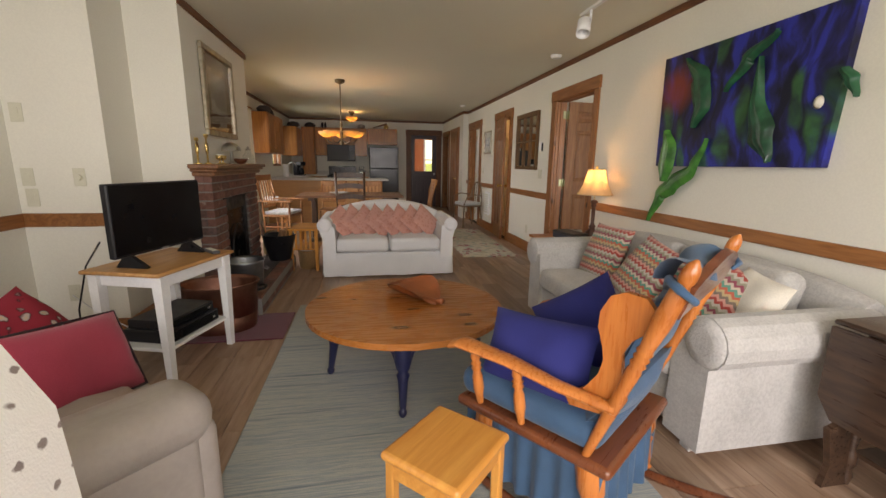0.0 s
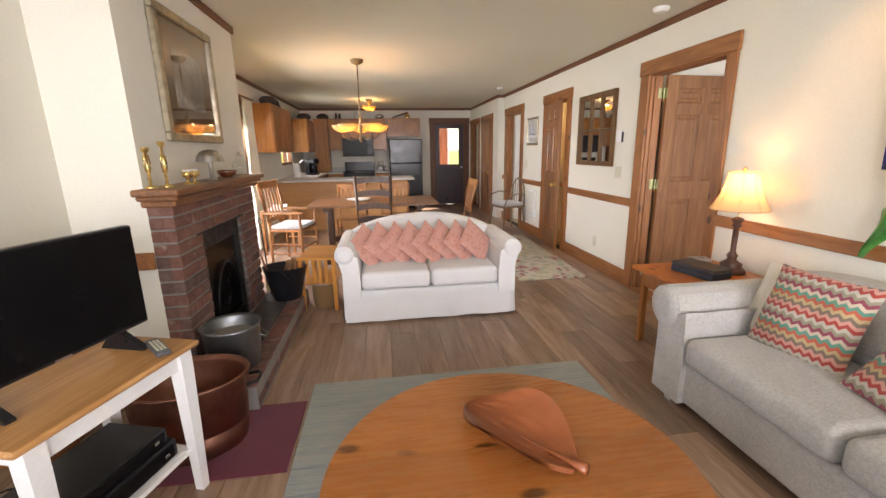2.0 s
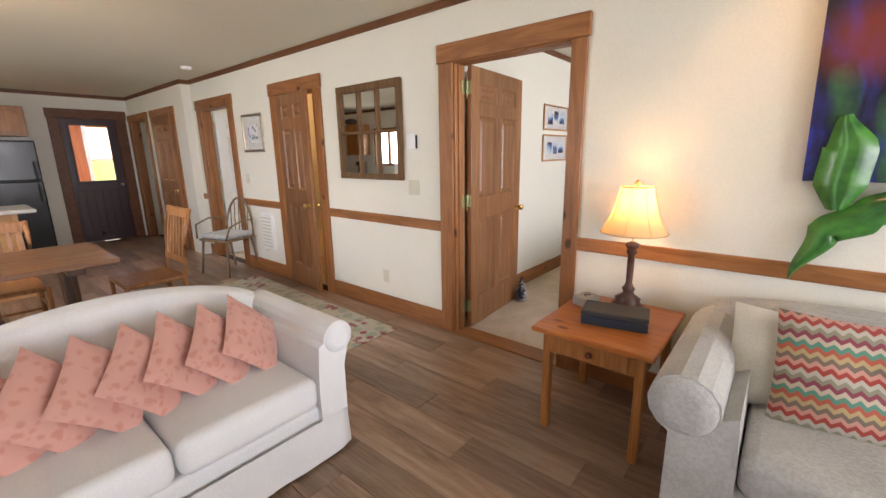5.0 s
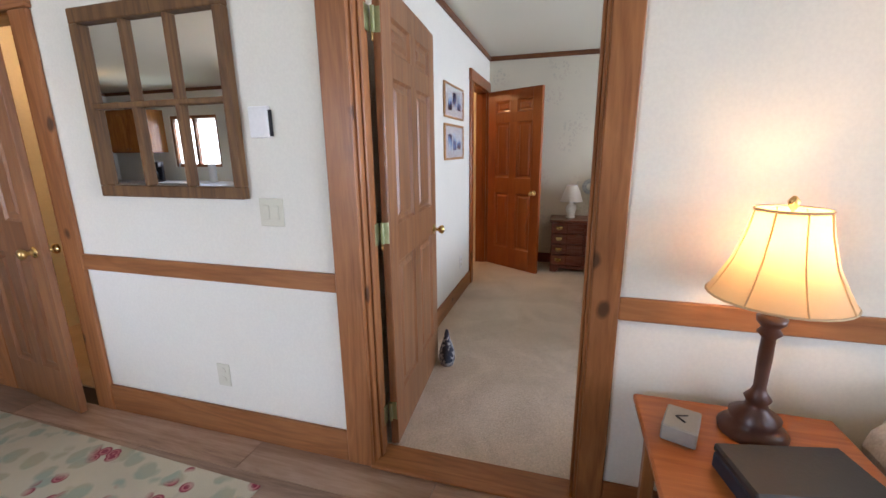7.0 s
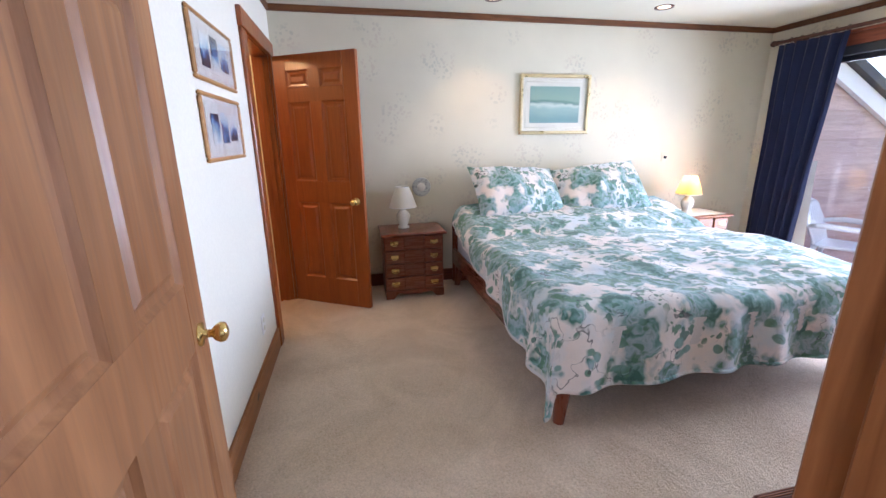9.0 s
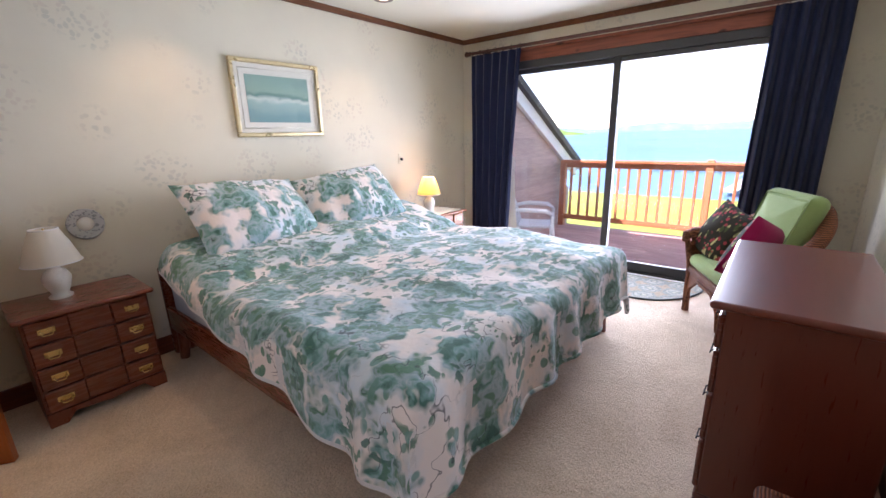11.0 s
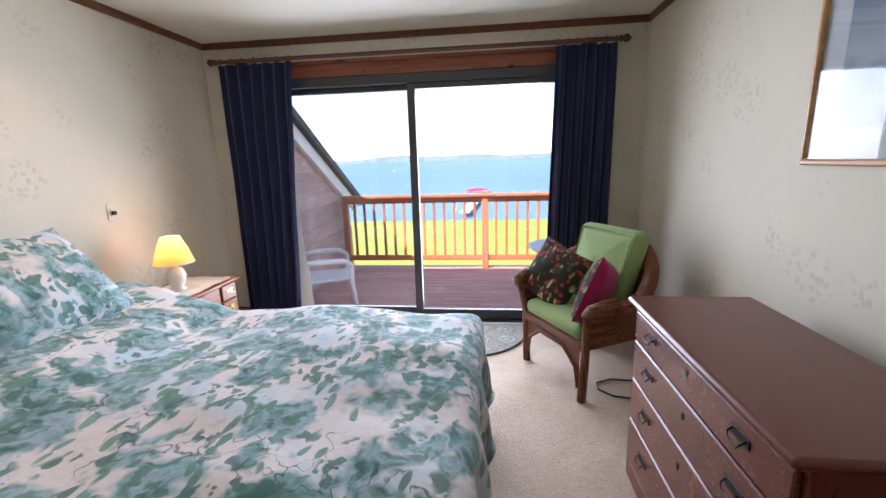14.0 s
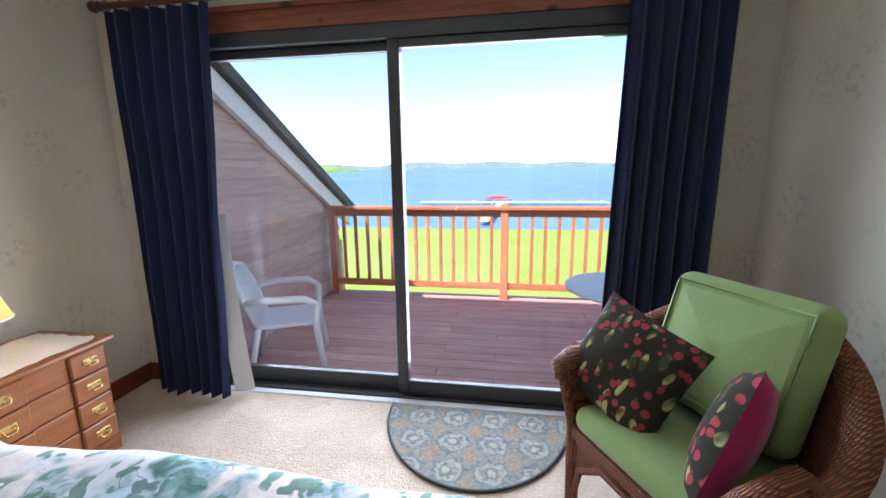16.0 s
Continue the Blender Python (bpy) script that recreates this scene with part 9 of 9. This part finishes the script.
def berries(name):
    t = NT(name, 0.9, 0, 0.2)
    v = t.coords(rand=False)
    base = (0.028, 0.024, 0.014, 1)
    b1 = t.ramp(t.voro(v, 24.0), [(0.34, 1.0), (0.38, 0.0)])
    bm = t.ramp(t.noise(v, 5.0, 1.0), [(0.46, 0.0), (0.5, 1.0)])
    mp = t.n("ShaderNodeMapping")
    mp.inputs["Scale"].default_value = (26, 10, 18)
    mp.inputs["Rotation"].default_value = (0, 0, 0.7)
    t.link(t.warp(v, 9.0, 0.06), mp.inputs["Vector"])
    l1 = t.ramp(t.voro(mp.outputs[0], 1.0), [(0.28, 1.0), (0.36, 0.0)])
    lc = t.ramp(t.noise(v, 14.0, 1.0), [(0.45, (0.05, 0.065, 0.02, 1)), (0.58, (0.46, 0.40, 0.17, 1))])
    c = t.mix(l1, base, lc)
    t.color(t.mix(t.math('MULTIPLY', b1, bm), c, (0.32, 0.045, 0.05, 1)))
    t.bump(t.noise(v, 300.0, 1.0), 0.3, 0.003)
    return t.mat


BERRY = berries("berry_print_cloth")
MAGENTA = fabric("magenta_cloth", (0.36, 0.010, 0.09, 1), 0.85)
pillow(pose(3.36, 1.15, 0.645, 64, 14, 124), BERRY, "dark berry-print pillow on the wicker chair", 0.44, 0.42, 0.15, seed=6)
pm = thing("throw_pillow", pose(3.16, 1.49, 0.62, 74, -24, 60), "berry-print pillow with magenta back", "pillow")
def half(sg, mat, lab):
    mb = MB()
    def fn(u, q):
        a, b_ = 2 * u - 1, 2 * q - 1
        t_ = max(0.0, (1 - a * a) * (1 - b_ * b_)) ** 0.4
        return a * 0.20, b_ * 0.20, sg * 0.075 * t_
    mb.grid(fn, 14, 14)
    if sg < 0:
        mb.f = [f[::-1] for f in mb.f]
    part("cover_half", mb, mat, pm, lab)
half(1, BERRY, "berry-print face")
half(-1, MAGENTA, "plain magenta back")

# half-round rug
def medallion():
    t = NT("medallion_rug", 0.95, 0, 0.1, 0, 0.2)
    v = t.coords(rand=False)
    x, y, z = t.xyz(v)
    fx = t.math('ABSOLUTE', t.math('SUBTRACT', t.math('FRACT', t.math('MULTIPLY', x, 5.0)), 0.5))
    fy = t.math('ABSOLUTE', t.math('SUBTRACT', t.math('FRACT', t.math('MULTIPLY', y, 5.0)), 0.5))
    r = t.math('SQRT', t.math('ADD', t.math('MULTIPLY', fx, fx), t.math('MULTIPLY', fy, fy)))
    k = t.math('ADD', r, t.math('MULTIPLY', t.noise(v, 30.0, 3.0), 0.5))
    c = t.ramp(k, [(0.30, (0.40, 0.36, 0.26, 1)), (0.36, (0.08, 0.09, 0.075, 1)), (0.44, (0.17, 0.185, 0.165, 1)), (0.54, (0.37, 0.34, 0.27, 1)), (0.60, (0.09, 0.10, 0.09, 1)), (0.70, (0.16, 0.18, 0.165, 1)), (0.82, (0.27, 0.17, 0.09, 1))])
    t.color(t.mix(0.25, c, t.ramp(t.noise(v, 60.0, 2.0), [(0.3, (0.1, 0.12, 0.12, 1)), (0.7, (0.5, 0.5, 0.44, 1))])))
    t.bump(t.noise(v, 260.0, 1.0), 0.5, 0.005)
    return t.mat


hr = thing("half_round_rug", pose(3.965, 0.53, 0.013), "half-round grey-green medallion rug", "rug")
semi = [(0.495 * math.cos(a), 0.61 * math.sin(a)) for a in [math.pi * i / 40 for i in range(41)]]
part("rug_body", MB().prism(semi, 0.0, 0.011, "z"), medallion(), hr)
part("bound_edge", MB().tube([(x, y, 0.008) for x, y in semi], 0.008, 6), plain("rug_binding", (0.07, 0.08, 0.08, 1), 0.9), hr)
solid("extension_cord", MB().tube([(2.78, 1.78, 0.10), (2.84, 1.72, 0.02), (2.95, 1.62, 0.018), (3.06, 1.60, 0.018), (3.13, 1.53, 0.018), (3.12, 1.45, 0.018), (3.02, 1.40, 0.018), (2.88, 1.42, 0.02)], 0.005), BLACK, ONE, "dark extension cord looped on carpet", "cable")

# curtains of the slider
NAVYC = fabric("navy_curtain", (0.012, 0.018, 0.055, 1), 0.9, 300, 0.15, 0.2)
LINING = fabric("white_lining", (0.72, 0.72, 0.70, 1), 0.9)
ROD = wood("dark_rod_wood", srgb(98, 58, 42), srgb(68, 38, 28), 0, 0.4, 0.15)
cr = thing("curtain_rod", pose(0, 0.60, 2.245), "dark wooden curtain rod with turned finials", "curtain rod")
part("pole", MB().rod((2.86, 0, 0), (5.96, 0, 0), 0.016, n=12), ROD, cr)
for x, s in ((2.86, -1), (5.96, 1)):
    part("finial", MB().lathe([(0.016, 0), (0.026, 0.01), (0.014, 0.022), (0.030, 0.045), (0.024, 0.065), (0.008, 0.08)], 14, pose(x, 0, 0, 0, 90 * s, 0)), ROD, cr)
for x in (3.05, 5.80):
    part("bracket", MB().box(x - 0.012, x + 0.012, -0.15, 0.0, -0.03, 0.02, 0.004), ROD, cr)
for k, (x, w_, g) in enumerate(((5.64, 0.61, 0.78), (3.085, 0.43, 1.10))):
    c = thing("curtain", pose(x, 0.60, 0.03), "pleated navy curtain with white lining", "curtain", "bedroom curtains")
    part("cloth", drape(w_, 2.19, 6, 0.045, gather=g, n=120, seed=k * 3.0, slide=(0.07, 0.03)[k]), NAVYC, c)
    for i in range(7):
        part("ring", MB().tube([((i / 6 - 0.5) * w_ * 0.95, 0.023 * math.cos(a), 2.215 + 0.023 * math.sin(a)) for a in [2 * math.pi * j / 12 for j in range(12)]], 0.003, 5, closed=True), ROD, c)
    if k == 0:
        part("lining_edge", MB().grid(lambda u, q: (-0.13 - 0.10 * u - 0.05 * (1 - q) ** 2 + 0.02 * q, -0.03 - 0.05 * u, 0.005 + 1.1 * q), 4, 10), LINING, c, "white lining turned outwards")

# recessed ceiling lights
for k, (x, y) in enumerate(((5.72, 2.12), (5.74, 3.62))):
    r_ = thing("recessed_light", pose(x, y, H), "recessed ceiling spotlight with warm bulb", "ceiling light", "recessed lights")
    part("trim_ring", MB().lathe([(0.05, -0.002), (0.075, -0.008), (0.078, 0.0)], 22, cap=False), BRONZEW, r_)
    part("bulb", MB().lathe([(0.05, -0.001), (0.03, -0.006), (0.0, -0.008)], 18, cap=False), glow("recess_bulb_%d" % k, (1.0, 0.82, 0.55, 1), 1.5), r_)
    lamp("recess_spot", 'SPOT', (x, y, H - 0.012), 8, (1.0, 0.68, 0.36), 0.04, (x + 0.12, y, 0.5), spot=95)
lamp("bathroom_light", 'POINT', (5.4, 6.4, 2.2), 7, (1.0, 0.62, 0.25), 0.1)
built("bath_cupboard", MB().box(5.15, 6.10, 6.95, 7.38, 0.01, 2.2, 0.01), DOOR_RED, "amber wooden cupboard wall beyond the door", "cupboard")

# cloth goose door stop
dg = MB()
dg.lathe([(0.0, 0), (0.055, 0.004), (0.066, 0.04), (0.062, 0.09), (0.045, 0.14), (0.026, 0.18), (0.020, 0.21), (0.012, 0.235), (0.0, 0.245)], 18, cap=False, sy=0.8)
def goose():
    t = NT("navy_white_print", 0.85)
    v = t.coords(rand=False)
    x, y, z = t.xyz(v)
    f = t.math('ADD', t.math('ADD', t.math('MULTIPLY', x, 9.0), t.math('MULTIPLY', z, -3.0)), t.math('MULTIPLY', t.noise(v, 40.0), 1.6))
    t.color(t.ramp(f, [(0.1, (0.03, 0.035, 0.06, 1)), (0.3, (0.5, 0.5, 0.52, 1)), (0.5, (0.03, 0.035, 0.06, 1)), (0.7, (0.6, 0.6, 0.6, 1))]))
    return t.mat
solid("door_stop", dg, goose(), pose(3.42, 5.12, 0.013, 0, 0, 20), "navy and white cloth door stop", "door stop")

# deck furniture
RESIN = plain("white_resin", (0.72, 0.73, 0.74, 1), 0.4, 0.04, 6, 0.02)
pc = thing("plastic_chair", pose(5.52, -0.20, DZ, 0, 0, -66), "white resin garden armchair on the deck", "garden chair")
part("seat", MB().slab(0.46, 0.44, 0.03, 0.014, 3, Matrix.Translation((0, 0, 0.40))), RESIN, pc)
for i in range(7):
    x = -0.18 + 0.06 * i
    part("back_slat", MB().tube([(x, 0.20, 0.42), (x * 1.05, 0.26, 0.62), (x * 0.95, 0.33, 0.80 + 0.05 * math.cos(x * 7))], 0.016, 6), RESIN, pc)
part("back_hoop", MB().tube([(-0.23, 0.20, 0.42), (-0.25, 0.27, 0.64), (-0.19, 0.34, 0.82), (0, 0.36, 0.87), (0.19, 0.34, 0.82), (0.25, 0.27, 0.64), (0.23, 0.20, 0.42)], 0.02, 8), RESIN, pc)
for s in (-1, 1):
    part("armrest", MB().tube([(s * 0.25, 0.26, 0.62), (s * 0.29, 0.10, 0.64), (s * 0.29, -0.15, 0.63), (s * 0.27, -0.23, 0.58)], [0.022, 0.028, 0.028, 0.022], 8), RESIN, pc)
    part("leg", MB().tube([(s * 0.27, -0.23, 0.58), (s * 0.26, -0.22, 0.40), (s * 0.29, -0.27, 0)], [0.022, 0.026, 0.02], 8), RESIN, pc)
    part("leg", MB().tube([(s * 0.22, 0.19, 0.41), (s * 0.26, 0.28, 0)], [0.026, 0.02], 8), RESIN, pc)
gtb = thing("garden_table", pose(2.98, -0.30, DZ), "round pale plastic garden table on the deck", "garden table")
part("tabletop", MB().lathe([(0.40, 0.69), (0.42, 0.70), (0.42, 0.715), (0.40, 0.72)], 36), plain("pale_blue_resin", (0.55, 0.64, 0.68, 1), 0.35, 0.04, 6, 0.02), gtb)
part("pedestal", MB().lathe([(0.05, 0.05), (0.04, 0.69)], 14), RESIN, gtb)
for k in range(4):
    a = radians(90 * k + 30)
    part("foot", MB().tube([(0.03 * math.cos(a), 0.03 * math.sin(a), 0.12), (0.30 * math.cos(a), 0.30 * math.sin(a), 0.02)], 0.02, 6), RESIN, gtb)
# ---- floor planks ----
PLANK = NT("grey_brown_plank", 0.38, 0, 0.45, 0.05)
v = PLANK.coords((9.0, 0.9, 9.0))
pn, pf = PLANK.noise(v, 1.2, 5.0, 0.65, 0.8), PLANK.noise(v, 7.0, 4.0, 0.7)
oi = PLANK.n("ShaderNodeObjectInfo")
pc = PLANK.ramp(PLANK.math('ADD', PLANK.math('MULTIPLY', pn, 0.75), PLANK.math('MULTIPLY', pf, 0.3)), [(0.3, (0.12, 0.068, 0.042, 1)), (0.50, (0.30, 0.188, 0.125, 1)), (0.70, (0.44, 0.31, 0.225, 1))])
hs = PLANK.n("ShaderNodeHueSaturation")
PLANK.link(PLANK.math('ADD', PLANK.math('MULTIPLY', oi.outputs["Random"], 0.5), 0.75), hs.inputs["Value"])
PLANK.link(pc, hs.inputs["Color"])
PLANK.color(hs.outputs[0])
PLANK.rough(PLANK.ramp(pf, [(0.3, 0.30), (0.7, 0.48)]))
PLANK.bump(pf, 0.12, 0.002)
lens = (1.22, 1.22, 1.5, 0.9)
planks = []
for L in lens:
    me = MB().box(-0.0925, 0.0925, 0, L - 0.002, -0.012, 0, 0.0012).mesh("plank")
    me.materials.append(PLANK.mat)
    planks.append(me)
x = -2.11
rp = random.Random(3)
while x < XW + 0.05:
    y = YR - rp.uniform(0.0, 1.1)
    while y < YB:
        k = rp.randrange(4)
        if y + lens[k] < YB + 1.2:
            part("plank", planks[k], None, floor, m=pose(x, y, 0))
        y += lens[k]
    x += 0.187
